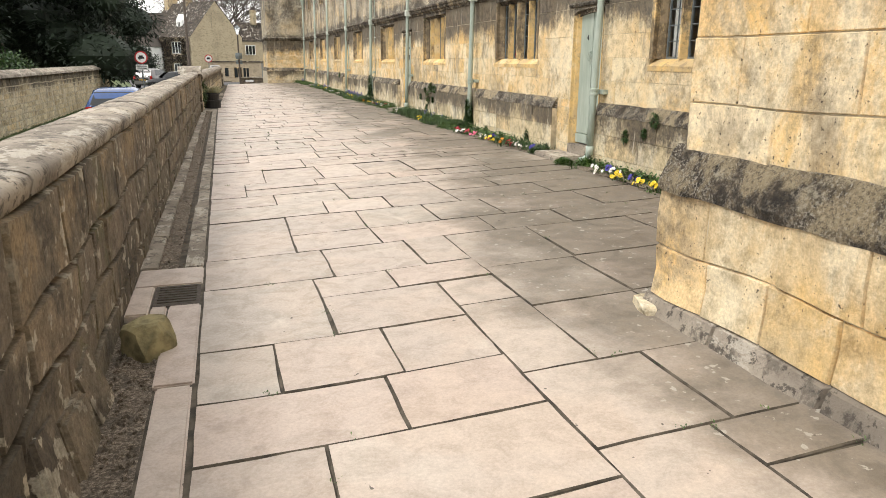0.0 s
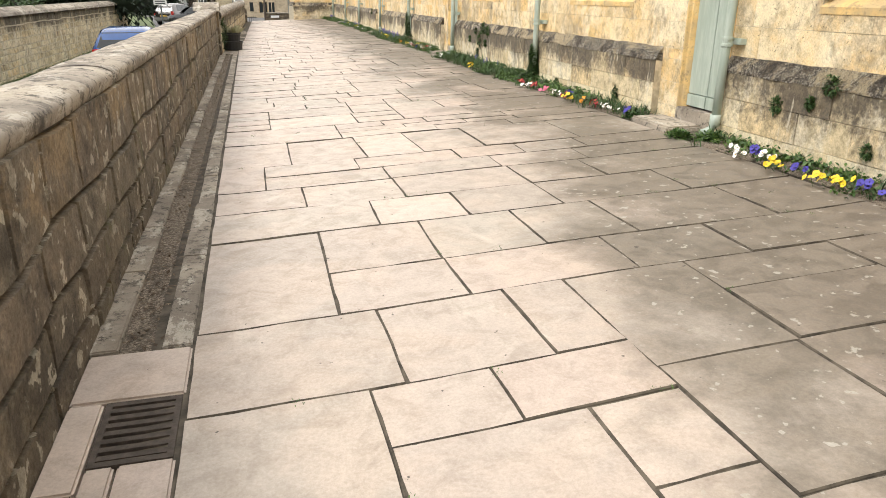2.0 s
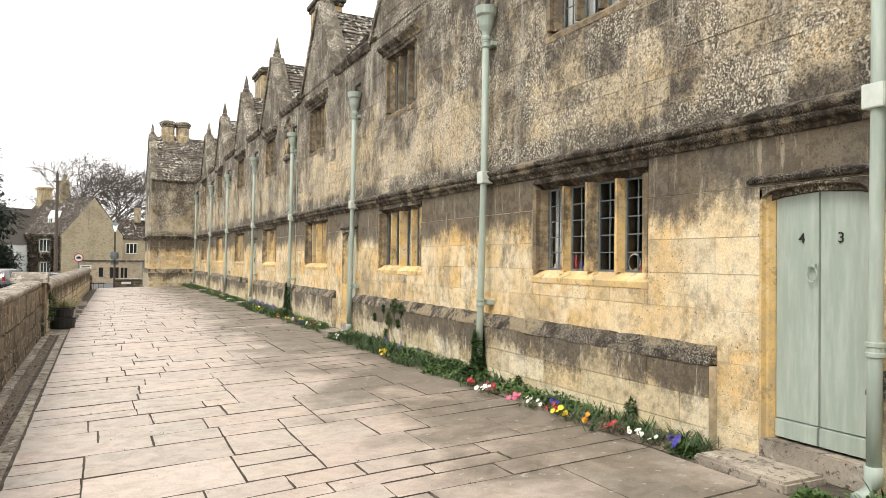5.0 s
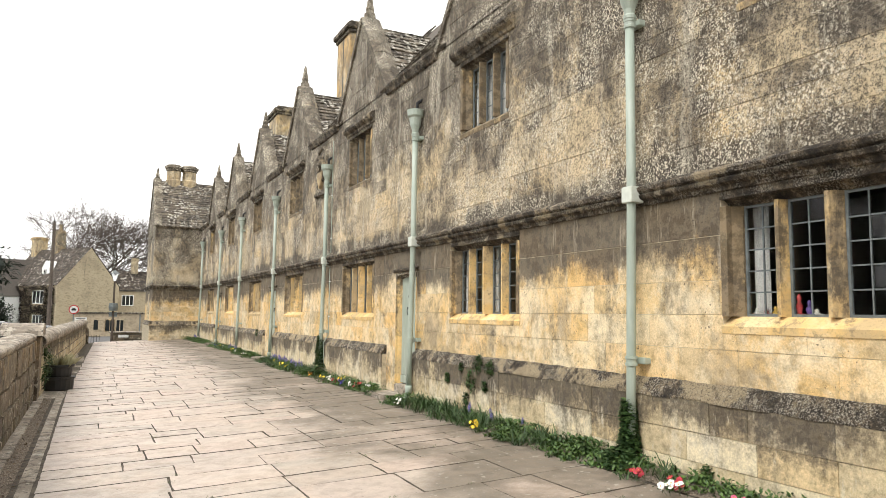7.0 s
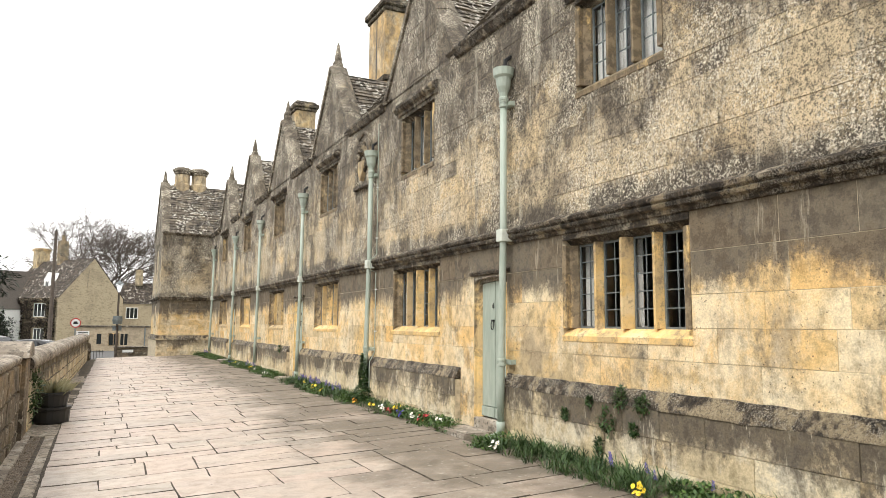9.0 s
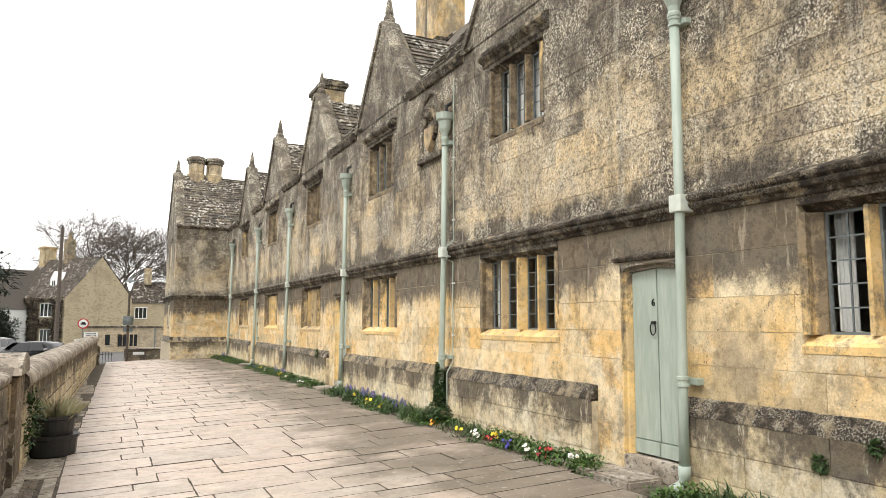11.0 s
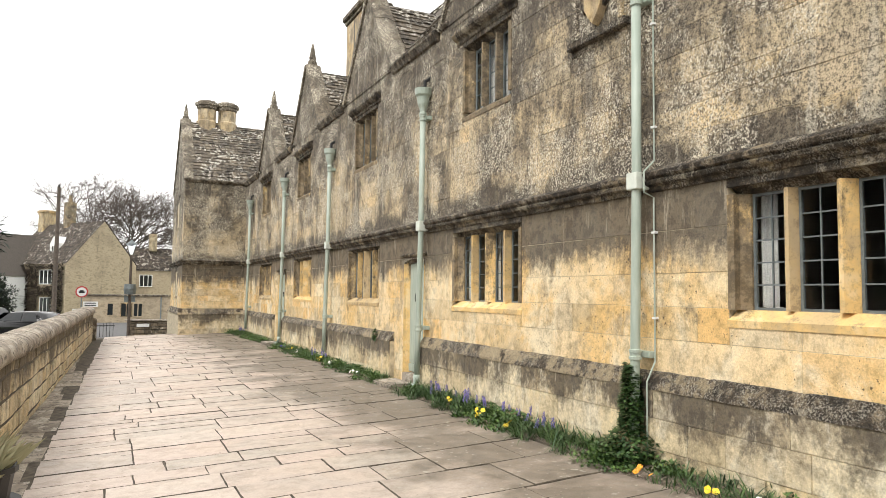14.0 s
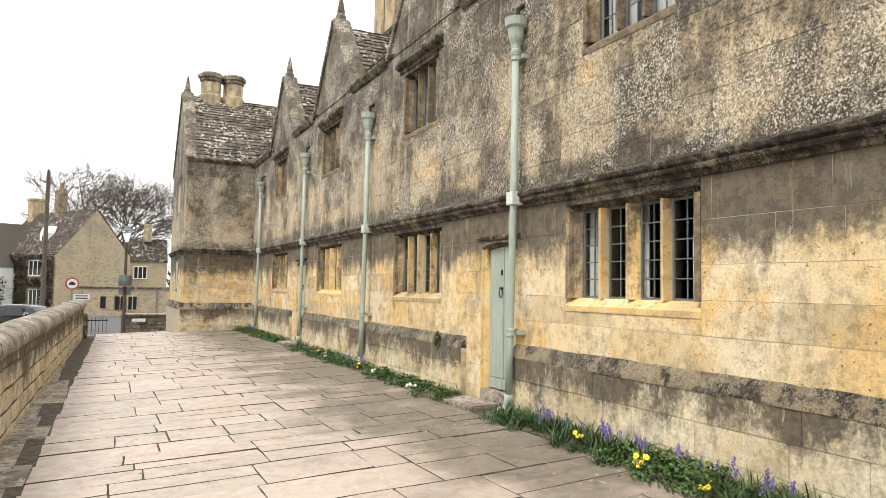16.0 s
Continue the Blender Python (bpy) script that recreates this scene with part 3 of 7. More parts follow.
# terrace body: soil under the flags, with its retaining sides
g = Acc()
xs = [-0.95, -0.14, 0.0, 5.2]
for i in range(3):
    a, b = xs[i], xs[i + 1]
    za, zb = gz(a) - 0.0115 - (0.0685 if i == 0 else 0), gz(b) - 0.0115
    g.add([(a, -6, za), (b, -6, zb), (b, 46.6, zb), (a, 46.6, za)], [(0, 1, 2, 3)])
g.add([(-0.95, 46.6, -1.0), (5.2, 46.6, -1.0), (5.2, 46.6, 0.12), (-0.95, 46.6, -0.06)], [(0, 1, 2, 3)])
g.add([(-0.95, -6, -1.0), (-0.95, 46.6, -1.0), (-0.95, 46.6, -0.06), (-0.95, -6, -0.06)], [(0, 1, 2, 3)])
g.add([(-0.95, -6, -1.0), (5.2, -6, -1.0), (5.2, -6, 0.12), (-0.95, -6, -0.06)], [(0, 1, 2, 3)])
terrace = tagged(g.obj("floor", JOINT), "raised terrace with worn stone flags and gritty joints", "terrace", "", "structure")

# ---- front wall ----
holes = [(y, y + LOW_W, LOW_Z0, LOW_Z1) for y in WIN_LOW] + [(y, y + UP_W, UP_Z0, UP_Z1) for y in WIN_UP]
holes += [(y, y + DOOR_W, 0.0, DOOR_Z1) for y in DOORS]
core = Acc()
for u0, u1, v0, v1 in minus([(Y0, Y1, -1.0, EAVE)], holes):
    core.box(FACE + 0.0005, FACE + 0.42, u0, u1, v0, v1)
for c in GABLES:
    core.prism([(c - G_HALF, EAVE), (c + G_HALF, EAVE), (c, G_TOP)], front, -0.36, -0.002)
facade = tagged(core.obj("wall_front", MORTAR), "long golden stone cottage front with weathered lichened upper storey", "wall", "", "structure")


def gable_clip(u0, u1, v0, v1, c):
    p = [(u0, v0), (u1, v0), (u1, v1), (u0, v1)]
    k = (G_TOP - EAVE) / G_HALF
    p = clip(p, k, 1, G_TOP + k * c)
    return clip(p, -k, 1, G_TOP - k * c) if len(p) > 2 else p


# ---- the near and the far wing ----
def wing(name, x, ya, yb, near):
    """An end wing: walls, plinth, string, gable to the street and a slated roof along x."""
    mid, top = (ya + yb) / 2, 8.7
    w = Acc()
    w.box(x + 0.002, x + 0.4, ya, yb, -1.0, EAVE)
    w.box(x + 0.4, 9.7, ya + 0.002, ya + 0.4, -1.0, EAVE)
    w.box(x + 0.4, 9.7, yb - 0.4, yb, -1.0, EAVE)
    w.add([(x + 0.002, ya, EAVE), (x + 0.002, yb, EAVE), (x + 0.002, mid, top), (x + 0.35, ya, EAVE), (x + 0.35, yb, EAVE), (x + 0.35, mid, top)],
          [(0, 1, 2), (5, 4, 3), (0, 2, 5, 3), (1, 4, 5, 2), (0, 3, 4, 1)])
    wall = tagged(w.obj(name, MORTAR), "projecting stone end wing with stained plinth", "wall", "", "structure")
    return wall


wing_far = wing("wall_wing_far", FAR_X, 46.2, 51.3, False)
wing_near = wing("wall_wing_near", NEAR_X, -3.0, 3.15, True)

shell = Acc()
shell.box(9.7, 10.0, -3, 51.3, -1, EAVE)
shell.box(5.5, 9.7, 3.15, 46.2, 0.2, 0.3)
shell.box(5.5, 9.7, 3.15, 46.2, 3.0, 3.2)
shell.box(5.5, 9.7, 3.15, 46.2, 5.7, 5.8)
for y in PIPES:
    shell.box(5.52, 9.7, y - 0.1, y + 0.02, 0.3, 5.7)
tagged(shell.obj("wall_inner", PLASTER), "plain dim plastered rooms behind the windows", "wall", "", "structure")

# ---- roofs ----
RIDGE_X, RIDGE_Z = 7.45, 8.62


def slates(acc, r, u0, u1, s0, s1, place, tall=0.2, inside=None):
    """Rows of slates, u along the eave, s up the slope; the courses get smaller upwards."""
    s = s0
    while s < s1:
        h = tall * (1.1 - 0.45 * (s - s0) / (s1 - s0)) * r.uniform(0.9, 1.1)
        u = u0 - r.uniform(0, 0.2)
        while u < u1:
            w = r.uniform(0.14, 0.34)
            a, b, t = max(u, u0), min(u + w - 0.01, u1), min(s + h * 1.5, s1)
            if b - a > 0.03 and (inside is None or (inside(a, t) and inside(b, t) and inside((a + b) / 2, s))):
                l, j = 0.03 + r.uniform(0, 0.022), r.uniform(-0.018, 0.018)
                acc.add([place(a, s + j, l), place(b, s + j, l), place(b, t, 0.008), place(a, t, 0.008), place(a, s + j, 0), place(b, s + j, 0)],
                        [(0, 1, 2, 3), (4, 5, 1, 0), (4, 0, 3), (5, 2, 1)])
            u += w
        s += h


rk = Acc()
rk.add([(FACE - 0.02, Y0, EAVE), (FACE - 0.02, Y1, EAVE), (RIDGE_X, Y1 + 2.5, RIDGE_Z), (RIDGE_X, Y0 - 3, RIDGE_Z), (10.2, Y0 - 3, 5.3), (10.2, Y1 + 2.5, 5.3)],
       [(0, 1, 2, 3), (3, 2, 5, 4)])
for c in GABLES:
    rk.add([(FACE + 0.3, c - G_HALF, EAVE), (FACE + 0.3, c, G_TOP - 0.12), (FACE + 0.3, c + G_HALF, EAVE), (RIDGE_X, c, G_TOP - 0.12)], [(0, 1, 3), (1, 2, 3)])
roof = tagged(rk.obj("roof", MORTAR_DARK), "lichen-spotted stone slate roof over the cottages", "roof", "", "structure")
sl = Acc()
rs = random.Random(9)
main_len = math.hypot(RIDGE_X - FACE, RIDGE_Z - EAVE)
ex, ez = (RIDGE_X - FACE) / main_len, (RIDGE_Z - EAVE) / main_len
for i, c in enumerate(GABLES):
    a = c + 1.2
    b = (GABLES[i + 1] - 1.2) if i + 1 < len(GABLES) else Y1
    slates(sl, rs, a, b, 0.0, main_len, lambda u, s, h: (FACE - 0.03 + s * ex - h * ez, u, EAVE + s * ez + h * ex))
    glen = math.hypot(G_HALF, G_TOP - 0.12 - EAVE)
    gy, gzz = G_HALF / glen, (G_TOP - 0.12 - EAVE) / glen
    slates(sl, rs, FACE + 0.25, RIDGE_X, 0.0, glen, lambda u, s, h, c=c: (u, c - G_HALF + s * gy - h * gzz, EAVE + s * gzz + h * gy), 0.18,
           lambda u, s: (u - FACE - 0.3) < (RIDGE_X - FACE - 0.3) * (1 - 0.0 * s) and (u - FACE - 0.25) * ez / ex < 2.9 and s * gzz > (u - FACE) * ez / ex - 0.25)
part("slates", sl, SLATE, roof)
roof.children[0]["kind"] = "stuff"


def wing_roof(name, x, ya, yb):
    mid, top = (ya + yb) / 2, 8.62
    k = Acc()
    k.add([(x + 0.1, ya - 0.06, EAVE), (9.8, ya - 0.06, EAVE), (9.8, mid, top), (x + 0.1, mid, top), (x + 0.1, yb + 0.06, EAVE), (9.8, yb + 0.06, EAVE)], [(0, 1, 2, 3), (3, 2, 5, 4)])
    r = tagged(k.obj(name, MORTAR_DARK), "steep stone slate roof of the end wing", "roof", "", "structure")
    n = math.hypot(mid - ya, top - EAVE)
    cy, cz = (mid - ya) / n, (top - EAVE) / n
    q = Acc()
    slates(q, rs, x + 0.2, 6.2, 0, n, lambda u, s, h: (u, ya - 0.08 + s * cy - h * cz, EAVE + s * cz + h * cy), 0.2)
    part("slates", q, SLATE, r)["kind"] = "stuff"
    return r


roof_far = wing_roof("roof_wing_far", FAR_X, 46.2, 51.3)
roof_near = wing_roof("roof_wing_near", NEAR_X, -3.0, 3.15)

# ---- mouldings: string course, eaves, plinth ----
STRING_PROFILE = ((0.0, 2.68), (0.03, 2.685), (0.042, 2.725), (0.09, 2.745), (0.105, 2.775), (0.085, 2.79), (0.12, 2.815), (0.13, 2.85), (0.025, 2.905), (0.0, 2.905))


def run(acc, profile, y0, y1, face=FACE, r=None):
    """A moulding along y, broken into stones with slightly uneven edges."""
    y = y0
    while y < y1 - 0.01:
        e = min(y1, y + (r.uniform(0.6, 1.1) if r else 99))
        e = y1 if y1 - e < 0.3 else e
        j = r.uniform(-0.006, 0.006) if r else 0
        n = len(profile)
        vs = [(face - p - (j if p > 0 else 0), y + 0.002, z + j * 0.5) for p, z in profile] + [(face - p - (j if p > 0 else 0), e - 0.002, z + j * 0.5) for p, z in profile]
        acc.add(vs, [(i, (i + 1) % n, n + (i + 1) % n, n + i) for i in range(n)] + [tuple(reversed(range(n))), tuple(range(n, 2 * n))])
        y = e


def run_rough(acc, profile, y0, y1, face, back, wear=1.0):
    """A worn moulding along y whose edges wander; profile points that touch the wall stay put."""
    k = max(2, int((y1 - y0) / 0.11))
    n = len(profile)
    vs = []
    for i in range(k + 1):
        y = y0 + (y1 - y0) * i / k
        joint = 0.008 if int(y / 0.93) != int((y + 0.11) / 0.93) else 0.0
        for j, (p, z) in enumerate(profile):
            w = 0.0 if p <= back else 1.0
            a = wear * (noise.noise((y * 3.1, j * 1.7, face)) * 0.012 + noise.noise((y * 9.0, j * 2.3, face)) * 0.008)
            vs.append((face - p - w * (a - joint), y, z + wear * (0.5 + 0.5 * w) * noise.noise((y * 4.3, j * 3.1, face + 5)) * 0.018))
    acc.add(vs, [(i * n + j, i * n + (j + 1) % n, (i + 1) * n + (j + 1) % n, (i + 1) * n + j) for i in range(k) for j in range(n)] + [tuple(reversed(range(n))), tuple(range(k * n, (k + 1) * n))])


def run_x(acc, profile, x0, x1, face, sign=1):
    n = len(profile)
    acc.add([(x, face - sign * p, z) for x in (x0, x1) for p, z in profile], [(i, (i + 1) % n, n + (i + 1) % n, n + i) for i in range(n)] + [tuple(range(n)), tuple(range(n, 2 * n))])


a = Acc()
run_rough(a, STRING_PROFILE, Y0, Y1, FACE, 0.0, 0.35)
run_x(a, STRING_PROFILE, FAR_X - 0.12, FACE, 46.2)
run(a, STRING_PROFILE, 46.08, 51.3, FAR_X)
run(a, STRING_PROFILE, -3.0, 3.25, NEAR_X, rng)
tagged(a.obj("trim_string_course", CRUST), "moulded stone string course blackened with crust", "moulding", "", "structure")

a = Acc()
for i, c in enumerate(GABLES):
    b = GABLES[i + 1] - G_HALF - 0.02 if i + 1 < len(GABLES) else Y1
    run(a, ((0, 5.74), (0.05, 5.76), (0.09, 5.83), (0.11, 5.86), (0.11, 5.90), (0, 5.91)), c + G_HALF + 0.02, b)
run_x(a, ((0, 5.76), (0.06, 5.80), (0.12, 5.86), (0.12, 5.90), (0, 5.90)), FAR_X, FACE, 46.2)
tagged(a.obj("trim_eaves", CRUST), "dark stone eaves moulding between the gables", "moulding", "", "structure")

# plinth runs between the doorways
PLINTH_OUT = 0.11
gaps = [(y - 0.02, y + DOOR_W + 0.42) for y in DOORS]
runs, y = [], Y0
for s0, s1 in gaps:
    runs.append((y, s0))
    y = s1
runs.append((y, Y1))
a = Acc()
for s0, s1 in runs:
    a.box(FACE - PLINTH_OUT + 0.022, FACE + 0.001, s0, s1, -0.5, 0.86)
a.box(FAR_X - 0.1, FAR_X + 0.001, 46.1, 51.4, -1.0, 0.86)
a.box(FAR_X + 0.001, FACE, 46.1, 46.199, -0.5, 0.86)
a.box(NEAR_X - 0.08, NEAR_X + 0.001, -3.1, 3.23, -1.0, 0.86)
tagged(a.obj("wall_plinth", MORTAR), "projecting stone plinth along the house fronts", "plinth", "", "structure")
plinth_core = bpy.data.objects["wall_plinth"]
a = Acc()
for s0, s1 in runs:
    run_rough(a, ((-0.01, 0.845), (PLINTH_OUT - 0.004, 0.85), (PLINTH_OUT - 0.008, 0.875), (0.07, 0.93), (0.03, 0.985), (0.012, 1.01), (-0.01, 1.02)), s0, s1, FACE, 0.0, 0.8)
run_x(a, ((0.0, 0.84), (0.125, 0.84), (0.122, 0.87), (0.02, 1.055), (0.0, 1.06)), FAR_X - 0.12, FACE, 46.2)
run(a, ((0.0, 0.84), (0.125, 0.84), (0.122, 0.87), (0.02, 1.055), (0.0, 1.06)), 46.08, 51.4, FAR_X)
run_rough(a, ((-0.01, 0.82), (0.112, 0.83), (0.116, 0.87), (0.065, 0.98), (0.022, 1.07), (-0.01, 1.10)), -3, 3.25, NEAR_X, 0.0)
tagged(a.obj("trim_plinth_weathering", PLINTH_TOP), "sloping plinth weathering black with lichen", "moulding", "", "structure")


# ---- windows ----
def lattice(name, parent, y0, y1, z0, z1, x, cols, rows, ring=0.022):
    """One iron casement with its panes, between leads."""
    fr = Acc()
    fr.box(x - 0.015, x + 0.015, y0, y0 + ring, z0, z1)
    fr.box(x - 0.015, x + 0.015, y1 - ring, y1, z0, z1)
    fr.box(x - 0.015, x + 0.015, y0 + ring, y1 - ring, z0, z0 + ring)
    fr.box(x - 0.015, x + 0.015, y0 + ring, y1 - ring, z1 - ring, z1)
    frame_ob = part(name, fr, IRON, parent)
    a0, a1, b0, b1 = y0 + ring, y1 - ring, z0 + ring, z1 - ring
    lead = Acc()
    for i in range(1, cols):
        c = a0 + (a1 - a0) * i / cols
        lead.box(x - 0.008, x + 0.008, c - 0.006, c + 0.006, b0, b1)
    for j in range(1, rows):
        c = b0 + (b1 - b0) * j / rows
        lead.box(x - 0.007, x + 0.007, a0, a1, c - 0.006, c + 0.006)
    part("leads", lead, IRON, frame_ob)
    cw, ch = (a1 - a0) / cols, (b1 - b0) / rows
    for i in range(cols):
        for j in range(rows):
            p = Acc()
            u, v = a0 + i * cw + 0.005, b0 + j * ch + 0.005
            t, s = rng.uniform(-0.004, 0.004), rng.uniform(-0.004, 0.004)
            p.add([(x + t, u, v), (x - t, u + cw - 0.01, v), (x - t + s, u + cw - 0.01, v + ch - 0.01), (x + t + s, u, v + ch - 0.01)], [(0, 3, 2, 1)])
            o = part("pane", p, GLASS, frame_ob)
            o.visible_shadow = False
    return frame_ob


def mullioned(name, w, h, lights, king, rows, label, hood):
    """A stone mullioned window at the origin, its face at x = 0, running along y."""
    t = thing(name, pose(0, 0, 0), label, "window", "mullioned windows", "structure")
    jam, head, sill, out = 0.13, 0.13, 0.10, 0.012
    stone = MULLION if hood else WEATHERED

    def bar(nm, poly, z0, z1):
        part(nm, Acc().prism(poly, lambda u, v, k: (v, u, k), z0, z1), WEATHERED if nm == "jamb" else stone, t)
    bar("jamb", [(0, -out), (0.07, -out), (0.07, 0.05), (jam, 0.12), (jam, 0.22), (0, 0.22)], sill, h - head)
    bar("jamb", [(w, -out), (w, 0.22), (w - jam, 0.22), (w - jam, 0.12), (w - 0.07, 0.05), (w - 0.07, -out)], sill, h - head)
    part("lintel", Acc().prism([(-out, h), (-out, h - 0.07), (0.05, h - 0.07), (0.12, h - head), (0.22, h - head), (0.22, h)], lambda u, v, k: (u, k, v), 0, w), CRUST, t)
    part("sill", Acc().prism([(-0.012, -0.045), (-0.016, 0.015), (0.10, sill), (0.22, sill), (0.22, -0.045)], lambda u, v, k: (u, k, v), -0.01, w + 0.01), MULLION if hood else WEATHERED, t)
    m = 0.075
    king_m = 0.13 if king else m
    clear = (w - 2 * jam - (lights - 2 if king else lights - 1) * m - (king_m if king else 0)) / lights
    y = jam
    for i in range(lights):
        lattice("casement", t, y, y + clear, sill, h - head, 0.155, 2, rows)
        y += clear
        if i < lights - 1:
            k = king_m if king and i == lights // 2 - 1 else m
            f = 0.02 if k == king_m and king else 0.045
            bar("mullion", [(y - 0.0, 0.13), (y + k / 2 - 0.018, f), (y + k / 2 + 0.018, f), (y + k, 0.13), (y + k, 0.19), (y, 0.19)], sill, h - head)
            y += k
    if not hood:
        part("hood_mould", Acc().prism([(0, h - 0.01), (-0.03, h), (-0.04, h + 0.05), (-0.10, h + 0.08), (-0.13, h + 0.12), (-0.13, h + 0.17), (-0.02, h + 0.22), (0, h + 0.22)], lambda u, v, k: (u, k, v), -0.16, w + 0.16), CRUST, t)
    return t


def place_windows(proto, spots, z, face):
    proto.matrix_basis = pose(face, spots[0], z)
    for y in spots[1:]:
        copy_thing(proto, pose(face, y, z))


win_low = mullioned("window_1", LOW_W, LOW_Z1 - LOW_Z0, 4, True, 5, "four-light stone mullioned window with leaded iron casements", True)
place_windows(win_low, WIN_LOW, LOW_Z0, FACE)
win_up = mullioned("window_2", UP_W, UP_Z1 - UP_Z0, 3, False, 4, "three-light stone mullioned window under a dark hood mould", False)
place_windows(win_up, WIN_UP, UP_Z0, FACE)
w3 = mullioned("window_3", 1.0, 1.1, 2, False, 4, "small two-light stone window in the wing gable", False)
w3.matrix_basis = pose(FAR_X - 0.01, 48.2, 4.2)
w3.scale = (0.3, 1, 1)
copy_thing(w3, pose(FAR_X - 0.01, 48.2, 1.45))


# ---- doors ----
def doorway(digits, y, name):
    t = thing(name, pose(FACE, y, DOOR_Z0), "sage green plank cottage door in a moulded stone doorway", "door", "cottage doors", "structure")
    w, h, x = DOOR_W, DOOR_Z1 - DOOR_Z0, 0.125

    def arch(u, top):
        """Underside of the flat pointed arch."""
        k = abs(u - w / 2) / (w / 2)
        return top - 0.03 * k - 0.10 * max(0.0, (k - 0.75) / 0.25) ** 2
    for a, b in ((0.075, w / 2 - 0.003), (w / 2 + 0.003, w - 0.075)):
        n = 6
        us = [a + (b - a) * i / n for i in range(n + 1)]
        part("plank", Acc().prism([(a, 0.16), (b, 0.16)] + [(u, arch(u, h - 0.06)) for u in reversed(us)], lambda u, v, k: (x - k, u, v), 0.0, 0.04, 0.006), PAINT, t)
    for a, b in ((0.075, w / 2 - 0.003), (w / 2 + 0.003, w - 0.075)):
        part("bottom_rail", Acc().prism([(a, 0.015), (b, 0.015), (b, 0.16), (a, 0.16)], lambda u, v, k: (x - k, u, v), 0.0, 0.055, 0.008), PAINT, t)
    part("threshold", Acc().box(-0.02, 0.24, 0.0, w, -0.2, 0.0, 0.012), COPING, t, "worn stone threshold")
    us = [w * i / 12 for i in range(13)]
    hd = Acc()
    for dx0, dx1, dz in ((-0.01, 0.06, 0.0), (0.06, 0.2, -0.05)):
        poly = [(u, arch(min(max(u, 0.02), w - 0.02), h - 0.01 + dz)) for u in us] + [(w, h + 0.001), (0, h + 0.001)]
        hd.prism(poly, lambda u, v, k: (k, u, v), dx0, dx1)
    part("arched_head", hd, UPPER, t, "dark flat-arched stone door head")
    part("label_mould", Acc().prism([(0, h + 0.02), (-0.035, h + 0.03), (-0.05, h + 0.06), (0, h + 0.09)], lambda u, v, k: (u, k, v), -0.08, w + 0.1), CRUST, t)
    for a, s in ((0.0, 1), (w, -1)):
        part("jamb", Acc().prism([(a, -0.01), (a + s * 0.02, -0.01), (a + s * 0.03, 0.03), (a + s * 0.045, 0.04), (a + s * 0.07, 0.09), (a + s * 0.07, 0.2), (a, 0.2)], lambda u, v, k: (v, u, k), -0.3, h - 0.02), MULLION, t)
    ring = Acc()
    ring.tube([(x - 0.065, w / 2 + 0.045 + 0.038 * math.sin(q), 1.27 + 0.062 * math.cos(q)) for q in [i * math.pi / 7 for i in range(15)]], [0.007] * 15, 5)
    ring.box(x - 0.07, x - 0.04, w / 2 + 0.02, w / 2 + 0.075, 1.315, 1.345, 0.004)
    part("knocker", ring, PAINT if len(digits) > 1 else BLACK, t, "ring door knocker")
    for i, ch in enumerate(digits):
        cu = bpy.data.curves.new("number", "FONT")
        cu.body, cu.size, cu.extrude, cu.align_x = ch, 0.105, 0.003, "CENTER"
        o = new("number", cu)
        o.parent = t
        u = w * (0.66 if i == 0 else 0.31) if len(digits) > 1 else w * 0.56
        o.matrix_basis = Matrix(((0, 0, -1, x - 0.046), (-1, 0, 0, u), (0, 1, 0, 1.50), (0, 0, 0, 1)))
        cu.materials.append(BLACK)
    return t


for i, (d, y) in enumerate(zip(("43", "6", "8", ""), DOORS)):
    doorway(d, y, "door_%d" % (i + 1))
    st = Acc().box(FACE - 0.46, FACE - 0.02, y + 0.3, y + 1.12, 0.02, 0.225, 0.02)
    tagged(st.obj("doorstep", COPING), "worn grey stone doorstep below a cottage door", "step", "doorsteps")


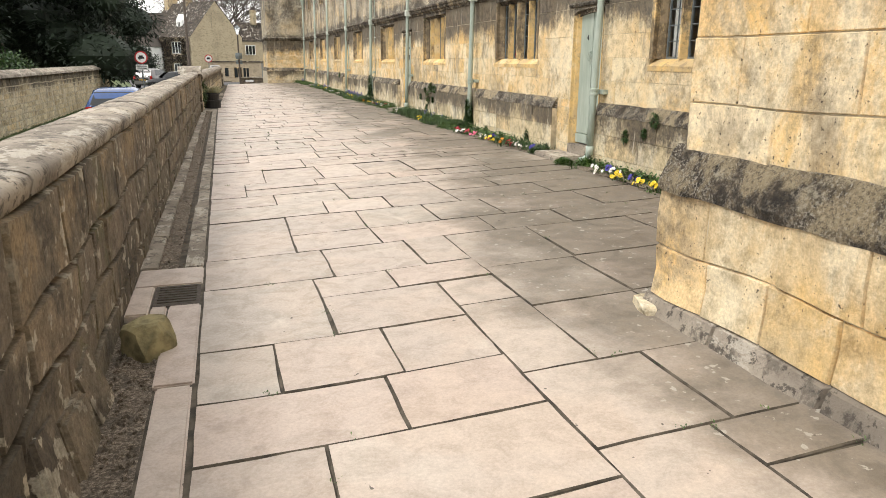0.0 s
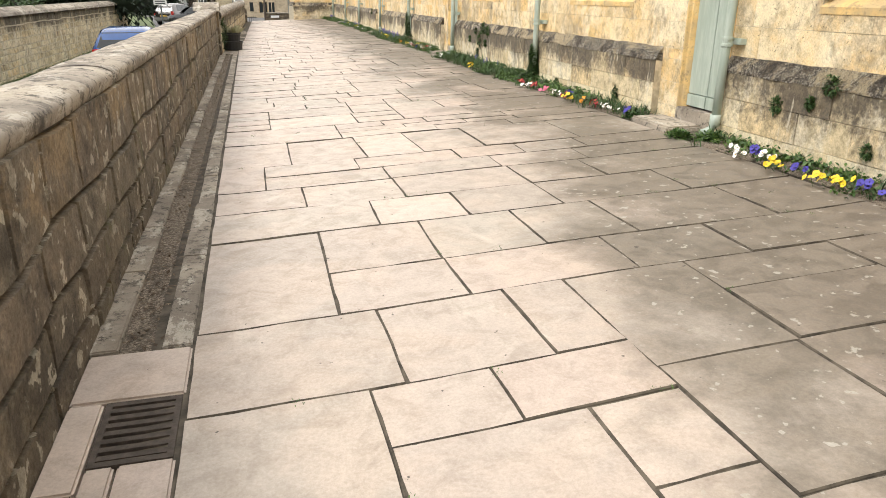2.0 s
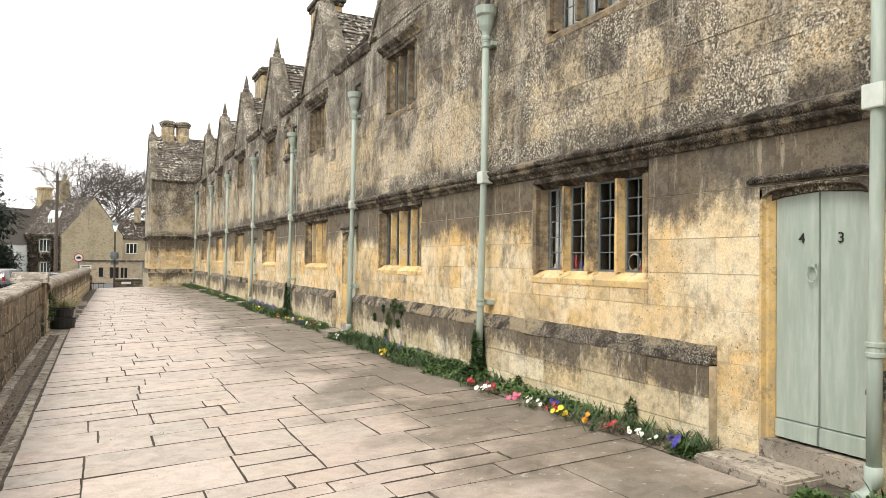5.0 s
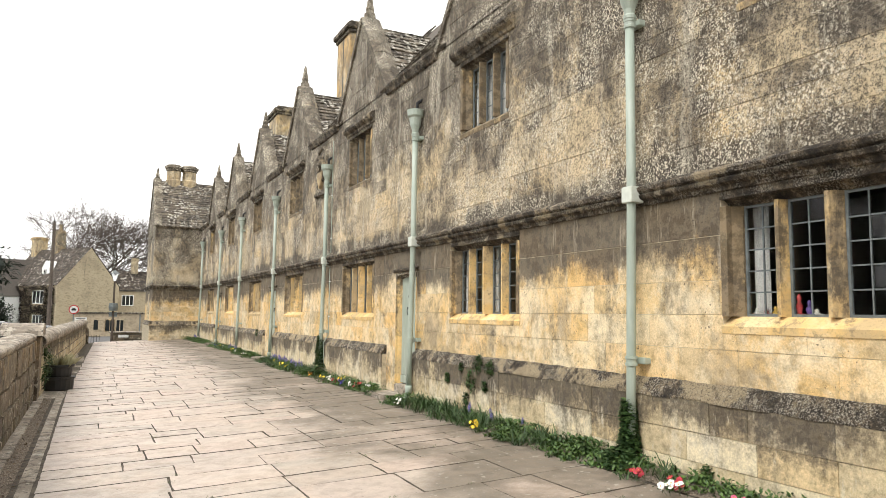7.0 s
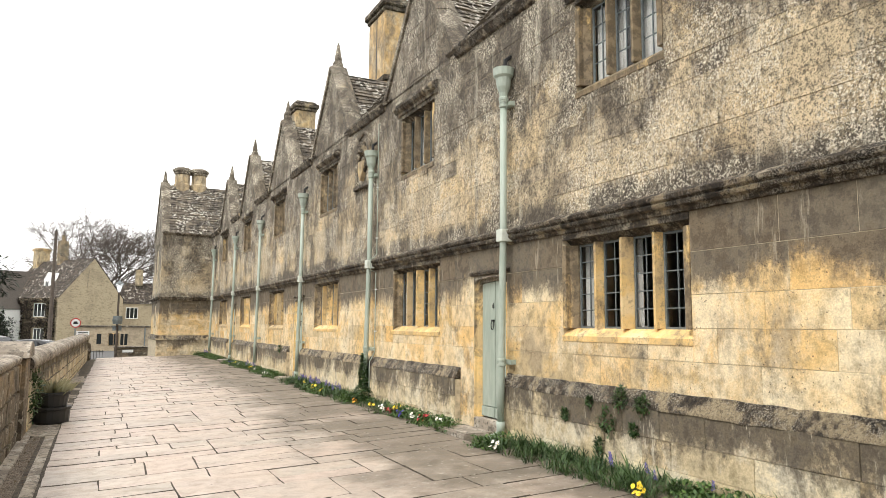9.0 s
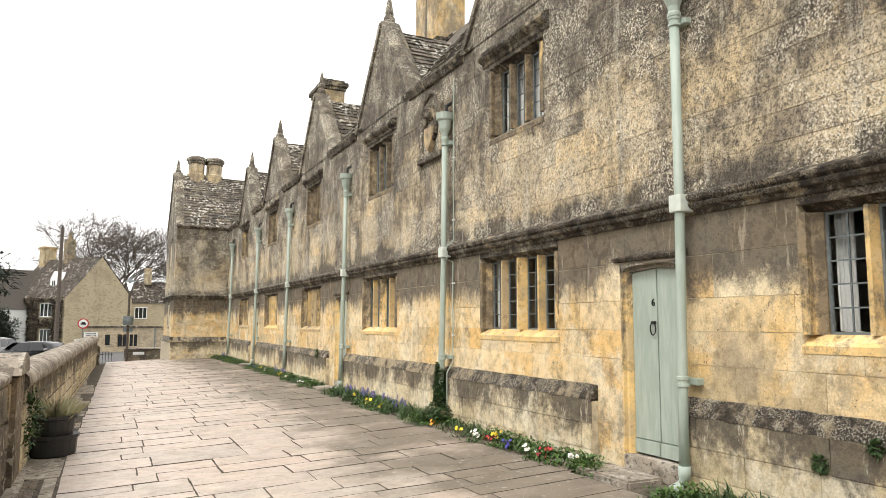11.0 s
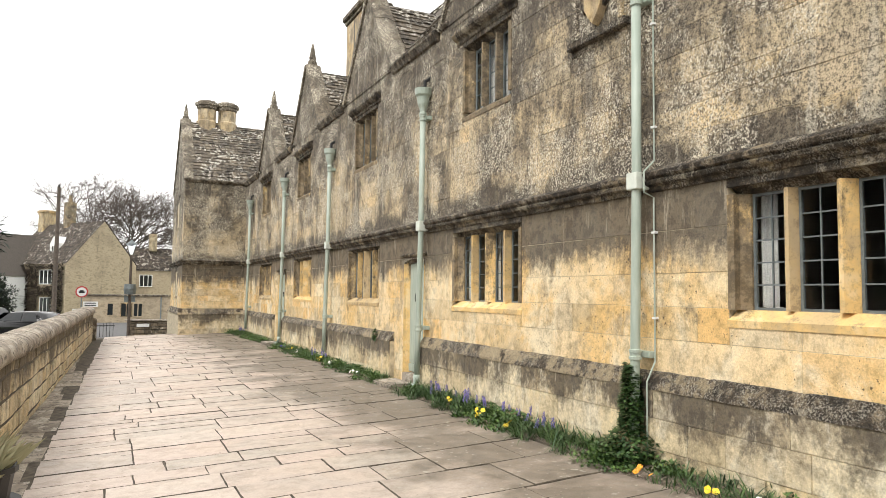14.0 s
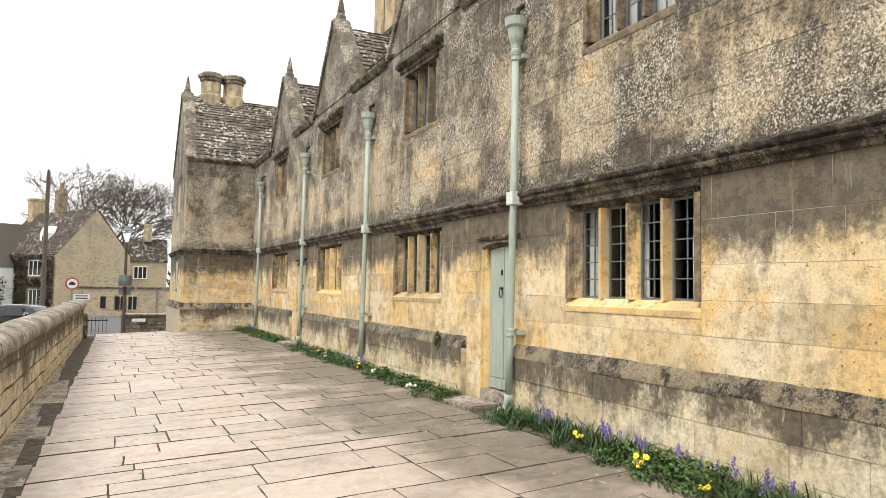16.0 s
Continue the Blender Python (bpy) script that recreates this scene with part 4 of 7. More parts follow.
# ---- drainpipes ----
def drainpipe(y, shoe, top=5.02):
    t = thing("drainpipe", pose(FACE, y, 0.2), "sage green cast-iron drainpipe with a hopper head", "drainpipe", "drainpipes")
    z = -0.2
    p = Acc().tube([(-0.12, 0, 4.66 + z), (-0.13, 0, 2.8 + z), (-0.165, 0, 1.0 + z), (-0.175, 0, 0.36 + z)], [0.046] * 4, 12)
    part("pipe", p, PAINT, t, "", True)
    hop = Acc().lathe(-0.12, 0, [(0.05, 4.58 + z), (0.066, 4.6 + z), (0.066, 4.63 + z), (0.052, 4.65 + z), (0.058, 4.70 + z), (0.09, 4.78 + z), (0.10, 4.86 + z), (0.105, 4.9 + z),
                                  (0.135, 4.93 + z), (0.14, 5.0 + z), (0.145, 5.03 + z), (0.125, 5.03 + z), (0.10, 4.95 + z)], 14)
    part("hopper_head", hop, PAINT, t, "moulded hopper head", False)
    part("string_box", Acc().box(-0.195, -0.02, -0.075, 0.075, 2.71 + z, 2.87 + z, 0.006), PALE, t, "pale square sleeve at the string course")
    part("outlet", Acc().tube([(-0.09, 0.0, 4.98 + z), (-0.09, 0, 5.16 + z), (0.1, 0, 5.3 + z)], [0.03] * 3, 6), BLACK, t, "short dark outlet pipe")
    for cz in (1.16, 4.55):
        c = Acc().lathe(-0.16 if cz < 2 else -0.12, 0, [(0.048, cz - 0.05 + z), (0.06, cz - 0.045 + z), (0.06, cz - 0.02 + z), (0.053, cz - 0.015 + z), (0.053, cz + 0.015 + z), (0.06, cz + 0.02 + z), (0.06, cz + 0.045 + z), (0.048, cz + 0.05 + z)], 12)
        c.box(-0.08, 0.0, -0.1, 0.1, cz - 0.03 + z, cz + 0.03 + z, 0.006)
        part("collar", c, PAINT, t)
    if shoe:
        s = Acc().tube([(-0.175, 0, 0.42 + z), (-0.175, 0, 0.32 + z), (-0.23, 0.01, 0.24 + z), (-0.30, 0.02, 0.21 + z)], [0.058, 0.056, 0.052, 0.056], 12)
        part("shoe", s, PAINT, t, "", True)
    return t


for i, y in enumerate(PIPES):
    drainpipe(y, i % 2 == 0)
drainpipe(44.6, False)


# ---- gable copings and finials ----
def gable_top(c, x, top, half, base, axis="y"):
    t = thing("gable_coping", pose(x, c, base), "lichened stone gable coping with a carved spike finial", "gable coping", "gable copings")
    k = top - base
    n = math.hypot(half, k)
    for s in (1, -1):
        r = random.Random(int(c * 10) + s)
        q = 0.0
        while q < n - 0.05:
            e = min(n, q + r.uniform(0.4, 0.7))
            j = r.uniform(0, 0.012)
            a, pts = Acc(), []
            for d, (uu, vv) in ((q + 0.004, (0, 0)), (e - 0.004, (0, 0))):
                for xx, hh in ((-0.05, -0.02), (-0.06, 0.05 + j), (0.15, 0.11 + j), (0.36, 0.05 + j), (0.35, -0.02)):
                    pts.append((xx, s * (half - d * half / n) + s * hh * k / n, d * k / n + hh * half / n))
            a.add(pts, [(i, (i + 1) % 5, 5 + (i + 1) % 5, 5 + i) for i in range(5)] + [(4, 3, 2, 1, 0), (5, 6, 7, 8, 9)])
            part("coping_stone", a, UPPER, t)
            q = e
    f = Acc().lathe(0.15, 0, [(0.13, k - 0.05), (0.13, k + 0.14), (0.10, k + 0.16), (0.085, k + 0.2), (0.10, k + 0.24), (0.085, k + 0.30), (0.05, k + 0.5), (0.035, k + 0.58), (0.012, k + 0.66)], 6)
    part("finial", f, UPPER, t, "carved stone spike finial")
    return t


for c in GABLES:
    gable_top(c, FACE, G_TOP, G_HALF, EAVE)
gable_top(48.75, FAR_X, 8.7, 2.55, EAVE)


# ---- chimneys ----
def chimney(x0, x1, y0, y1, z0, z1, pots, name_label):
    t = thing("chimney", pose((x0 + x1) / 2, (y0 + y1) / 2, z0), name_label, "chimney", "chimneys")
    w, d, h = (x1 - x0) / 2, (y1 - y0) / 2, z1 - z0
    part("shaft", Acc().box(-w, w, -d, d, -0.6, h - 0.4, 0.02), CHIMSTONE, t)
    c = Acc()
    c.box(-w - 0.05, w + 0.05, -d - 0.05, d + 0.05, 0.1, 0.28, 0.03)
    part("base_mould", c, CRUST, t)
    part("cap", Acc().box(-w - 0.05, w + 0.05, -d - 0.05, d + 0.05, h - 0.4, h - 0.28, 0.02).box(-w - 0.12, w + 0.12, -d - 0.12, d + 0.12, h - 0.28, h - 0.1, 0.03).box(-w, w, -d, d, h - 0.1, h, 0.02), CRUST, t)
    # no recess is cut: a black strip paints the groove's shade on the shaft
    part("panel_groove", Acc().box(-w - 0.004, -w + 0.01, -0.03, 0.03, 0.3, h - 0.42), BLACK, t)


chimney(7.0, 7.75, 28.5, 29.8, 8.2, 10.75, 0, "tall golden stone chimney stack with a moulded cap")
chimney(7.0, 7.8, 38.2, 39.8, 8.2, 10.6, 0, "tall golden stone chimney stack with a moulded cap")
for x in (3.5, 4.3):
    t = thing("chimney", pose(x + 0.33, 48.75, 8.4), "octagonal stone chimney shaft with a wide cap", "chimney", "chimneys")
    part("shaft", Acc().lathe(0, 0, [(0.42, -0.3), (0.42, 0.3), (0.36, 0.35), (0.36, 0.82)], 8), CHIMSTONE, t)
    part("cap", Acc().lathe(0, 0, [(0.36, 0.80), (0.42, 0.84), (0.42, 0.92), (0.48, 0.96), (0.48, 1.08), (0.40, 1.12), (0.36, 1.16)], 8), UPPER, t)

# ---- carved arms above the second downpipe ----
t = thing("carved_arms", pose(FACE, 24.16, 4.5), "weathered carved stone coat of arms in a niche", "carving")
part("niche", Acc().prism([(0, 0), (0.88, 0), (0.88, 0.82), (0.74, 1.05), (0.44, 1.15), (0.14, 1.05), (0, 0.82)], lambda u, v, k: (-k, u, v), 0.0, 0.025, 0.01), UPPER, t)
part("niche_sill", Acc().box(-0.09, 0, -0.05, 0.93, -0.08, 0.0, 0.01), CRUST, t)
fr = Acc()
fr.tube([(-0.03, 0.06, 0.02), (-0.03, 0.06, 0.8), (-0.03, 0.2, 1.02), (-0.03, 0.44, 1.12), (-0.03, 0.68, 1.02), (-0.03, 0.82, 0.8), (-0.03, 0.82, 0.02)], [0.045] * 7, 6)
part("niche_frame", fr, UPPER, t)
part("shield", Acc().prism([(0.28, 0.5), (0.6, 0.5), (0.6, 0.28), (0.53, 0.14), (0.44, 0.06), (0.35, 0.14), (0.28, 0.28)], lambda u, v, k: (-k, u, v), 0.02, 0.11, 0.02), CHIMSTONE, t, "golden stone shield")
sc = Acc()
for q in range(7):
    an = q * 0.9
    sc.tube([(-0.05, 0.44 + 0.26 * math.cos(an + j * 0.35) * (1 - j * 0.06), 0.5 + 0.3 * math.sin(an + j * 0.35) * (1 - j * 0.05)) for j in range(6)], [0.05, 0.045, 0.04, 0.035, 0.03, 0.02], 6)
sc.lathe(-0.06, 0.44, [(0.03, 0.62), (0.12, 0.66), (0.13, 0.78), (0.10, 0.86), (0.05, 0.9)], 8)
part("mantling", sc, CRUST, t)

# ---- wall stones ----


def stone_face(parent, rects, place, out, mat, gable=None, singles=None, name="stone", gap=0.0013, lift=0.002, r=rng):
    """Facing stones; those in the stretch singles are objects of their own."""
    rest = Acc()
    count = 0
    for u0, u1, v0, v1 in rects:
        p = [(u0 + gap, v0 + gap), (u1 - gap, v0 + gap), (u1 - gap, v1 - gap), (u0 + gap, v1 - gap)]
        if gable:
            p = gable(u0 + gap, u1 - gap, v0 + gap, v1 - gap)
            if len(p) < 3:
                continue
        h = out + r.uniform(-lift, lift)
        one = singles and singles(u0, u1, v0, v1) and count < 300
        acc = Acc() if one else rest
        acc.prism(p, place, -0.004, h, 0.002)
        if one:
            count += 1
            acc.obj(name, mat, parent)
    if rest.v:
        rest.obj(name + "s", mat, parent, "", False, "stuff")


def rough_stone(parent, rects, place, mat, name, cut, out=(0.02, 0.05), gap=0.006, bow=0.03):
    rest = Acc()
    k = 0

    def bend(u, v):
        return u + bow * noise.noise((u * 1.9, v * 2.3, 4.0)), v + bow * noise.noise((u * 1.5, v * 2.1, 9.0))
    for u0, u1, v0, v1 in rects:
        one = cut(u0) and k < 300
        acc = Acc() if one else rest
        g = gap * rng.uniform(0.6, 1.4)
        acc.lump(place, u0 + g, u1 - g, v0 + g, v1 - g, rng.uniform(*out), (out[1] - out[0]) * 0.8, bend, gap * 2.2 + 0.003, gap * 4)
        if one:
            k += 1
            acc.obj(name, mat, parent)
    if rest.v:
        rest.obj(name + "s", mat, parent, "", False, "stuff")


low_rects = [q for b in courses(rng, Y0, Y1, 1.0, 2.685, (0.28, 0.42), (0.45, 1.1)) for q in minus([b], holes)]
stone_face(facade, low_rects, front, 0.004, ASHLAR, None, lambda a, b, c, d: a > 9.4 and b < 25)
up_rects = [q for b in courses(rng, Y0, Y1, 2.9, EAVE - 0.1, (0.16, 0.3), (0.3, 0.8)) for q in minus([b], holes)]
stone_face(facade, up_rects, front, 0.005, UPPER, None, None, "upper_stone", 0.001, 0.004)
for c in GABLES:
    gr = [q for b in courses(rng, c - G_HALF, c + G_HALF, EAVE - 0.1, G_TOP, (0.16, 0.28), (0.3, 0.7)) for q in [b]]
    stone_face(facade, gr, front, 0.005, UPPER, lambda a, b, cc, d, c=c: gable_clip(a, b, cc, d, c), None, "gable_stone", 0.001, 0.004)
pl = [q for s0, s1 in runs for b in courses(rng, s0, s1, 0.05, 0.86, (0.24, 0.30), (0.35, 0.9)) for q in [b]]
stone_face(plinth_core, pl, lambda u, v, h: (FACE - PLINTH_OUT + 0.02 - h, u, v), 0.010, PLINTH, None, lambda a, b, c, d: a > 5 and b < 32, "plinth_stone", 0.0016, 0.004)
dr = [q for s0, s1 in gaps for b in courses(rng, s0, s1, 0.05, 1.06, (0.26, 0.34), (0.4, 0.7)) for q in minus([b], holes)]
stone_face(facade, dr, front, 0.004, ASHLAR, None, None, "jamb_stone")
# far wing: south face and street face
south = lambda u, v, h: (u, 46.2 - h, v)
stone_face(wing_far, list(courses(rng, FAR_X, FACE, 1.06, 2.685, (0.2, 0.3), (0.35, 0.8))), south, 0.01, ASHLAR)
stone_face(wing_far, list(courses(rng, FAR_X, FACE, 2.9, 5.76, (0.16, 0.28), (0.3, 0.7))), south, 0.01, UPPER, None, None, "upper_stone")
stone_face(wing_far, list(courses(rng, FAR_X - 0.1, FACE, 0.05, 0.86, (0.24, 0.3), (0.4, 0.9))), lambda u, v, h: (u, 46.1 - h, v), 0.01, PLINTH, None, None, "plinth_stone")
west_f = lambda u, v, h: (FAR_X - h, u, v)
stone_face(wing_far, minus(list(courses(rng, 46.2, 51.3, 1.06, 2.685, (0.2, 0.3), (0.35, 0.8))), [(48.2, 49.2, 1.45, 2.55)]), west_f, 0.01, ASHLAR)
stone_face(wing_far, minus(list(courses(rng, 46.2, 51.3, 2.9, 5.8, (0.2, 0.3), (0.35, 0.8))), [(48.2, 49.2, 4.2, 5.3)]), west_f, 0.01, UPPER, None, None, "upper_stone")
wk = (8.7 - EAVE) / 2.55
stone_face(wing_far, list(courses(rng, 46.2, 51.3, 5.8, 8.7, (0.2, 0.3), (0.35, 0.8))), west_f, 0.006, UPPER,
           lambda a, b, c0, d: clip(clip([(a, c0), (b, c0), (b, d), (a, d)], wk, 1, 8.7 + wk * 48.75), -wk, 1, 8.7 - wk * 48.75), None, "gable_stone")
# near wing: street face
west_n = lambda u, v, h: (NEAR_X - h, u, v)
rough_stone(wing_near, list(courses(rng, -3, 3.16, 1.06, 5.86, (0.26, 0.36), (0.45, 0.95))), west_n, ASHLAR, "stone", lambda u: u > -0.5, (0.004, 0.014), 0.0015, 0.02)
rough_stone(wing_near, list(courses(rng, -3, 3.24, 0.2, 0.86, (0.26, 0.36), (0.4, 0.8))), lambda u, v, h: (NEAR_X - 0.082 - h - max(0, 0.3 - v) * 0.25, u, v), ASHLAR, "plinth_stone", lambda u: u > -0.5, (0.008, 0.026), 0.002, 0.03)
rough_stone(wing_near, list(courses(rng, -3, 3.26, -0.05, 0.21, (0.25, 0.26), (0.4, 0.8))), lambda u, v, h: (NEAR_X - 0.1 - h - max(0, 0.22 - v) * 0.35, u, v), COPING, "footing_stone", lambda u: u > -0.5, (0.01, 0.035), 0.004, 0.03)
stone_face(wing_near, list(courses(rng, NEAR_X, FACE, 1.09, 5.86, (0.26, 0.36), (0.45, 0.95))), lambda u, v, h: (u, 3.15 + h, v), 0.012, ASHLAR, None, None, "side_stone")

# ---- parapet wall ----
w1 = Acc().box(-0.97, -0.66, -4, 22.5, -1.0, 1.06)
parapet = tagged(w1.obj("wall_parapet", MORTAR_DARK), "low dark lichened rubble parapet wall along the terrace", "parapet wall", "", "structure")
pr = list(courses(rng, -2, 22.5, -0.1, 1.06, (0.22, 0.42), (0.35, 0.95)))


rough_stone(parapet, pr, lambda u, v, h: (-0.66 + h, u, v), RUBBLE, "rubble_stone", lambda u: 0.5 < u < 20, (0.034, 0.048), 0.006, 0.05)


def copings(parent, pts, r, width=0.215, rise=0.085, base=1.09):
    """Half-round coping stones along a line of points."""
    prof = [(width * math.cos(q), 0.03 + (rise - 0.03) * math.sin(q) ** 0.8) for q in [math.pi * i / 10 for i in range(11)]]
    prof = [(width - 0.02, -0.035)] + prof + [(-width + 0.02, -0.035)]
    n = len(prof)
    for (x0, y0), (x1, y1) in zip(pts, pts[1:]):
        y = y0
        while y < y1 - 0.05:
            e = min(y1, y + r.uniform(0.7, 1.15))
            xa, xb = x0 + (x1 - x0) * (y - y0) / (y1 - y0), x0 + (x1 - x0) * (e - y0) / (y1 - y0)
            j, k = r.uniform(-0.004, 0.004), r.uniform(-0.004, 0.004)
            vs = []
            m = 7
            for i in range(m + 1):
                f = i / m
                yy = y + 0.003 + (e - y - 0.006) * f
                pin = 0.993 if i in (0, m) else 1.0
                for p, z in prof:
                    dn = 0.014 * noise.noise((p * 5, yy * 2.2, z * 5)) + 0.006 * noise.noise((p * 9, yy * 8, z * 9))
                    vs.append((xa + (xb - xa) * f + p * pin + j + dn, yy, base + z * pin + k + dn))
            fs = [(q * n + i, q * n + (i + 1) % n, (q + 1) * n + (i + 1) % n, (q + 1) * n + i) for q in range(m) for i in range(n)]
            fs += [tuple(range(n)), tuple(range(m * n, (m + 1) * n))]
            Acc().add(vs, fs).obj("coping_stone", COPING, parent, "", True)
            y = e


copings(parapet, [(-0.83, -2.0), (-0.83, 22.5)], rng)
# pier with a domed top, then the second stretch
t = thing("pier", pose(-0.86, 22.95, -0.05), "squat stone pier with a rounded cap", "pier")
part("shaft", Acc().box(-0.3, 0.28, -0.42, 0.42, -0.9, 1.2, 0.05), RUBBLE, t)
cp = Acc()
n = 9
cp.add([(x, 0.46 * math.cos(math.pi * i / (n - 1)), 1.18 + 0.22 * math.sin(math.pi * i / (n - 1))) for x in (-0.34, 0.32) for i in range(n)],
       [(i, i + 1, n + i + 1, n + i) for i in range(n - 1)] + [tuple(range(n)), tuple(range(n, 2 * n)), (0, n, 2 * n - 1, n - 1)])
part("cap", cp, COPING, t)
w2 = Acc()
ya, yb = 23.4, 45.2
xa, xb = wall_line(ya + 0.1), wall_line(yb)
w2.add([(xa - 0.4, ya, -1), (xa - 0.03, ya, -1), (xb - 0.03, yb, -1), (xb - 0.4, yb, -1), (xa - 0.4, ya, 0.92), (xa - 0.03, ya, 0.92), (xb - 0.03, yb, 0.92), (xb - 0.4, yb, 0.92)],
       [(0, 1, 5, 4), (1, 2, 6, 5), (2, 3, 7, 6), (3, 0, 4, 7), (4, 5, 6, 7), (3, 2, 1, 0)])
parapet2 = tagged(w2.obj("wall_parapet_far", MORTAR_DARK), "low golden stone parapet wall along the terrace", "parapet wall", "", "structure")
rough_stone(parapet2, list(courses(rng, ya, yb, -0.1, 0.92, (0.14, 0.26), (0.3, 0.7))), lambda u, v, h: (wall_line(max(u, 24)) - 0.035 + h, u, v), PLINTH, "rubble_stone", lambda u: False, (0.014, 0.028))
copings(parapet2, [(xa - 0.2, ya), (xb - 0.2, yb)], rng, 0.25, 0.2, 0.96)
t = thing("end_post", pose(wall_line(45) - 0.1, 45.6, -0.2), "short stone post at the end of the wall", "post")
part("post", Acc().box(-0.2, 0.2, -0.25, 0.25, -0.8, 0.95, 0.04), RUBBLE, t)

# ---- gutter along the parapet ----
gutter = tagged(Acc().box(-0.65, -0.16, 5.24, 23, -0.2, -0.09).obj("gutter", SOIL), "shallow stone drainage gutter filled with grit and dead leaves", "gutter", "", "structure")
for x0, x1, z in ((-0.63, -0.50, 0.0), (-0.30, -0.17, -0.005)):
    y = 5.24
    while y < 23:
        e = y + rng.uniform(0.7, 1.3)
        Acc().box(x0 + rng.uniform(-0.008, 0.008), x1 + rng.uniform(-0.008, 0.008), y, e - 0.01, -0.1, z + rng.uniform(-0.006, 0.006), 0.008).obj("kerb_stone", COPING, gutter)
        y = e
for x0, x1, y0, y1 in ((-0.62, -0.16, 4.79, 5.22), (-0.62, -0.48, 4.2, 4.78), (-0.36, -0.16, 3.1, 4.33), (-0.47, -0.37, 3.9, 4.33), (-0.34, -0.17, 1.6, 3.08), (-0.35, -0.18, -0.2, 1.55)):
    Acc().box(x0, x1, y0, y1, -0.1, -0.002, 0.01).obj("slab", FLAG, gutter)
tagged(Acc().box(-0.505, -0.295, 5.24, 23, -0.1, -0.03).box(-0.66, -0.16, -2, 3.95, -0.1, -0.03).obj("gutter_silt", SOIL), "gritty brown silt in the gutter", "silt", "", "structure")
y = 23.0
while y < 46:
    e = y + rng.uniform(0.7, 1.2)
    Acc().prism([(wall_line(max(24, y)) - 0.03, y), (edge(y) - 0.012, y), (edge(e) - 0.012, e - 0.012), (wall_line(max(24, e)) - 0.03, e - 0.012)], lambda u, v, h: (u, v, h), -0.08, -0.012 + rng.uniform(-0.006, 0.004), 0.006).obj("slab", COPING, gutter)
    y = e
gr = thing("drain_grate", pose(-0.32, 4.56, -0.02), "rusty square cast-iron drain grate with slots", "drain")
part("rim", Acc().box(-0.15, 0.15, -0.22, -0.19, -0.06, 0.012).box(-0.15, 0.15, 0.19, 0.22, -0.06, 0.012).box(-0.15, -0.125, -0.19, 0.19, -0.06, 0.012).box(0.125, 0.15, -0.19, 0.19, -0.06, 0.012), RUST, gr)
for i in range(7):
    part("bar", Acc().box(-0.125, 0.125, -0.18 + i * 0.054, -0.15 + i * 0.054, -0.03, 0.01), RUST, gr)
# black plate below the bars, painting the shade of the drain hole
part("sump", Acc().box(-0.14, 0.14, -0.2, 0.2, -0.07, -0.05), BLACK, gr)


def boulder(x, y, z, sx, sy, sz, seed, name="loose_stone", label="rough loose stone with moss at the wall foot"):
    bm = bmesh.new()
    bmesh.ops.create_icosphere(bm, subdivisions=3, radius=1)
    for v in bm.verts:
        d = 1 + 0.35 * noise.noise(v.co * 1.1 + Vector((seed, 0, 0)))
        c = v.co * d
        v.co = Vector((max(-0.75, min(0.75, c.x)) * sx, max(-0.75, min(0.75, c.y)) * sy, max(-0.7, min(0.7, c.z)) * sz))
    me = bpy.data.meshes.new(name)
    bm.to_mesh(me)
    bm.free()
    me.materials.append(PLINTH if sx < 0.14 else MOSSY)
    o = new(name, me)
    o.matrix_basis = pose(x, y, z, 0, 0, seed * 40)
    return tagged(o, label, "stone", "loose stones")


boulder(-0.41, 3.62, 0.05, 0.15, 0.15, 0.16, 1)
for i, (y, h, l) in enumerate(((1.3, 0.30, 0.42), (1.75, 0.26, 0.36), (2.15, 0.34, 0.34), (2.55, 0.22, 0.38), (2.95, 0.30, 0.3))):
    sl0 = Acc().box(-0.05, 0.05, -l / 2, l / 2, -0.12, h, 0.018)
    o = sl0.obj("slumped_stone", RUBBLE)
    o.matrix_basis = pose(-0.585, y, -0.02, rng.uniform(-14, 14), -12, rng.uniform(-6, 6))
    tagged(o, "dark broken facing stone slumped from the parapet foot", "stone", "loose stones")
boulder(2.5, 3.2, 0.1, 0.09, 0.17, 0.06, 31, "loose_stone", "crumbled stone at the foot of the wing corner")

# ---- flagstones ----
rf = random.Random(21)
# rows of flags near the start: from y, to y, the joints across; rows that end in None run on to the houses
ROWS_NEAR = ((-1.2, -0.4, (-0.15, 0.5, 1.42, None)), (-0.4, 0.4, (-0.15, 0.8, 1.42, None)), (0.4, 1.05, (-0.15, 0.45, 1.42, None)), (1.05, 1.68, (-0.15, 0.55, 1.42)), (1.68, 2.31, (-0.15, 0.39, 1.42)), (1.05, 1.87, (1.42, 1.98, None)),
             (1.87, 2.61, (1.42, 2.11, None)), (2.31, 2.85, (-0.15, 0.76, 1.42)), (2.85, 3.49, (-0.15, 0.25, 0.87, 1.42)), (2.61, 3.66, (1.42, 1.86)), (2.61, 3.47, (1.86, 2.6, None)),
             (3.66, 4.18, (1.42, 1.86)), (3.47, 4.35, (1.86, 2.62, None)), (3.49, 4.6, (-0.15, 0.61)), (3.49, 4.18, (0.61, 1.42)), (4.18, 4.6, (0.61, 1.14, 1.86)))
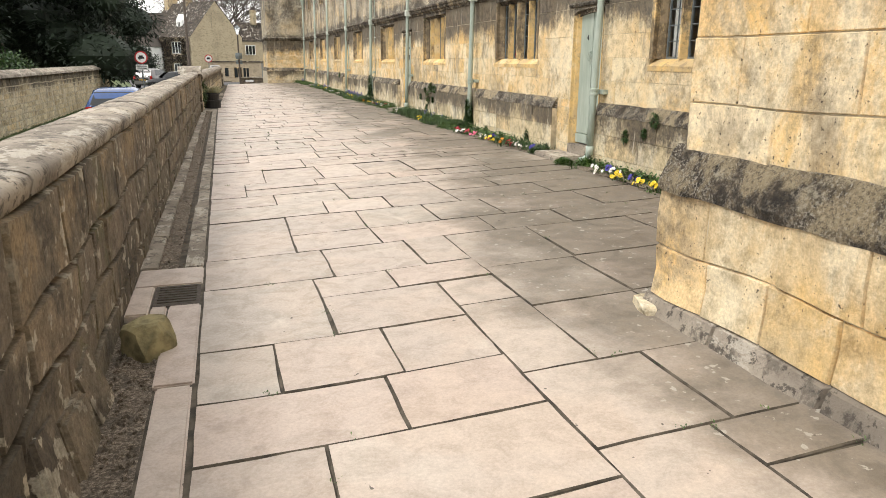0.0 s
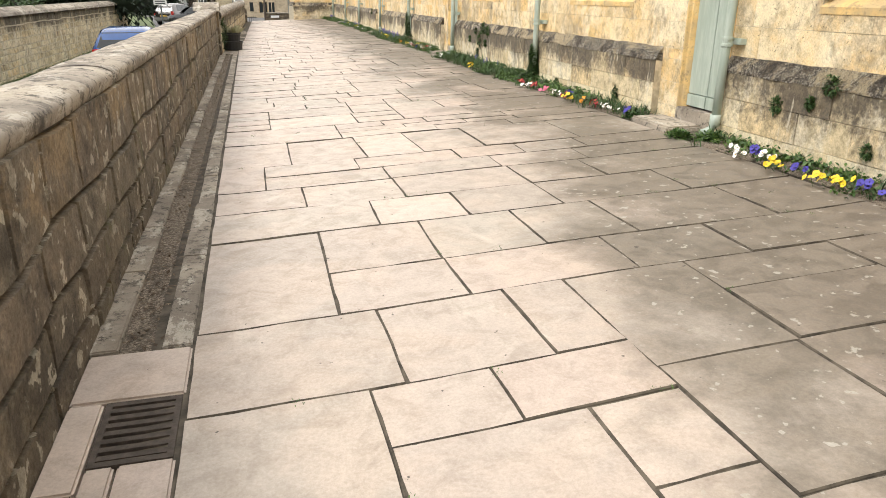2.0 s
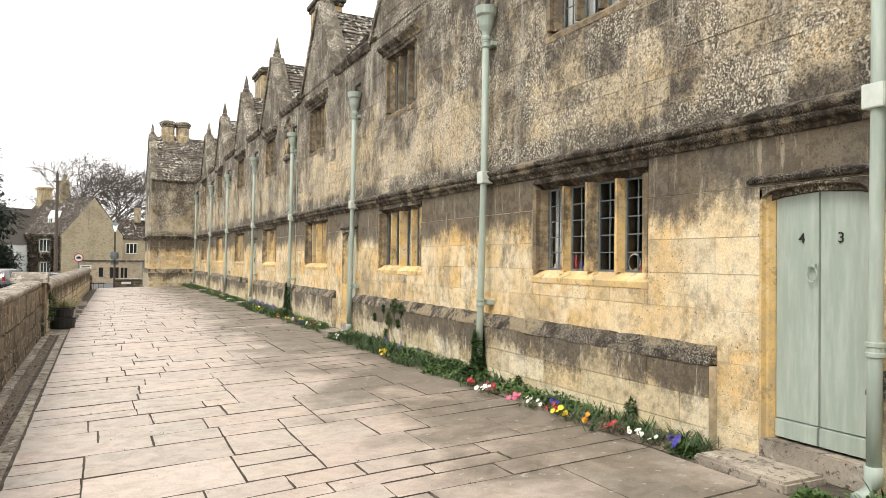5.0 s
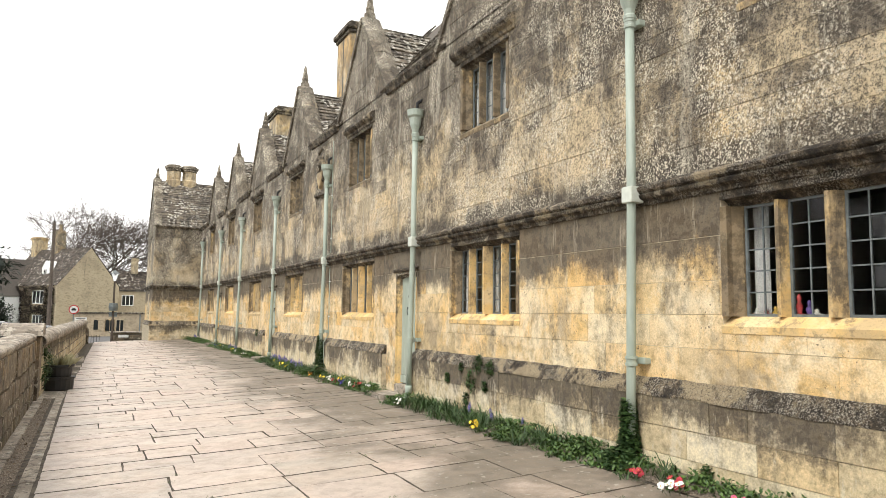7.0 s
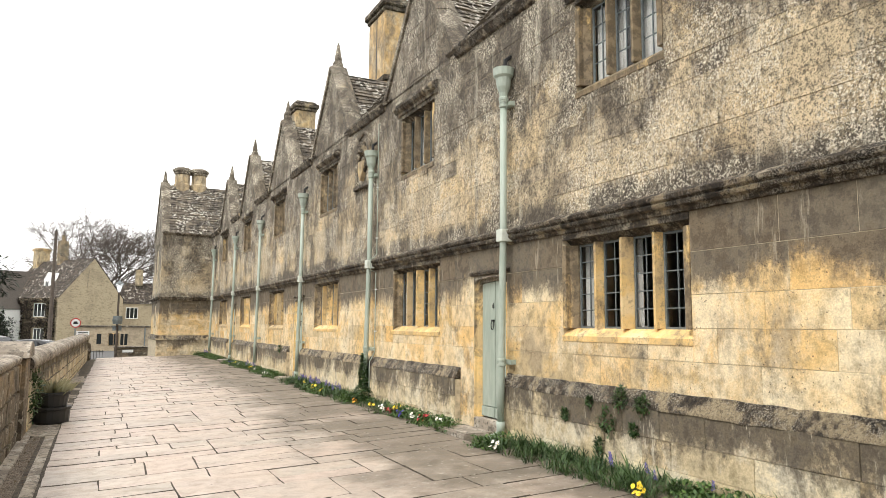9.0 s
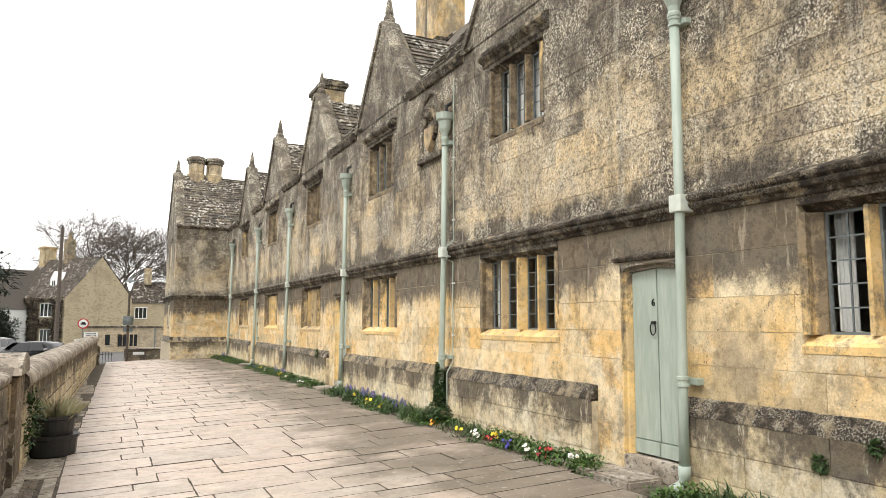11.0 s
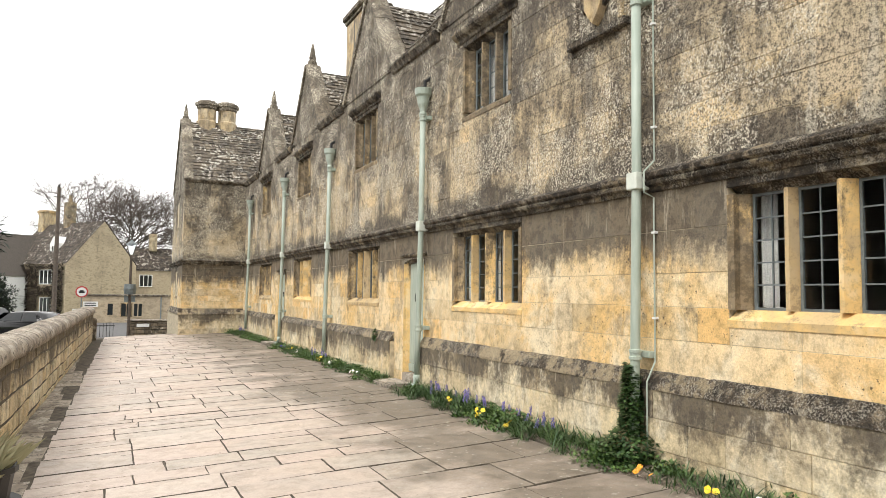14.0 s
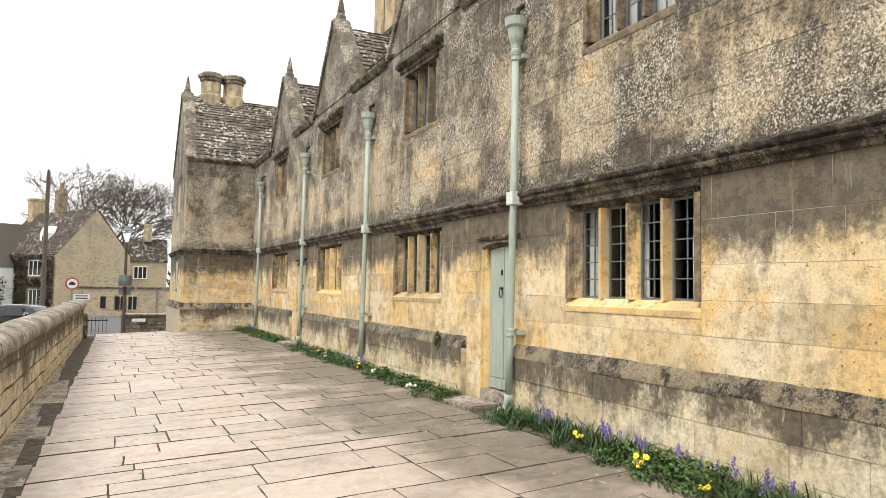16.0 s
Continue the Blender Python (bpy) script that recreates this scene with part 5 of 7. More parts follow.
ROWS_NEXT = ((4.6, 5.36, (-0.15, 0.77, 1.48, 1.86)), (4.35, 5.36, (1.86, 2.65, None)), (5.36, 6.72, (-0.15, 0.58)), (5.36, 5.93, (0.58, 1.31, 2.36, None)), (5.93, 6.72, (0.58, 1.3, 2.0, 2.67, None)),
             (6.72, 7.36, (-0.15, 1.03, 1.7, 2.47, None)), (7.36, 8.0, (-0.15, 0.56, 1.34, 2.47, 3.2, None)), (8.0, 8.9, (-0.15, 0.27)), (8.0, 8.45, (0.27, 1.33, 2.43, None)),
             (8.45, 8.9, (0.27, 1.12, 2.15, None)), (8.9, 9.98, (-0.15, 0.53)), (8.9, 9.98, (0.53, 1.27, 1.87, 2.55, None)))
flags = []


def fill_row(x0, x1, y, e, lo, hi):
    """Flags of random width across one row; a few are split into two."""
    x = x0
    while x < x1 - 0.01:
        w = rf.uniform(lo, hi)
        if x1 - x - w < lo * 0.7:
            w = x1 - x
        if e - y > 0.6 and rf.random() < 0.3:
            m = y + (e - y) * rf.uniform(0.4, 0.6)
            flags.extend([(x, x + w, y, m), (x, x + w, m, e)])
        else:
            flags.append((x, x + w, y, e))
        x += w


for y, e, xs in ROWS_NEAR + ROWS_NEXT:
    for x0, x1 in zip(xs, xs[1:]):
        if x1 is None:
            fill_row(x0, 4.6, y, e, 0.6, 1.15)
        else:
            flags.append((x0, x1, y, e))
y = 9.98
while y < 46.4:
    split = rf.uniform(0.9, 3.4)
    block = rf.uniform(0.85, 1.5)
    for x0, x1 in ((edge(y), split), (split, 4.6)):
        k = rf.choice((2, 2, 3))
        hs = [rf.uniform(0.7, 1.3) for _ in range(k)]
        q = y
        for h in hs:
            e = q + block * h / sum(hs)
            fill_row(x0, x1, q, e, 0.5, 1.2)
            q = e
    y += block


def warp(u, v):
    """Bend the joints a little, as old hand-laid paving does."""
    k = min(1.0, max(0.0, (u + 0.15) * 3))
    return (u + k * 0.035 * noise.noise((u * 0.8, v * 0.6, 1.7)), v + 0.035 * noise.noise((u * 0.7, v * 0.6, 8.1)) + 0.035 * (u - 0.8))


def flag_outline(a, b, c, d, g, gv, wave):
    """The worn outline of one flag, four points to a side."""
    ring = []
    for (ua, va), (ub, vb) in (((a, c), (b, c)), ((b, c), (b, d)), ((b, d), (a, d)), ((a, d), (a, c))):
        for k in range(4):
            f = k / 4
            u, v = ua + (ub - ua) * f, va + (vb - va) * f
            u += g if u < (a + b) / 2 - 0.45 * (b - a) else (-g if u > (a + b) / 2 + 0.45 * (b - a) else 0)
            v += gv if v < (c + d) / 2 - 0.45 * (d - c) else (-gv if v > (c + d) / 2 + 0.45 * (d - c) else 0)
            n0 = noise.noise((u * 5.5, v * 5.5, wave))
            ring.append((u + 0.009 * n0, v + 0.009 * noise.noise((u * 5.5, v * 5.5, wave + 7))))
    return ring


def soiled(ob, n):
    """Earth from the joints on the worn edges of a flag: all faces but its top."""
    ob.data.materials.append(JOINT)
    ob.data.polygons.foreach_set("material_index", [0 if k % (2 * n + 1) == 2 * n else 1 for k in range(len(ob.data.polygons))])
    return ob


flags.sort(key=lambda q: q[2])
rest = Acc()
for i, (a, b, c, d) in enumerate(flags):
    ring = flag_outline(a, b, c, d, rf.uniform(0.001, 0.005), rf.uniform(0.001, 0.007), i * 1.37)
    tx, ty, l = rf.uniform(-0.006, 0.006), rf.uniform(-0.006, 0.006), rf.uniform(-0.004, 0.004)
    mx, my = (a + b) / 2, (c + d) / 2
    acc = Acc() if i < 300 else rest
    n = len(ring)
    vs = []
    for h, cut in ((-0.06, 0.0), (-0.008, 0.0), (0.0, 0.0055)):
        for u, v in ring:
            u1, v1 = u + max(-cut, min(cut, mx - u)), v + max(-cut, min(cut, my - v))
            x, y = warp(u1, v1)
            vs.append((x, y, gz(u1) + h + l + (u1 - mx) * tx + (v1 - my) * ty))
    acc.add(vs, [(q * n + k, q * n + (k + 1) % n, (q + 1) * n + (k + 1) % n, (q + 1) * n + k) for q in (0, 1) for k in range(n)] + [tuple(range(2 * n, 3 * n))])
    if i < 300:
        soiled(acc.obj("flagstone", FLAG, terrace), n)
soiled(rest.obj("flagstones", FLAG, terrace, "", False, "stuff"), 16)


# ---- curtains and window ornaments ----
for i, y in enumerate(WIN_LOW):
    for s, (a, b) in enumerate(((0.15, 0.30), (LOW_W - 0.30, LOW_W - 0.15), (0.86, 0.94))):
        if s == 2 and i % 2:
            continue
        c = Acc()
        n = 14
        for z in (0.08, 1.06):
            for k in range(n + 1):
                c.v.append((0.27 + 0.018 * math.sin(k * 1.9 + i), a + (b - a) * k / n, z))
        c.f += [(k, k + 1, n + 2 + k, n + 1 + k) for k in range(n)]
        o = c.obj("curtain", CURTAIN, None, "", True)
        o.matrix_basis = pose(FACE, y, LOW_Z0)
        tagged(o, "white gathered curtain hanging behind a leaded window, added upstairs for sky reflection", "curtain", "window curtains")
# upper curtains are added: their white stands in for sky reflected in the panes
for i, y in enumerate(WIN_UP):
    for a, b in ((0.13, 0.5), (UP_W - 0.62, UP_W - 0.13)):
        c = Acc()
        n = 22
        for z in (0.1, 1.0):
            for k in range(n + 1):
                c.v.append((0.27 + 0.018 * math.sin(k * 1.9 + i), a + (b - a) * k / n, z))
        c.f += [(k, k + 1, n + 2 + k, n + 1 + k) for k in range(n)]
        o = c.obj("curtain", CURTAIN, None, "", True)
        o.matrix_basis = pose(FACE, y, UP_Z0)
        tagged(o, "white gathered curtain hanging behind a leaded window, added upstairs for sky reflection", "curtain", "window curtains")
ledge = Acc()
for y in WIN_LOW:
    ledge.box(FACE + 0.22, FACE + 0.42, y, y + LOW_W, LOW_Z0 + 0.03, LOW_Z0 + 0.085)
tagged(ledge.obj("trim_inner_sills", WHITE), "white painted inner window boards", "window sill", "", "structure")
ORN = [plain("ornament_" + n, c, 0.4) for n, c in (("white", (0.7, 0.68, 0.62)), ("red", (0.5, 0.05, 0.06)), ("violet", (0.16, 0.10, 0.34)), ("gold", (0.55, 0.36, 0.08)), ("pink", (0.6, 0.25, 0.3)))]
for k, (y, h, m) in enumerate(((12.42, 0.09, 0), (12.33, 0.07, 4), (12.24, 0.1, 3), (12.02, 0.2, 1), (11.93, 0.15, 2), (11.87, 0.08, 0), (10.98, 0.08, 1), (10.9, 0.14, 0), (10.84, 0.11, 4), (11.05, 0.06, 3))):
    o = Acc().lathe(0, 0, [(0.03, 0), (0.035, 0.01), (0.02, h * 0.25), (0.036, h * 0.5), (0.014, h * 0.68), (0.024, h * 0.82), (0.008, h)], 8).obj("ornament", ORN[m], None, "", True)
    o.matrix_basis = pose(FACE + 0.235, y, LOW_Z0 + 0.086)
    tagged(o, "small painted china ornament on a window sill", "ornament", "sill ornaments")
o = Acc().tube([(0, 0.085 * math.cos(q), 0.1 + 0.085 * math.sin(q)) for q in [i * math.pi / 8 for i in range(17)]], [0.008] * 17, 5).obj("ornament_ring", ORN[0])
o.matrix_basis = pose(FACE + 0.215, 11.06, LOW_Z0 + 0.1)
tagged(o, "round wire ornament leaning on a window", "ornament", "sill ornaments")

oc = thing("open_casement", pose(FACE + 0.13, WIN_UP[4] + UP_W - 0.15, UP_Z0 + 0.1, 0, 0, 62), "small leaded iron casement standing open", "casement")
lattice("casement_frame", oc, -0.33, 0.0, 0.0, 0.9, 0.0, 2, 4)

# thin service cable beside a drainpipe
o = thing("service_cable", pose(FACE, 23.78, 0.3), "thin painted service cable clipped to the wall", "cable")
part("cable", Acc().tube([(-0.02, 0, 5.3), (-0.02, 0, 2.68), (-0.145, 0, 2.57), (-0.145, 0, 2.37), (-0.03, 0, 2.33), (-0.03, 0, 0.8), (-0.13, 0.0, 0.62), (-0.13, 0.0, -0.1)], [0.009] * 8, 6), PAINT, o)
for z in (1.2, 2.0, 3.0, 4.0):
    part("clip", Acc().box(-0.04, 0, -0.025, 0.025, z - 0.01, z + 0.01), WHITE, o)

# ---- wall-foot bed ----
beds = ((3.4, 8.3), (9.75, 18.7), (20.15, 28.8), (30.3, 38.9), (40.4, 46.0))
soil = Acc()
for a, b in beds:
    y = a
    while y < b:
        e = min(b, y + 0.5)
        w0 = 4.6 + 0.05 * math.sin(y * 2.1)
        soil.add([(w0, y, gz(4.6) - 0.004), (5.0, y, 0.21), (5.0, e, 0.21), (w0, e, gz(4.6) - 0.004)], [(0, 1, 2, 3)])
        y = e
tagged(soil.obj("flower_bed", SOIL), "narrow strip of dark soil at the foot of the house wall", "flower bed", "", "structure")


def clump(acc, r, x, y, z, n, lo, hi, wide, spread, upright=0.6):
    """Arching blades or leaves from one root."""
    for _ in range(n):
        q = r.uniform(0, 2 * math.pi)
        p = (x + r.gauss(0, spread), y + r.gauss(0, spread), z + r.uniform(0, 0.02))
        up = r.uniform(upright * 0.5, upright * 1.5)
        acc.leaf(p, (math.cos(q), math.sin(q), up), (0, 0, 1), r.uniform(lo, hi), wide * r.uniform(0.6, 1.3))


rp = random.Random(5)
for bi, (a, b) in enumerate(beds):
    low, blade = Acc(), Acc()
    y = a
    while y < b:
        lush = 0.5 + 0.5 * noise.noise((y * 0.35, bi, 0)) + (0.45 if 13.8 < y < 18.7 or 24.0 < y < 28.9 or 8.6 < y < 9.0 else 0.0) + (-0.25 if 3 < y < 8 else 0)
        lush = max(0.12, min(1.1, lush))
        for _ in range(int(3 + 7 * lush)):
            x = 4.98 - abs(rp.gauss(0, 0.12 + 0.14 * lush))
            x = max(4.52, x)
            yy = y + rp.uniform(0, 0.2)
            z = 0.16 + (x - 4.6) * 0.1
            if noise.noise((yy * 0.8, 3.3, bi)) > (-0.2 if 13.9 < y < 18.5 or 24.2 < y < 28.8 else 0.15):
                for _ in range(int(8 + 10 * lush)):
                    q = rp.uniform(0, 2 * math.pi)
                    blade.blade((x + rp.gauss(0, 0.035), yy + rp.gauss(0, 0.035), z), (math.cos(q), math.sin(q), rp.uniform(0.7, 2.2)), rp.uniform(0.13, 0.2 + 0.22 * lush), rp.uniform(0.007, 0.014), rp.uniform(0.25, 0.7))
            else:
                clump(low, rp, x, yy, z, int(22 + 26 * lush), 0.03, 0.07, 0.03, 0.06, 0.9)
                clump(low, rp, x, yy, z + 0.04 + 0.05 * lush, int(14 * lush), 0.03, 0.06, 0.028, 0.05, 0.7)
        y += 0.2
    for acc, mat, nm, lb in ((low, LEAF, "bed_leaves", "low green leafy plants along the wall foot"), (blade, LEAF_DARK, "bed_blades", "strappy dark green leaves along the wall foot")):
        if acc.v:
            tagged(acc.obj(nm, mat), lb, "plants", "", "stuff")


def mound(name, x, y, z, sx, sy, sz, n, leaf, mat, label, seed):
    """A dense small plant: leaves over a lumpy dome."""
    r = random.Random(seed)
    a = Acc()
    for _ in range(n):
        d = Vector((r.gauss(0, 1), r.gauss(0, 1), r.gauss(0, 1))).normalized()
        k = r.uniform(0.45, 1.0) * (0.8 + 0.4 * noise.noise(d * 2 + Vector((seed, 0, 0))))
        a.leaf((d.x * sx * k, d.y * sy * k, d.z * sz * k), (d.x + r.gauss(0, 0.5), d.y + r.gauss(0, 0.5), d.z + r.gauss(0, 0.5) - 0.2), (0, 0, 1), leaf * r.uniform(0.6, 1.3), leaf * 0.6)
    o = a.obj(name, mat)
    o.matrix_basis = pose(x, y, z)
    return tagged(o, label, "plant", "wall plants")


for k, (y, z, s) in enumerate(((7.0, 0.89, 0.11), (7.62, 0.63, 0.08), (7.2, 0.71, 0.06), (10.74, 0.34, 0.1), (16.88, 0.68, 0.17), (17.17, 0.84, 0.06), (16.69, 0.92, 0.13), (16.38, 0.88, 0.11),
                              (17.6, 0.66, 0.07), (16.5, 0.63, 0.07), (17.02, 0.42, 0.09), (31.15, 0.93, 0.12), (12.72, 0.26, 0.07), (6.5, 0.42, 0.06))):
    mound("wall_tuft", 4.975, y, z, 0.5 * s, s, s * 1.1, int(120 + 1600 * s), 0.035, LEAF_DARK, "green cushion plant rooted in the plinth", 40 + k)
for y, w, h in ((13.62, 0.10, 0.66), (23.95, 0.2, 0.95)):
    r = random.Random(int(y))
    a = Acc()
    for _ in range(3600):
        z = r.uniform(0, 1) ** 1.3 * h
        k = (w * (1.0 - (0.7 if w > 0.12 else 0.25) * z / h) + max(0, 0.35 - z) * (0.9 if w > 0.12 else 0.4)) * (0.85 + 0.5 * noise.noise((z * 6, y, 1)))
        q = r.uniform(0, 2 * math.pi)
        rad = k * r.uniform(0.7, 1.05)
        a.leaf((-0.17 + 0.75 * rad * math.cos(q) - (0.1 if z < 0.2 else 0), rad * math.sin(q), z), (math.cos(q), math.sin(q), r.uniform(-0.7, 0.5)), (0, 0, 1), r.uniform(0.035, 0.065), 0.04)
    o = a.obj("ivy", LEAF_DARK)
    o.matrix_basis = pose(FACE, y, 0.12)
    tagged(o, "dense dark ivy climbing the foot of a drainpipe", "ivy", "wall plants")
for k, (x, y, sx, sy, sz) in enumerate(((4.62, 8.6, 0.16, 0.2, 0.08), (4.8, 8.3, 0.16, 0.25, 0.12), (4.72, 20.0, 0.16, 0.3, 0.22), (4.66, 18.75, 0.22, 0.4, 0.12), (4.7, 30.3, 0.2, 0.35, 0.2), (4.75, 28.75, 0.2, 0.4, 0.15),
                                        (4.6, 23.95, 0.3, 0.4, 0.2), (4.72, 40.4, 0.2, 0.3, 0.2), (4.75, 9.85, 0.12, 0.2, 0.08), (4.5, 45.2, 0.35, 0.6, 0.22), (4.72, 32.6, 0.2, 0.3, 0.25))):
    mound("leafy_mound", x, y, 0.16, sx, sy, sz, 900, 0.045, LEAF, "bright green leafy mound beside a doorstep", 80 + k)


# ---- flowers ----
def petal_material(name, c):
    return leaf_material(name, c, tuple(min(1, v * 1.25 + 0.02) for v in c), 0.6)


def bloom(mat, eye, label, n=5, r=0.03):
    """A flat bloom with rounded petals round an eye, on a short stalk."""
    t = thing("flower", pose(0, 0, -50), label, "flower", "bed flowers")
    for k in range(n):
        q = 2 * math.pi * k / n
        pts = [(0, 0, 0)] + [(r * (0.75 + 0.62 * math.cos(w)) * math.cos(q) - r * 0.72 * math.sin(w) * math.sin(q), r * (0.75 + 0.62 * math.cos(w)) * math.sin(q) + r * 0.72 * math.sin(w) * math.cos(q), 0.006 * math.cos(w) + 0.002 * (k % 2)) for w in [i * math.pi / 4 - math.pi / 1.6 for i in range(6)]]
        part("petal", Acc().add(pts, [(0, i, i + 1) for i in range(1, 6)]), mat, t)
    part("eye", Acc().lathe(0, 0, [(r * 0.28, 0.0), (r * 0.22, 0.006), (0.001, 0.009)], 7), eye, t)
    part("stalk", Acc().tube([(0, 0, 0), (0.0, 0.01, -0.06), (0.0, 0.03, -0.14)], [0.003] * 3, 4), LEAF, t)
    return t


YEL, ORA = petal_material("yellow_petals", (0.80, 0.58, 0.02)), petal_material("orange_petals", (0.72, 0.30, 0.02))
VIO, WHI, RED = petal_material("violet_petals", (0.05, 0.035, 0.30)), petal_material("white_petals", (0.75, 0.74, 0.70)), petal_material("red_petals", (0.38, 0.012, 0.03))
PNK, BLU = petal_material("pink_petals", (0.55, 0.10, 0.20)), petal_material("bluebell_petals", (0.15, 0.12, 0.36))
EYE_DARK, EYE_GOLD = plain("flower_eye_dark", (0.03, 0.015, 0.03)), plain("flower_eye_gold", (0.7, 0.4, 0.03))
KINDS = {"y": bloom(YEL, ORN[3], "yellow pansy in bloom at the wall foot"), "o": bloom(ORA, EYE_GOLD, "orange-yellow primrose in bloom at the wall foot"), "v": bloom(VIO, EYE_DARK, "deep violet pansy in bloom at the wall foot"),
         "w": bloom(WHI, EYE_GOLD, "white viola in bloom at the wall foot"), "r": bloom(RED, EYE_GOLD, "crimson primula in bloom at the wall foot"), "p": bloom(PNK, EYE_GOLD, "pink primula in bloom at the wall foot")}
# kind, y, x, how many in the cluster
SPOTS = (("y", 5.7, 4.6, 8), ("y", 6.35, 4.6, 7), ("y", 6.5, 4.5, 5), ("v", 6.15, 4.64, 6), ("v", 6.8, 4.58, 4), ("y", 7.0, 4.5, 7), ("w", 7.45, 4.52, 7), ("v", 7.4, 4.66, 5), ("w", 7.2, 4.6, 4), ("v", 5.95, 4.7, 3), ("v", 5.5, 4.6, 4),
         ("v", 9.95, 4.7, 5), ("w", 10.25, 4.62, 6), ("r", 10.6, 4.6, 6), ("o", 10.9, 4.6, 3), ("y", 11.2, 4.48, 6), ("r", 11.4, 4.55, 5), ("w", 11.8, 4.55, 6), ("p", 11.98, 4.46, 5), ("r", 12.6, 4.55, 7), ("w", 12.55, 4.4, 7), ("r", 13.05, 4.5, 6), ("v", 11.6, 4.72, 4),
         ("y", 15.85, 4.45, 7), ("w", 18.3, 4.5, 4), ("r", 21.86, 4.6, 6), ("w", 22.3, 4.66, 6), ("v", 21.4, 4.6, 5), ("w", 21.1, 4.7, 5), ("r", 20.75, 4.7, 6), ("y", 22.0, 4.8, 3), ("o", 23.4, 4.55, 3), ("y", 22.7, 4.6, 3), ("w", 20.3, 4.75, 4),
         ("y", 26.4, 4.62, 3), ("y", 27.3, 4.7, 3), ("y", 25.6, 4.55, 3), ("w", 33.0, 4.66, 5), ("y", 34.0, 4.7, 4), ("w", 31.2, 4.6, 3), ("y", 36.6, 4.7, 4), ("v", 37.5, 4.7, 5), ("w", 36.0, 4.7, 3))
rfl = random.Random(12)
for kind, y, x, n in SPOTS:
    for _ in range(n + 2):
        copy_thing(KINDS[kind], pose(x + rfl.gauss(0, 0.035), y + rfl.gauss(0, 0.05), 0.245 + rfl.uniform(-0.03, 0.05), rfl.uniform(-35, 35), rfl.uniform(-75, -20), rfl.uniform(-30, 30)) @ Matrix.Scale(rfl.uniform(0.5, 0.8), 4))
for k in KINDS.values():
    k.matrix_basis = pose(4.62 + 0.04 * len(k.children) / 9, 5.2 + 0.1 * list(KINDS.values()).index(k), 0.24, 10, -45, 0)


def bluebell():
    t = thing("bluebell", pose(4.7, 26.9, 0.3), "violet-blue bluebell spike at the wall foot", "flower", "bluebells")
    part("stem", Acc().tube([(0, 0, -0.16), (0, 0.004, 0.0), (0.01, 0.01, 0.17)], [0.004, 0.0035, 0.002], 5), LEAF, t)
    r = random.Random(3)
    for k in range(12):
        z, q = 0.01 + k * 0.0135, k * 2.4
        rr = 0.026 * (1 - k * 0.045)
        cx, cy = rr * math.cos(q), rr * math.sin(q)
        part("bell", Acc().lathe(cx, cy, [(0.002, z + 0.014), (0.008, z + 0.01), (0.009, z - 0.004), (0.013, z - 0.012)], 6), BLU, t)
    return t


bb = bluebell()
for a, b, n in ((14.6, 16.9, 6), (25.0, 28.4, 30), (33.5, 35.0, 8), (44.3, 45.8, 12)):
    for _ in range(n):
        copy_thing(bb, pose(4.84 + rfl.gauss(0, 0.06), rfl.uniform(a, b), 0.285 + rfl.uniform(-0.03, 0.05), rfl.uniform(-16, 16), rfl.uniform(-18, 10), rfl.uniform(0, 360)) @ Matrix.Scale(rfl.uniform(0.5, 0.72), 4))

# grass and moss in the paving joints
tuft = Acc()
for _ in range(150):
    q = rfl.choice(flags[:170])
    x, y = (rfl.uniform(q[0], q[1]), q[3]) if rfl.random() < 0.6 else (q[1], rfl.uniform(q[2], q[3]))
    x, y = warp(x, y)
    if x < 4.5:
        clump(tuft, rfl, x, y, gz(x) - 0.008, rfl.randint(4, 16), 0.008, 0.022, 0.006, 0.018, 0.8)
tagged(tuft.obj("joint_moss", LEAF), "tiny green weeds in the paving joints", "weeds", "", "stuff")
deb = Acc()
for _ in range(1500):
    y = rfl.uniform(5.3, 23)
    deb.leaf((rfl.uniform(-0.50, -0.30), y, rfl.uniform(-0.032, -0.01)), (rfl.gauss(0, 1), rfl.gauss(0, 1), rfl.gauss(0, 0.25)), (0, 0, 1), rfl.uniform(0.015, 0.05), rfl.uniform(0.01, 0.028))
for _ in range(500):
    deb.leaf((rfl.uniform(-0.58, -0.36), rfl.uniform(0.5, 3.5), rfl.uniform(-0.042, -0.03)), (rfl.gauss(0, 1), rfl.gauss(0, 1), rfl.gauss(0, 0.25)), (0, 0, 1), rfl.uniform(0.01, 0.035), rfl.uniform(0.01, 0.02))
tagged(deb.obj("gutter_litter", leaf_material("dead_leaves", (0.07, 0.045, 0.028), (0.24, 0.18, 0.12), 0.9)), "brown dead leaves and grit in the gutter", "leaf litter", "", "stuff")

peb = Acc()
for _ in range(420):
    x, y, q = rfl.uniform(-0.58, -0.37), rfl.uniform(-0.5, 3.9), rfl.uniform(0.006, 0.024)
    w, k = rfl.uniform(0, 6.3), rfl.uniform(0.6, 1.5)
    peb.add([(x + q * k * math.cos(w + i * 1.257), y + q * math.sin(w + i * 1.257), -0.032) for i in range(5)] + [(x + q * 0.55 * k * math.cos(w + 0.4 + i * 1.257), y + q * 0.6 * math.sin(w + 0.4 + i * 1.257), -0.03 + q * rfl.uniform(0.5, 0.9)) for i in range(5)],
            [(i, (i + 1) % 5, 5 + (i + 1) % 5, 5 + i) for i in range(5)] + [(5, 6, 7, 8, 9)])
tagged(peb.obj("pebbles", SOIL), "small stones and clods of dirt at the parapet foot", "pebbles", "", "stuff")

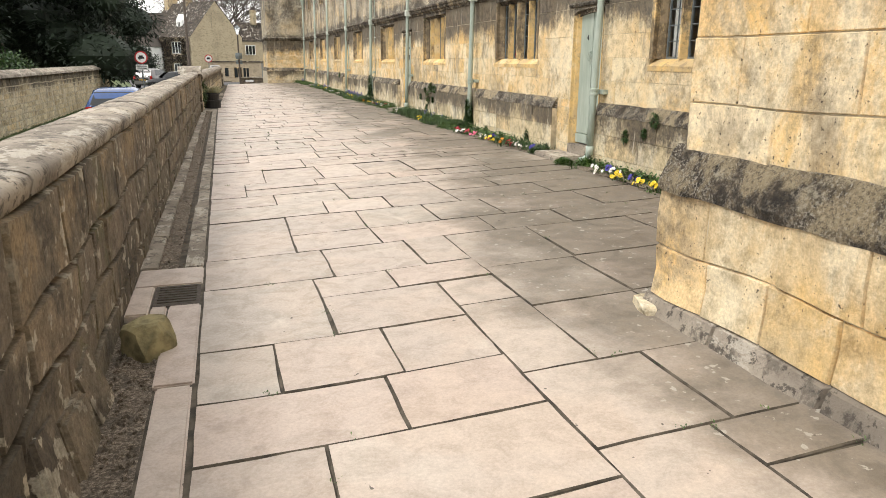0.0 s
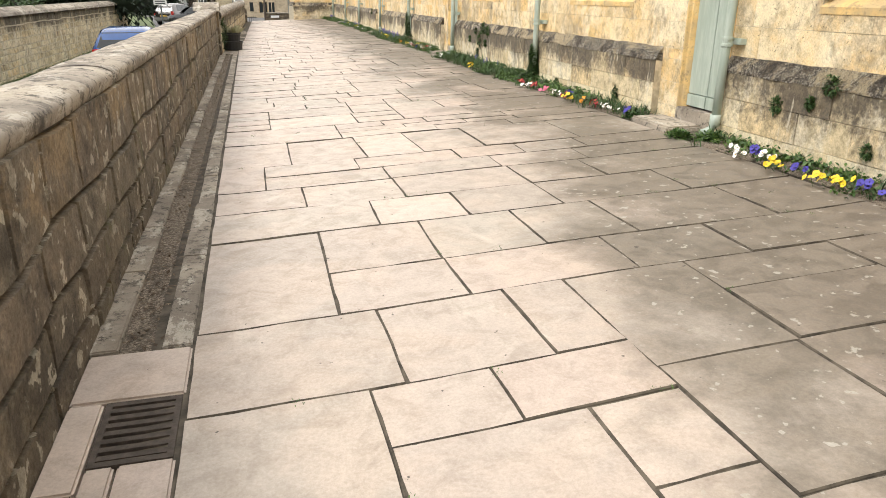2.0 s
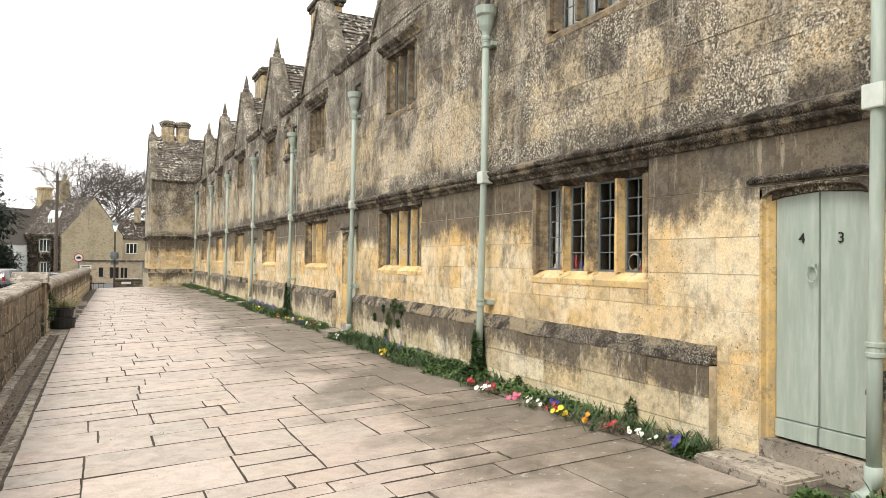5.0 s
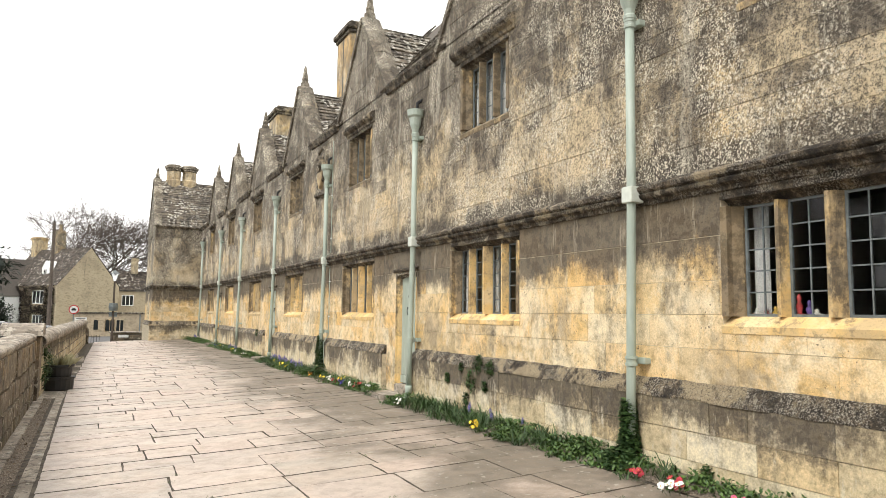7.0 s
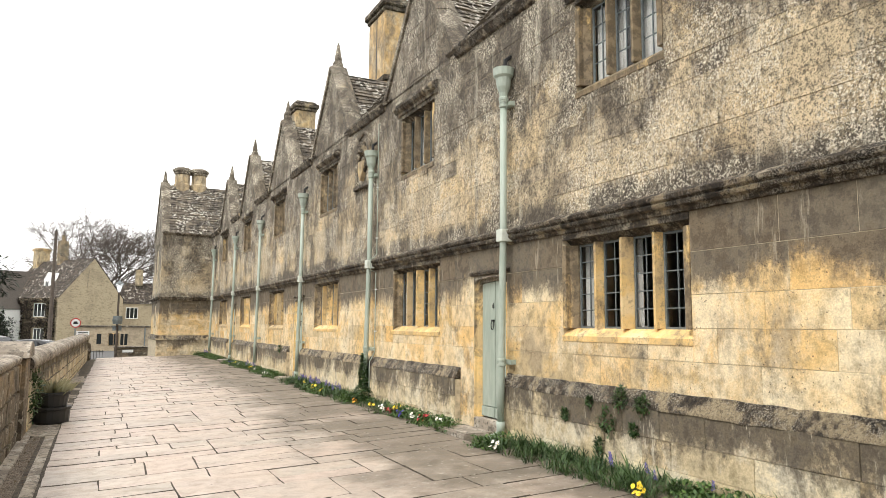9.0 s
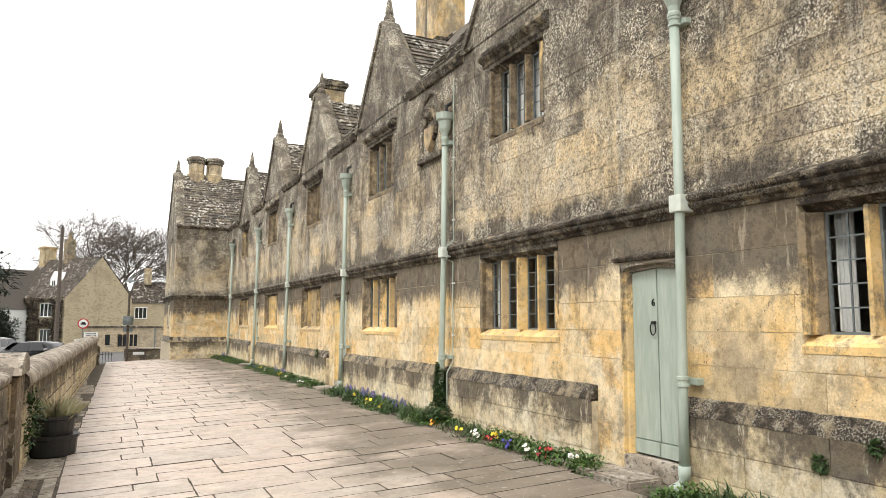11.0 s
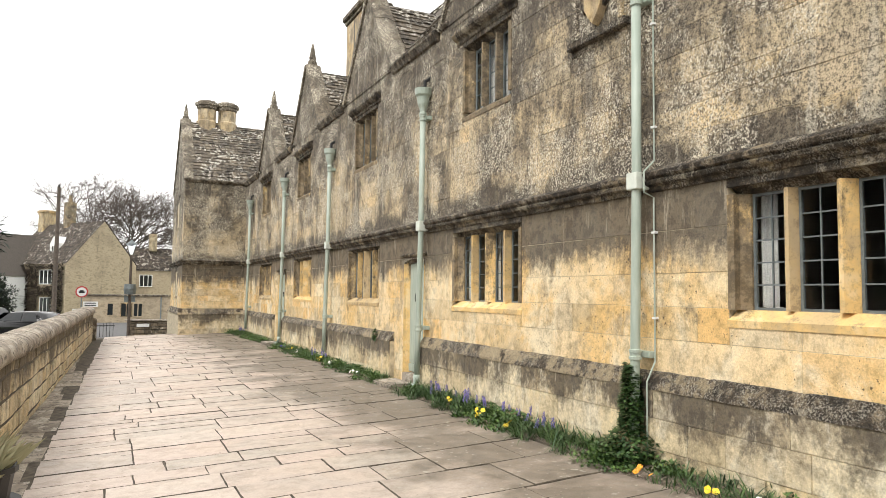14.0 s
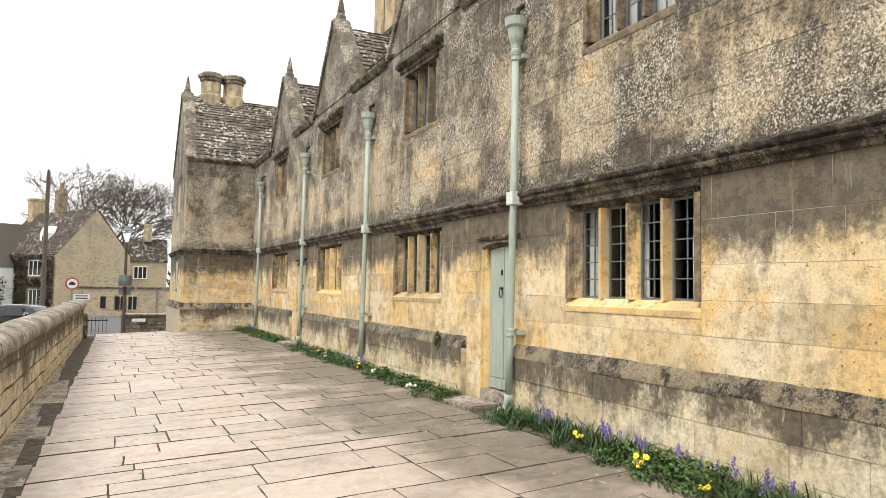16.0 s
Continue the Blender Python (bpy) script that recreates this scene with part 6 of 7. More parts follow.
# ---- planter by the pier ----
t = thing("plant_pot", pose(-0.32, 24.5, -0.02), "round black plastic tub of pale grassy plants", "plant pot")
part("lower_tub", Acc().lathe(0, 0, [(0.24, 0.0), (0.27, 0.02), (0.28, 0.22), (0.30, 0.23), (0.30, 0.27), (0.26, 0.27)], 18), POTBLACK, t, "", False)
part("upper_tub", Acc().lathe(0, 0, [(0.22, 0.25), (0.25, 0.46), (0.275, 0.47), (0.275, 0.51), (0.25, 0.51), (0.24, 0.46)], 18), POTBLACK, t)
part("compost", Acc().lathe(0, 0, [(0.245, 0.44), (0.12, 0.47), (0.001, 0.48)], 14), SOIL, t)
gr0 = Acc()
for _ in range(300):
    q, rr = rfl.uniform(0, 6.3), abs(rfl.gauss(0, 0.1))
    gr0.leaf((rr * math.cos(q), rr * math.sin(q), 0.46), (math.cos(q) * 0.7, math.sin(q) * 0.7, rfl.uniform(0.3, 1.4)), (0, 0, 1), rfl.uniform(0.15, 0.34), 0.012)
part("grass_tuft", gr0, STRAW, t, "pale straw-green grass")
mound("wall_shrub", -0.55, 23.75, 0.55, 0.2, 0.35, 0.45, 700, 0.05, LEAF_DARK, "dark green creeper in the gap of the parapet", 140)

# ---- across the street: stone wall, verge, yews ----
w = Acc().box(-6.5, -6.14, -40, 44.5, -1.0, 0.98)
street_wall = tagged(w.obj("wall_street", MORTAR), "tall coursed golden stone garden wall across the street", "garden wall", "", "structure")
rough_stone(street_wall, list(courses(rng, 2, 44.5, -0.75, 0.98, (0.13, 0.22), (0.25, 0.6))), lambda u, v, h: (-6.15 + h, u, v), PLINTH, "wall_stone", lambda u: 20 < u < 30, (0.015, 0.03))
cp = Acc()
y = -5.0
while y < 44.5:
    e = min(44.5, y + rng.uniform(0.6, 1.0))
    cp.prism([(-6.62, 0.98), (-6.02, 0.98), (-6.05, 1.06), (-6.32, 1.2), (-6.58, 1.06)], lambda u, v, k: (u, k, v), y, e - 0.012)
    y = e
part("coping", cp, COPING, street_wall)
tagged(Acc().box(-6.13, -5.2, -40, 46, -1.0, -0.68, 0.02).obj("verge", TURF), "mown grass verge below the garden wall", "verge", "", "structure")
gb = Acc()
for _ in range(9000):
    gb.leaf((rfl.uniform(-6.1, -5.2), rfl.uniform(8, 45), -0.685), (rfl.gauss(0, 0.5), rfl.gauss(0, 0.5), 1), (1, 0, 0), rfl.uniform(0.05, 0.11), 0.02)
tagged(gb.obj("verge_grass", GRASS), "short green grass blades on the verge", "grass", "", "stuff")
ks = Acc()
y = -20.0
while y < 46:
    ks.box(-5.2, -5.06, y, y + 0.89, -1.0, -0.66, 0.015)
    y += 0.9
tagged(ks.obj("kerb", COPING), "pale stone kerb along the verge", "kerb", "", "structure")


def tree_limbs(acc, r, p, d, length, radius, depth, twig, spread=0.55):
    """Recursive tapered limbs."""
    pts, rad = [p], [radius]
    n = 3
    for i in range(n):
        d = (d + Vector((r.gauss(0, 0.13), r.gauss(0, 0.13), r.gauss(0, 0.08)))).normalized()
        p = p + d * length / n
        pts.append(p)
        rad.append(radius * (1 - 0.35 * (i + 1) / n))
    (twig if depth <= 3 else acc).tube(pts, rad, 5 if depth > 3 else 3)
    if depth == 0:
        return
    for _ in range(3):
        e = (d + Vector((r.gauss(0, spread), r.gauss(0, spread), r.gauss(0.05, spread * 0.7)))).normalized()
        tree_limbs(acc, r, pts[r.choice((2, 3, 3))], e, length * r.uniform(0.62, 0.85), radius * 0.66, depth - 1, twig, spread)


def bare_tree(x, y, z, h, seed):
    t = thing("bare_tree", pose(x, y, z), "large leafless tree with a wide fine-twigged crown", "tree")
    r = random.Random(seed)
    limbs, twigs = Acc(), Acc()
    limbs.tube([(0, 0, -0.3), (0, 0, h * 0.14), (0.1, 0, h * 0.27)], [0.5, 0.4, 0.36], 8)
    for k in range(8):
        q = k * 0.79 + r.uniform(-0.3, 0.3)
        d = Vector((math.cos(q) * 0.85, math.sin(q) * 0.85, r.uniform(0.55, 1.2))).normalized()
        tree_limbs(limbs, r, Vector((0.1, 0, h * 0.25)), d, h * 0.21, 0.17, 7, twigs)
    part("trunk", limbs, BARK, t)
    part("twig_crown", twigs, BARK, t)["kind"] = "stuff"


bare_tree(0.0, 118, -1.0, 20.0, 7)


def yew(x, y, z, h, w, seed, n=22000):
    t = thing("yew_tree", pose(x, y, z), "dark dense evergreen yew tree", "tree", "yew trees")
    r = random.Random(seed)
    part("trunk", Acc().tube([(0, 0, -0.2), (0.1, 0, h * 0.3), (0, 0.1, h * 0.75)], [0.45, 0.35, 0.12], 8), BARK, t)
    a = Acc()
    lobes = [(r.gauss(0, w * 0.33), r.gauss(0, w * 0.33), h * r.uniform(0.22, 0.85)) for _ in range(26)]
    for _ in range(n):
        cx, cy, cz = r.choice(lobes)
        d = Vector((r.gauss(0, 1), r.gauss(0, 1), r.gauss(0, 1))).normalized()
        k = w * 0.33 * (1.15 - 0.6 * cz / h) * r.uniform(0.6, 1.08)
        a.leaf((cx + d.x * k, cy + d.y * k, cz + d.z * k * 0.75), (d.x + r.gauss(0, 0.5), d.y + r.gauss(0, 0.5), d.z * 0.6 - 0.25 + r.gauss(0, 0.4)), (0, 0, 1), r.uniform(0.25, 0.5), r.uniform(0.09, 0.18))
    part("crown", a, YEW, t)
    core0 = Acc()
    for cx, cy, cz in lobes:
        k = w * 0.33 * (1.15 - 0.6 * cz / h) * 0.72
        ring = [(k * math.cos(q) * (1 + 0.25 * noise.noise((cx + q, cy, cz))), cz + 0.75 * k * math.sin(q)) for q in [(-0.5 + i / 6) * math.pi for i in range(7)]]
        core0.lathe(cx, cy, [(max(0.02, rr), zz) for rr, zz in ring], 9)
    part("inner_bough", core0, YEW, t)


yew(-9.6, 52, -1, 10, 6.6, 1)
yew(-11.5, 44, -1, 10.5, 7.0, 2)
yew(-15.5, 35, -1, 11, 7.5, 3)
yew(-12.5, 24, -1, 9.0, 6.5, 4, 9000)
yew(-14, 12, -1, 9.0, 7, 5, 8000)
yew(-14, 2, -1, 8.5, 7, 6, 7000)
mound("hedge_shrub", -6.9, 28.0, 1.2, 0.9, 2.2, 0.7, 1500, 0.12, LEAF_DARK, "rounded green shrub above the garden wall", 150)


mound("hedge", -9.4, 87, 0.8, 3.4, 2.0, 2.9, 15000, 0.3, YEW, "dark clipped hedge beside the far houses", 160)


# ---- vehicles ----
def car(x, y, z, turn, paint, label, length=3.9, width=1.68, height=1.45):
    t = thing("car", pose(x, y, z, 0, 0, turn), label, "car", "parked cars")
    L, W, Hh = length / 2, width / 2, height
    # sections along the length: y, half width, sill, belt, roof, roof half width
    sec = [(-L, 0.80, 0.42, 0.72, 0.74, 0.70), (-L + 0.08, 0.95, 0.30, 0.86, 0.90, 0.78), (-L + 0.35, 1.0, 0.22, 0.93, 1.30, 0.74), (-L + 0.75, 1.0, 0.20, 0.94, 1.43, 0.72), (-L + 1.5, 1.0, 0.20, 0.93, 1.45, 0.72), (-L + 2.2, 1.0, 0.20, 0.91, 1.40, 0.71),
           (-L + 2.85, 1.0, 0.20, 0.89, 0.98, 0.74), (L - 0.35, 0.96, 0.22, 0.78, 0.80, 0.72), (L - 0.05, 0.85, 0.30, 0.62, 0.64, 0.62), (L, 0.75, 0.40, 0.55, 0.56, 0.55)]
    body, v = Acc(), []
    for yy, hw, zs, zb, zr, rw in sec:
        k = height / 1.45
        ring = [(-W * hw * 0.9, zs), (-W * hw, zs + 0.15), (-W * hw, zb - 0.08), (-W * hw * 0.96, zb), (-W * rw, zr - 0.05), (-W * rw * 0.8, zr), (W * rw * 0.8, zr), (W * rw, zr - 0.05), (W * hw * 0.96, zb), (W * hw, zb - 0.08), (W * hw, zs + 0.15), (W * hw * 0.9, zs)]
        v += [(a, yy, b * k) for a, b in ring]
    n = 12
    m = len(sec)
    body.add(v, [(i * n + j, i * n + (j + 1) % n, (i + 1) * n + (j + 1) % n, (i + 1) * n + j) for i in range(m - 1) for j in range(n)] + [tuple(range(n)), tuple(range((m - 1) * n, m * n))])
    part("body", body, paint, t, "", True)
    k = height / 1.45
    o = 0.008

    def quad(nm, p, mat):
        part(nm, Acc().add(p, [(0, 1, 2, 3)]), mat, t)
    rw, bw = W * 0.72, W * 0.93
    quad("rear_window", [(-bw * 0.84, -L + 0.10 - o, 0.95 * k), (bw * 0.84, -L + 0.10 - o, 0.95 * k), (rw * 0.86, -L + 0.42 - 0.03, 1.33 * k), (-rw * 0.86, -L + 0.42 - 0.03, 1.33 * k)], CARGLASS)
    quad("windscreen", [(-bw * 0.86, L - 1.10, 0.95 * k), (bw * 0.86, L - 1.10, 0.95 * k), (rw * 0.9, L - 1.62, 1.37 * k), (-rw * 0.9, L - 1.62, 1.37 * k)], CARGLASS)
    for s in (-1, 1):
        for a, b, c, d in ((-L + 0.62, -L + 1.42, -L + 0.85, -L + 1.42), (-L + 1.5, -L + 2.62, -L + 1.5, -L + 2.2)):
            quad("side_window", [(s * (W * 0.955 + o), a, 0.96 * k), (s * (W * 0.955 + o), b, 0.96 * k), (s * (W * 0.735 + o * 2), d, 1.36 * k), (s * (W * 0.735 + o * 2), c, 1.36 * k)], CARGLASS)
        part("tail_light", Acc().box(s * W * 0.80 - 0.09, s * W * 0.80 + 0.09, -L - 0.005, -L + 0.14, 0.66 * k, 0.92 * k, 0.02), TAIL, t, "red tail light")
        part("headlight", Acc().box(s * W * 0.66 - 0.14, s * W * 0.66 + 0.14, L - 0.2, L - 0.02, 0.58 * k, 0.70 * k, 0.02), WHITE, t)
        for yy in (-L + 0.72, L - 0.75):
            ring = [(0.15, -0.09), (0.28, -0.095), (0.305, -0.07), (0.305, 0.07), (0.28, 0.095), (0.15, 0.09)]
            q = 18
            vs = [(s * (W - 0.10) + h, yy + rr * math.cos(2 * math.pi * i / q), 0.305 + rr * math.sin(2 * math.pi * i / q)) for rr, h in ring for i in range(q)]
            wh = part("wheel", Acc().add(vs, [(c * q + i, c * q + (i + 1) % q, ((c + 1) % 6) * q + (i + 1) % q, ((c + 1) % 6) * q + i) for c in range(6) for i in range(q)]), RUBBER, t)
            vs = [(s * (W - 0.10) + hh, yy + rr * math.cos(2 * math.pi * i / q), 0.305 + rr * math.sin(2 * math.pi * i / q)) for rr, hh in ((0.19, s * 0.085), (0.19, -s * 0.05), (0.03, s * 0.06)) for i in range(q)]
            part("rim", Acc().add(vs, [(c * q + i, c * q + (i + 1) % q, ((c + 1) % 3) * q + (i + 1) % q, ((c + 1) % 3) * q + i) for c in range(3) for i in range(q)]), ALLOY, wh)
    part("rear_bumper", Acc().box(-W * 0.93, W * 0.93, -L - 0.05, -L + 0.2, 0.32 * k, 0.56 * k, 0.04), paint, t)
    part("number_plate", Acc().box(-0.26, 0.26, -L - 0.06, -L - 0.045, 0.58 * k, 0.69 * k), ORN[3], t, "plain yellow rear number plate")
    return t


def car_paint(name, c):
    s = Shade(name, 0.25)
    s.b.inputs["Metallic"].default_value = 0.3
    s.b.inputs["Coat Weight"].default_value = 0.6
    return s.done(s.mix(s.step(s.noise(3, 3), 0.4, 0.6), c, tuple(v * 0.9 for v in c)))


TAIL = plain("red_lamp_plastic", (0.45, 0.02, 0.015), 0.2)
ALLOY = plain("alloy", (0.5, 0.5, 0.5), 0.35, 0.9)
car(-3.15, 25.0, -0.765, 0, car_paint("blue_car_paint", (0.02, 0.07, 0.22)), "dark blue parked hatchback seen from behind")
car(-5.3, 63, -0.765, -22, car_paint("grey_car_paint", (0.16, 0.15, 0.145)), "grey parked hatchback on the street", 4.0, 1.72, 1.55)
car(-3.6, 60, -0.765, 60, car_paint("black_car_paint", (0.012, 0.012, 0.014)), "low black parked car on the street", 4.2, 1.75, 1.38)


# ---- street furniture ----
def round_sign(x, y, top, r, turn, plates):
    t = thing("traffic_sign", pose(x, y, -1.0, 0, 0, turn), "round red-ringed traffic sign on a grey pole", "traffic sign", "traffic signs")
    h = top + 1.0
    part("pole", Acc().tube([(0, 0.05, -0.1), (0, 0.05, h + r)], [0.035, 0.035], 8), IRON, t)
    n = 24

    def disc(rr, y0, y1):
        a = Acc()
        vs = [(rr * math.cos(2 * math.pi * i / n), yy, h + rr * math.sin(2 * math.pi * i / n)) for yy in (y0, y1) for i in range(n)]
        return a.add(vs, [tuple(range(n)), tuple(reversed(range(n, 2 * n)))] + [(i, (i + 1) % n, n + (i + 1) % n, n + i) for i in range(n)])
    part("ring", disc(r, 0.0, 0.012), RED_SIGN, t, "red sign ring")
    part("face", disc(r * 0.8, -0.006, 0.004), WHITE, t)
    part("symbol", Acc().box(-r * 0.48, r * 0.48, -0.012, -0.004, h - r * 0.22, h + r * 0.08, 0.003).box(-r * 0.3, r * 0.3, -0.012, -0.004, h + r * 0.06, h + r * 0.3, 0.003), BLACK, t, "plain black vehicle shape")
    for dx, dz, w0, h0 in plates:
        p = part("plate", Acc().box(dx - w0 / 2, dx + w0 / 2, 0.0, 0.012, h + dz - h0 / 2, h + dz + h0 / 2, 0.004), WHITE, t)
        for k in (-0.2, 0.2):
            part("bar", Acc().box(dx - w0 * 0.38, dx + w0 * 0.38, -0.006, 0.002, h + dz + k * h0 - h0 * 0.08, h + dz + k * h0 + h0 * 0.08), BLACK, p)


RED_SIGN = plain("red_sign_paint", (0.5, 0.02, 0.025), 0.4, 0, 0.05)
round_sign(-4.0, 41, 1.62, 0.33, -6, ((0, -0.5, 0.62, 0.26),))
round_sign(-0.95, 62, 1.6, 0.31, 2, ((0.45, -0.68, 0.75, 0.3), (0.0, -1.08, 0.85, 0.3)))
t = thing("street_lamp", pose(1.16, 48.4, -1.0), "tall lamp post with a lantern head and sign backs", "street lamp")
part("column", Acc().tube([(0, 0, -0.1), (0, 0, 0.8), (0, 0, 4.1)], [0.085, 0.06, 0.045], 10), POLEWOOD, t)
part("lantern", Acc().lathe(0, 0, [(0.06, 4.1), (0.17, 4.42), (0.2, 4.44), (0.2, 4.48)], 8), GLASS, t, "glass lantern")
part("lantern_cap", Acc().lathe(0, 0, [(0.22, 4.48), (0.2, 4.52), (0.08, 4.6), (0.02, 4.68)], 8), IRON, t)
part("sign_back", Acc().lathe(0, 0, [(0.001, 2.55), (0.2, 2.56), (0.23, 2.75), (0.2, 2.95), (0.001, 2.96)], 12), IRON, t)
part("plate_back", Acc().box(-0.2, 0.2, 0.03, 0.06, 2.25, 2.5, 0.004), IRON, t)
t = thing("utility_pole", pose(-2.9, 72, -1.0), "tall dark wooden utility pole", "utility pole")
part("pole", Acc().tube([(0, 0, -0.2), (0, 0, 9.6)], [0.16, 0.11], 10), POLEWOOD, t)
part("cross_arm", Acc().box(-0.3, 0.3, -0.05, 0.05, 8.9, 9.0, 0.01), POLEWOOD, t)
part("insulator", Acc().lathe(0.0, 0, [(0.06, 9.6), (0.07, 9.7), (0.03, 9.8)], 8), BLACK, t)


# ---- houses beyond ----
def sash(parent, place, u0, u1, v0, v1, cols, paint=None):
    """A white casement on a wall given by place(u, v, depth)."""
    wn0 = Acc()
    e = 0.07
    for a, b, c, d in ((u0, u1, v0, v0 + e), (u0, u1, v1 - e, v1), (u0, u0 + e, v0 + e, v1 - e), (u1 - e, u1, v0 + e, v1 - e)):
        wn0.prism([(a, c), (b, c), (b, d), (a, d)], place, -0.02, 0.05)
    for k in range(1, cols):
        m = u0 + (u1 - u0) * k / cols
        wn0.prism([(m - 0.035, v0 + e), (m + 0.035, v0 + e), (m + 0.035, v1 - e), (m - 0.035, v1 - e)], place, -0.02, 0.045)
    w0 = part("window", wn0, paint or WHITE, parent, "" if paint else "white painted window frame")
    part("pane", Acc().prism([(u0 + e, v0 + e), (u1 - e, v0 + e), (u1 - e, v1 - e), (u0 + e, v1 - e)], place, -0.02, 0.012), CARGLASS, w0)


def stone_house(x, y, turn, width, length, eave, top, wall_mat, roof_mat, label, base=-1.0):
    t = thing("house", pose(x, y, base, 0, 0, turn), label, "house", "houses beyond")
    e, p = eave - base, top - base
    wl0 = Acc()
    wl0.add([(0, 0, -0.5), (width, 0, -0.5), (width, 0, e), (width / 2, 0, p), (0, 0, e), (0, length, -0.5), (width, length, -0.5), (width, length, e), (width / 2, length, p), (0, length, e)],
            [(0, 1, 2, 3, 4), (9, 8, 7, 6, 5), (0, 4, 9, 5), (1, 6, 7, 2)])
    part("wall", wl0, wall_mat, t)
    rf0 = Acc()
    n = math.hypot(width / 2, p - e)
    cx, cz = width / 2 / n, (p - e) / n
    for s in (1, -1):
        x0 = 0 if s == 1 else width
        rf0.add([(x0 - s * 0.15 * cx, -0.06, e - 0.15 * cz + 0.05), (x0 - s * 0.15 * cx, length + 0.1, e - 0.15 * cz + 0.05), (width / 2, length + 0.1, p + 0.06), (width / 2, -0.06, p + 0.06)], [(0, 1, 2, 3)])
        if roof_mat is DARK_SLATE:
            slates(rf0, rs, -0.06, length, 0, n, lambda u, q, h, s=s, x0=x0: (x0 + s * q * cx - s * h * cz, u, e + q * cz + h * cx + 0.06), 0.3)
    part("roof", rf0, roof_mat, t)
    return t


h1 = stone_house(-3.3, 92, 33, 7.2, 11, 4.2, 8.4, FARSTONE, DARK_SLATE, "golden stone gabled house with a slate roof and creeper")
side = lambda u, v, h: (-h, u, v)
sash(h1, side, 2.3, 4.4, 3.2, 4.6, 3)
sash(h1, side, 2.3, 4.2, 0.4, 2.0, 3)
creep = Acc()
for _ in range(6500):
    v, u = rfl.uniform(0, 5.1), rfl.uniform(0.3, 10)
    if (2.2 < u < 4.5 and (3.1 < v < 4.7 or 0.3 < v < 2.1)):
        continue
    creep.leaf((-0.05 - rfl.uniform(0, 0.1), u, v), (-0.6, rfl.gauss(0, 0.5), rfl.gauss(-0.3, 0.5)), (0, 0, 1), rfl.uniform(0.15, 0.35), 0.15)
part("creeper", creep, leaf_material("bare_creeper", (0.02, 0.015, 0.011), (0.06, 0.04, 0.028), 0.9), h1, "dark leafless creeper on the house wall")
dm = Acc().prism([(3.4, 5.6), (4.7, 5.6), (4.7, 7.2), (4.05, 7.9), (3.4, 7.2)], lambda u, v, k: (1.0 + k, u, v), 0.0, 1.6)
part("dormer", dm, WHITE, h1, "white dormer window")
sash(h1, lambda u, v, h: (1.0 - h, u, v), 3.7, 4.4, 6.0, 7.0, 2)
part("chimney", Acc().box(2.9, 4.3, 9.6, 10.6, 8.0, 11.0, 0.05).box(2.8, 4.4, 9.5, 10.7, 10.7, 10.9, 0.03), CHIMSTONE, h1, "golden stone chimney")
part("chimney", Acc().box(3.1, 4.0, 5.5, 6.3, 8.4, 11.6, 0.05).lathe(3.55, 5.9, [(0.22, 11.6), (0.18, 12.2), (0.2, 12.3)], 8), RUBBLE, h1, "dark chimney with a pot")
h2 = stone_house(6.4, 100, 90, 4, 4.2, 3.9, 6.3, FARSTONE, DARK_SLATE, "small stone house with a dark slate roof")
sash(h2, lambda u, v, h: (-h, u, v), 1.9, 3.2, 3.1, 4.4, 3)
part("chimney", Acc().box(1.2, 2.0, 1.5, 2.3, 7.0, 8.9, 0.04), CHIMSTONE, h2)
h3 = stone_house(-16.5, 100, -60, 7, 12, 3.0, 7.2, WHITE, THATCH, "white cottage with a dark thatched roof")
sash(h3, lambda u, v, h: (7 + h, u, v), 2.0, 3.2, 2.2, 3.4, 3)
lb = thing("outbuilding", pose(-1.3, 78, -1.0), "low flat-topped stone outbuilding with small windows", "outbuilding")
south0 = lambda u, v, h: (u, -h, v)
part("wall", Acc().box(0, 7.5, 0, 4, -0.5, 2.25), FARSTONE, lb)
part("coping", Acc().box(-0.08, 7.6, -0.1, 4.1, 2.25, 2.38, 0.02), CRUST, lb)
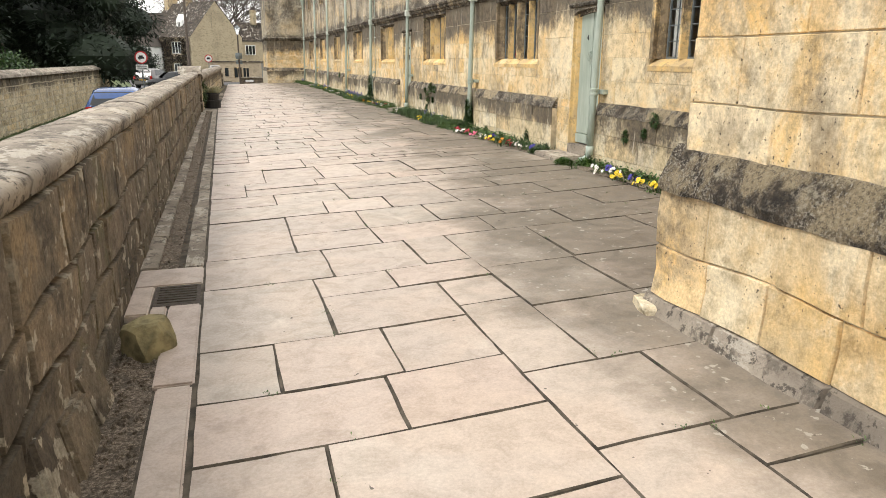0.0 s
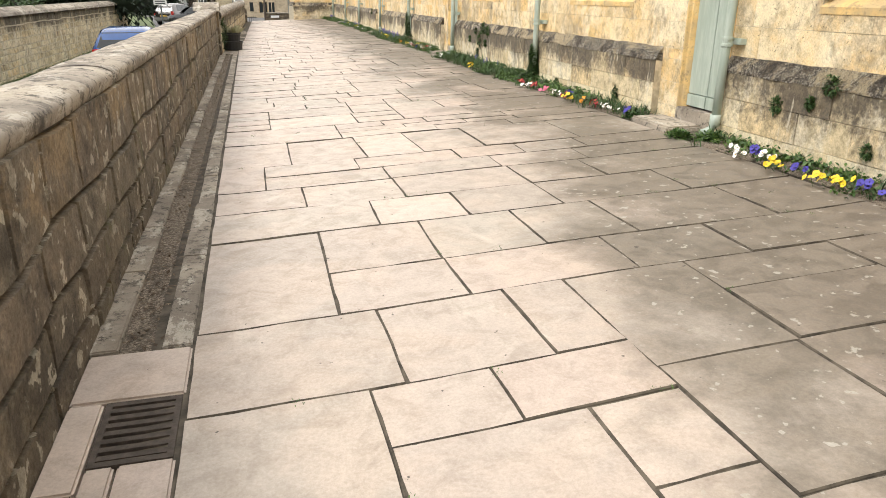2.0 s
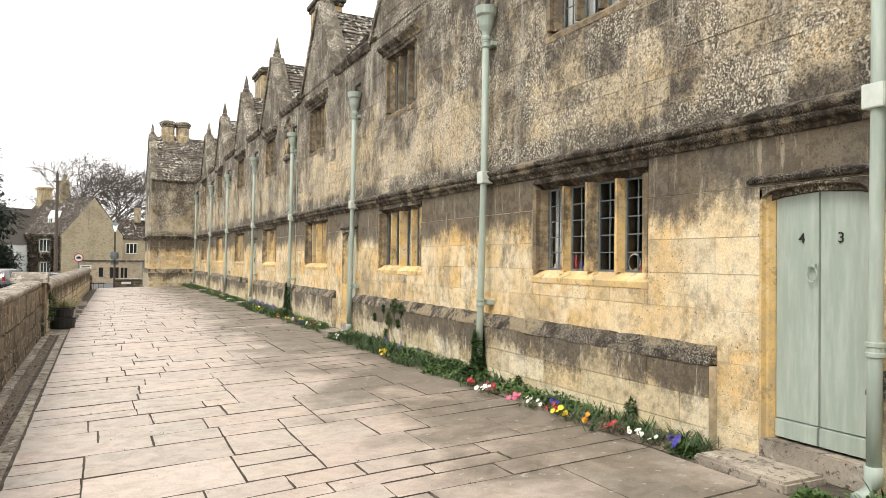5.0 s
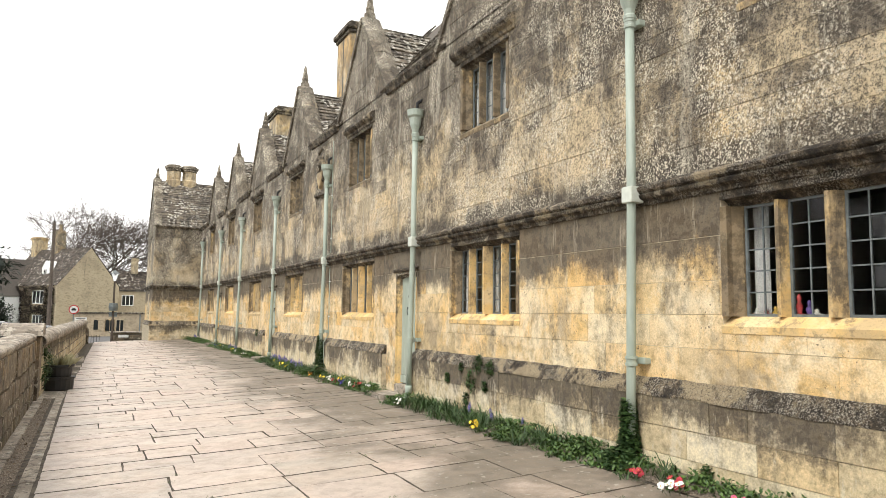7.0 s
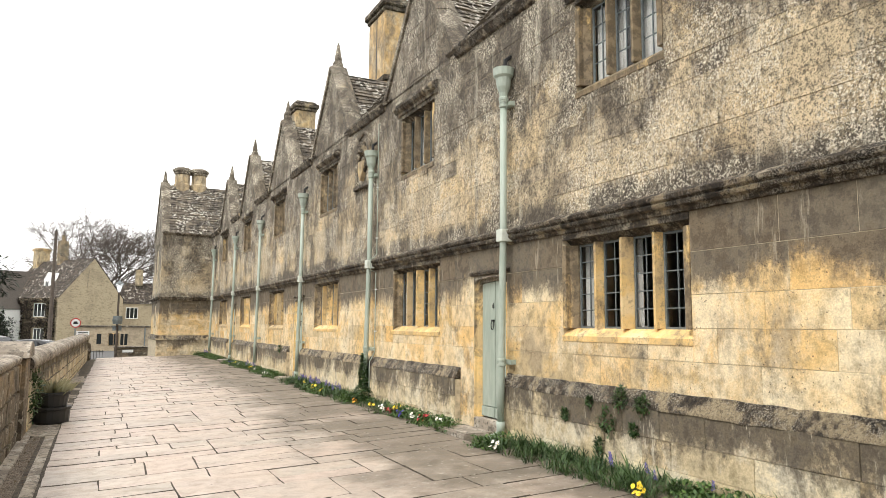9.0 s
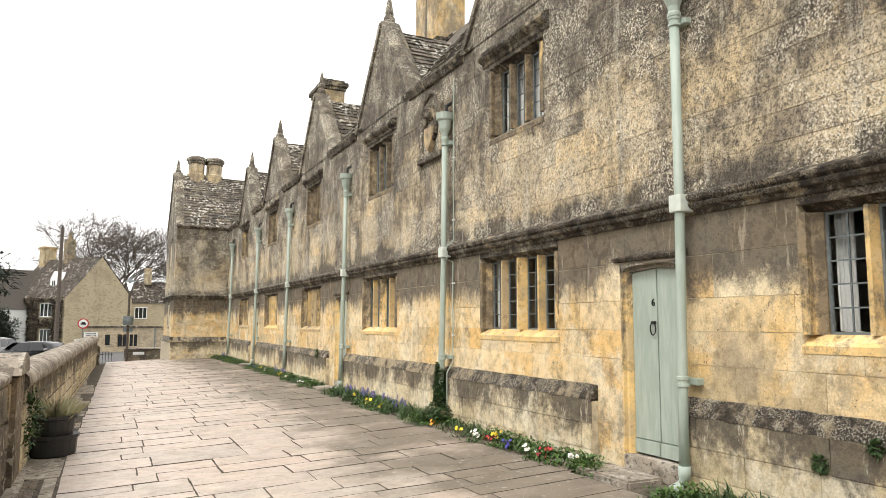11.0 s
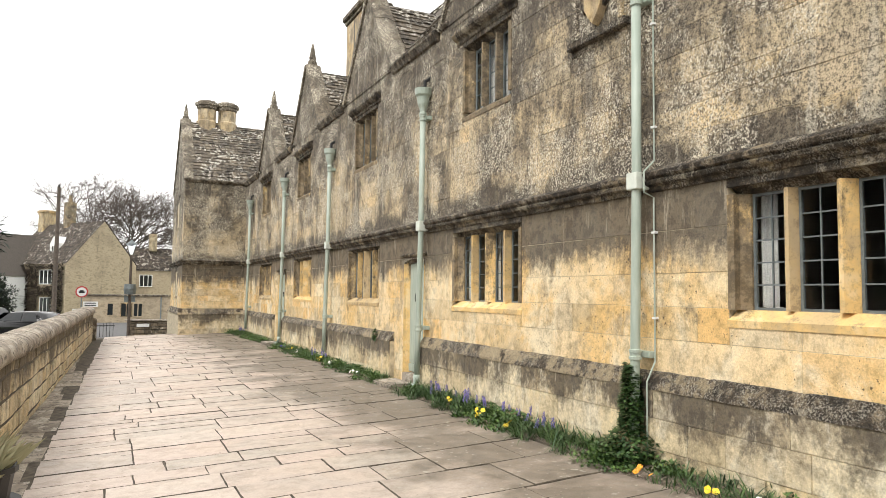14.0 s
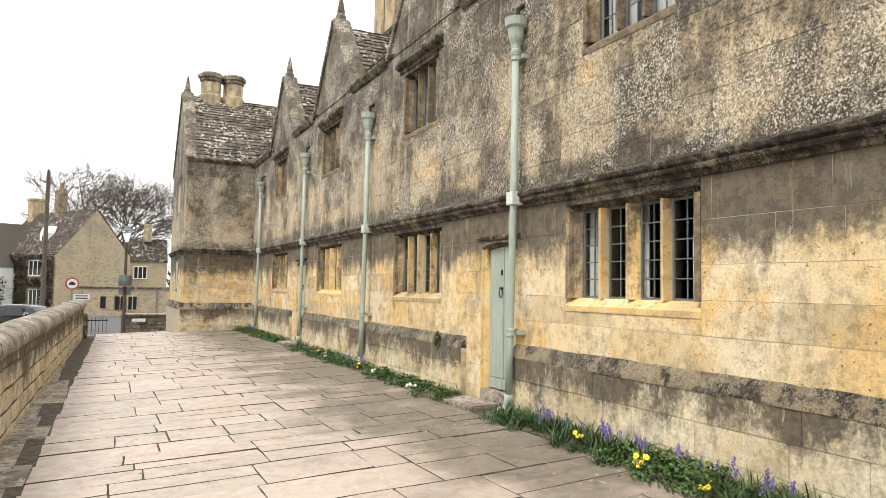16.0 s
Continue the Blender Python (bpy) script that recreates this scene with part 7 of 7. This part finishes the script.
sash(lb, south0, 1.55, 2.05, 0.75, 1.75, 1, FARSTONE)
sash(lb, south0, 2.5, 3.35, 0.65, 1.75, 2, WEATHERED)
sash(lb, south0, 3.4, 4.1, 0.65, 1.75, 2, FARSTONE)
part("downpipe", Acc().tube([(5.4, -0.06, 2.2), (5.4, -0.06, 0)], [0.05, 0.05], 6), IRON, lb)
yw = Acc().box(1.3, 12, 58, 58.4, -1.2, 0.14)
low_wall = tagged(yw.obj("wall_lower", MORTAR_DARK), "low dark rubble wall beyond the lower road", "garden wall", "", "structure")
rough_stone(low_wall, list(courses(rng, 1.3, 6, -1.0, 0.14, (0.12, 0.2), (0.25, 0.5))), lambda u, v, h: (u, 58.0 - h, v), RUBBLE, "wall_stone", lambda u: False, (0.02, 0.04))
part("coping", Acc().box(1.2, 12, 57.9, 58.5, 0.14, 0.22, 0.02), COPING, low_wall)
part("street_plate", Acc().box(1.75, 2.35, 57.9, 57.93, -0.16, 0.0, 0.005), WHITE, low_wall, "small white street name plate")
fence = thing("garden_gate", pose(-0.6, 60, -1.0), "low dark iron garden gate", "gate")
for k in range(9):
    part("bar", Acc().tube([(k * 0.16, 0, 0), (k * 0.16, 0, 0.95)], [0.012, 0.012], 5), BLACK, fence)
part("rail", Acc().box(-0.05, 1.35, -0.015, 0.015, 0.8, 0.84).box(-0.05, 1.35, -0.015, 0.015, 0.15, 0.19), BLACK, fence)

# wooded rise in the distance
wd = Acc()
for _ in range(5000):
    x = rfl.uniform(-90, 110)
    y = rfl.uniform(170, 230)
    z = rfl.uniform(-1, 6.5 + 2 * noise.noise((x * 0.05, 0, 0)))
    wd.leaf((x, y, z), (rfl.gauss(0, 1), rfl.gauss(0, 1), rfl.gauss(0, 1)), (0, 0, 1), rfl.uniform(1.0, 2.6), rfl.uniform(0.8, 1.6))
tagged(wd.obj("far_woods", leaf_material("distant_trees", (0.05, 0.055, 0.04), (0.10, 0.10, 0.075), 0.9)), "hazy grey-green wooded rise far away", "woods", "", "stuff")
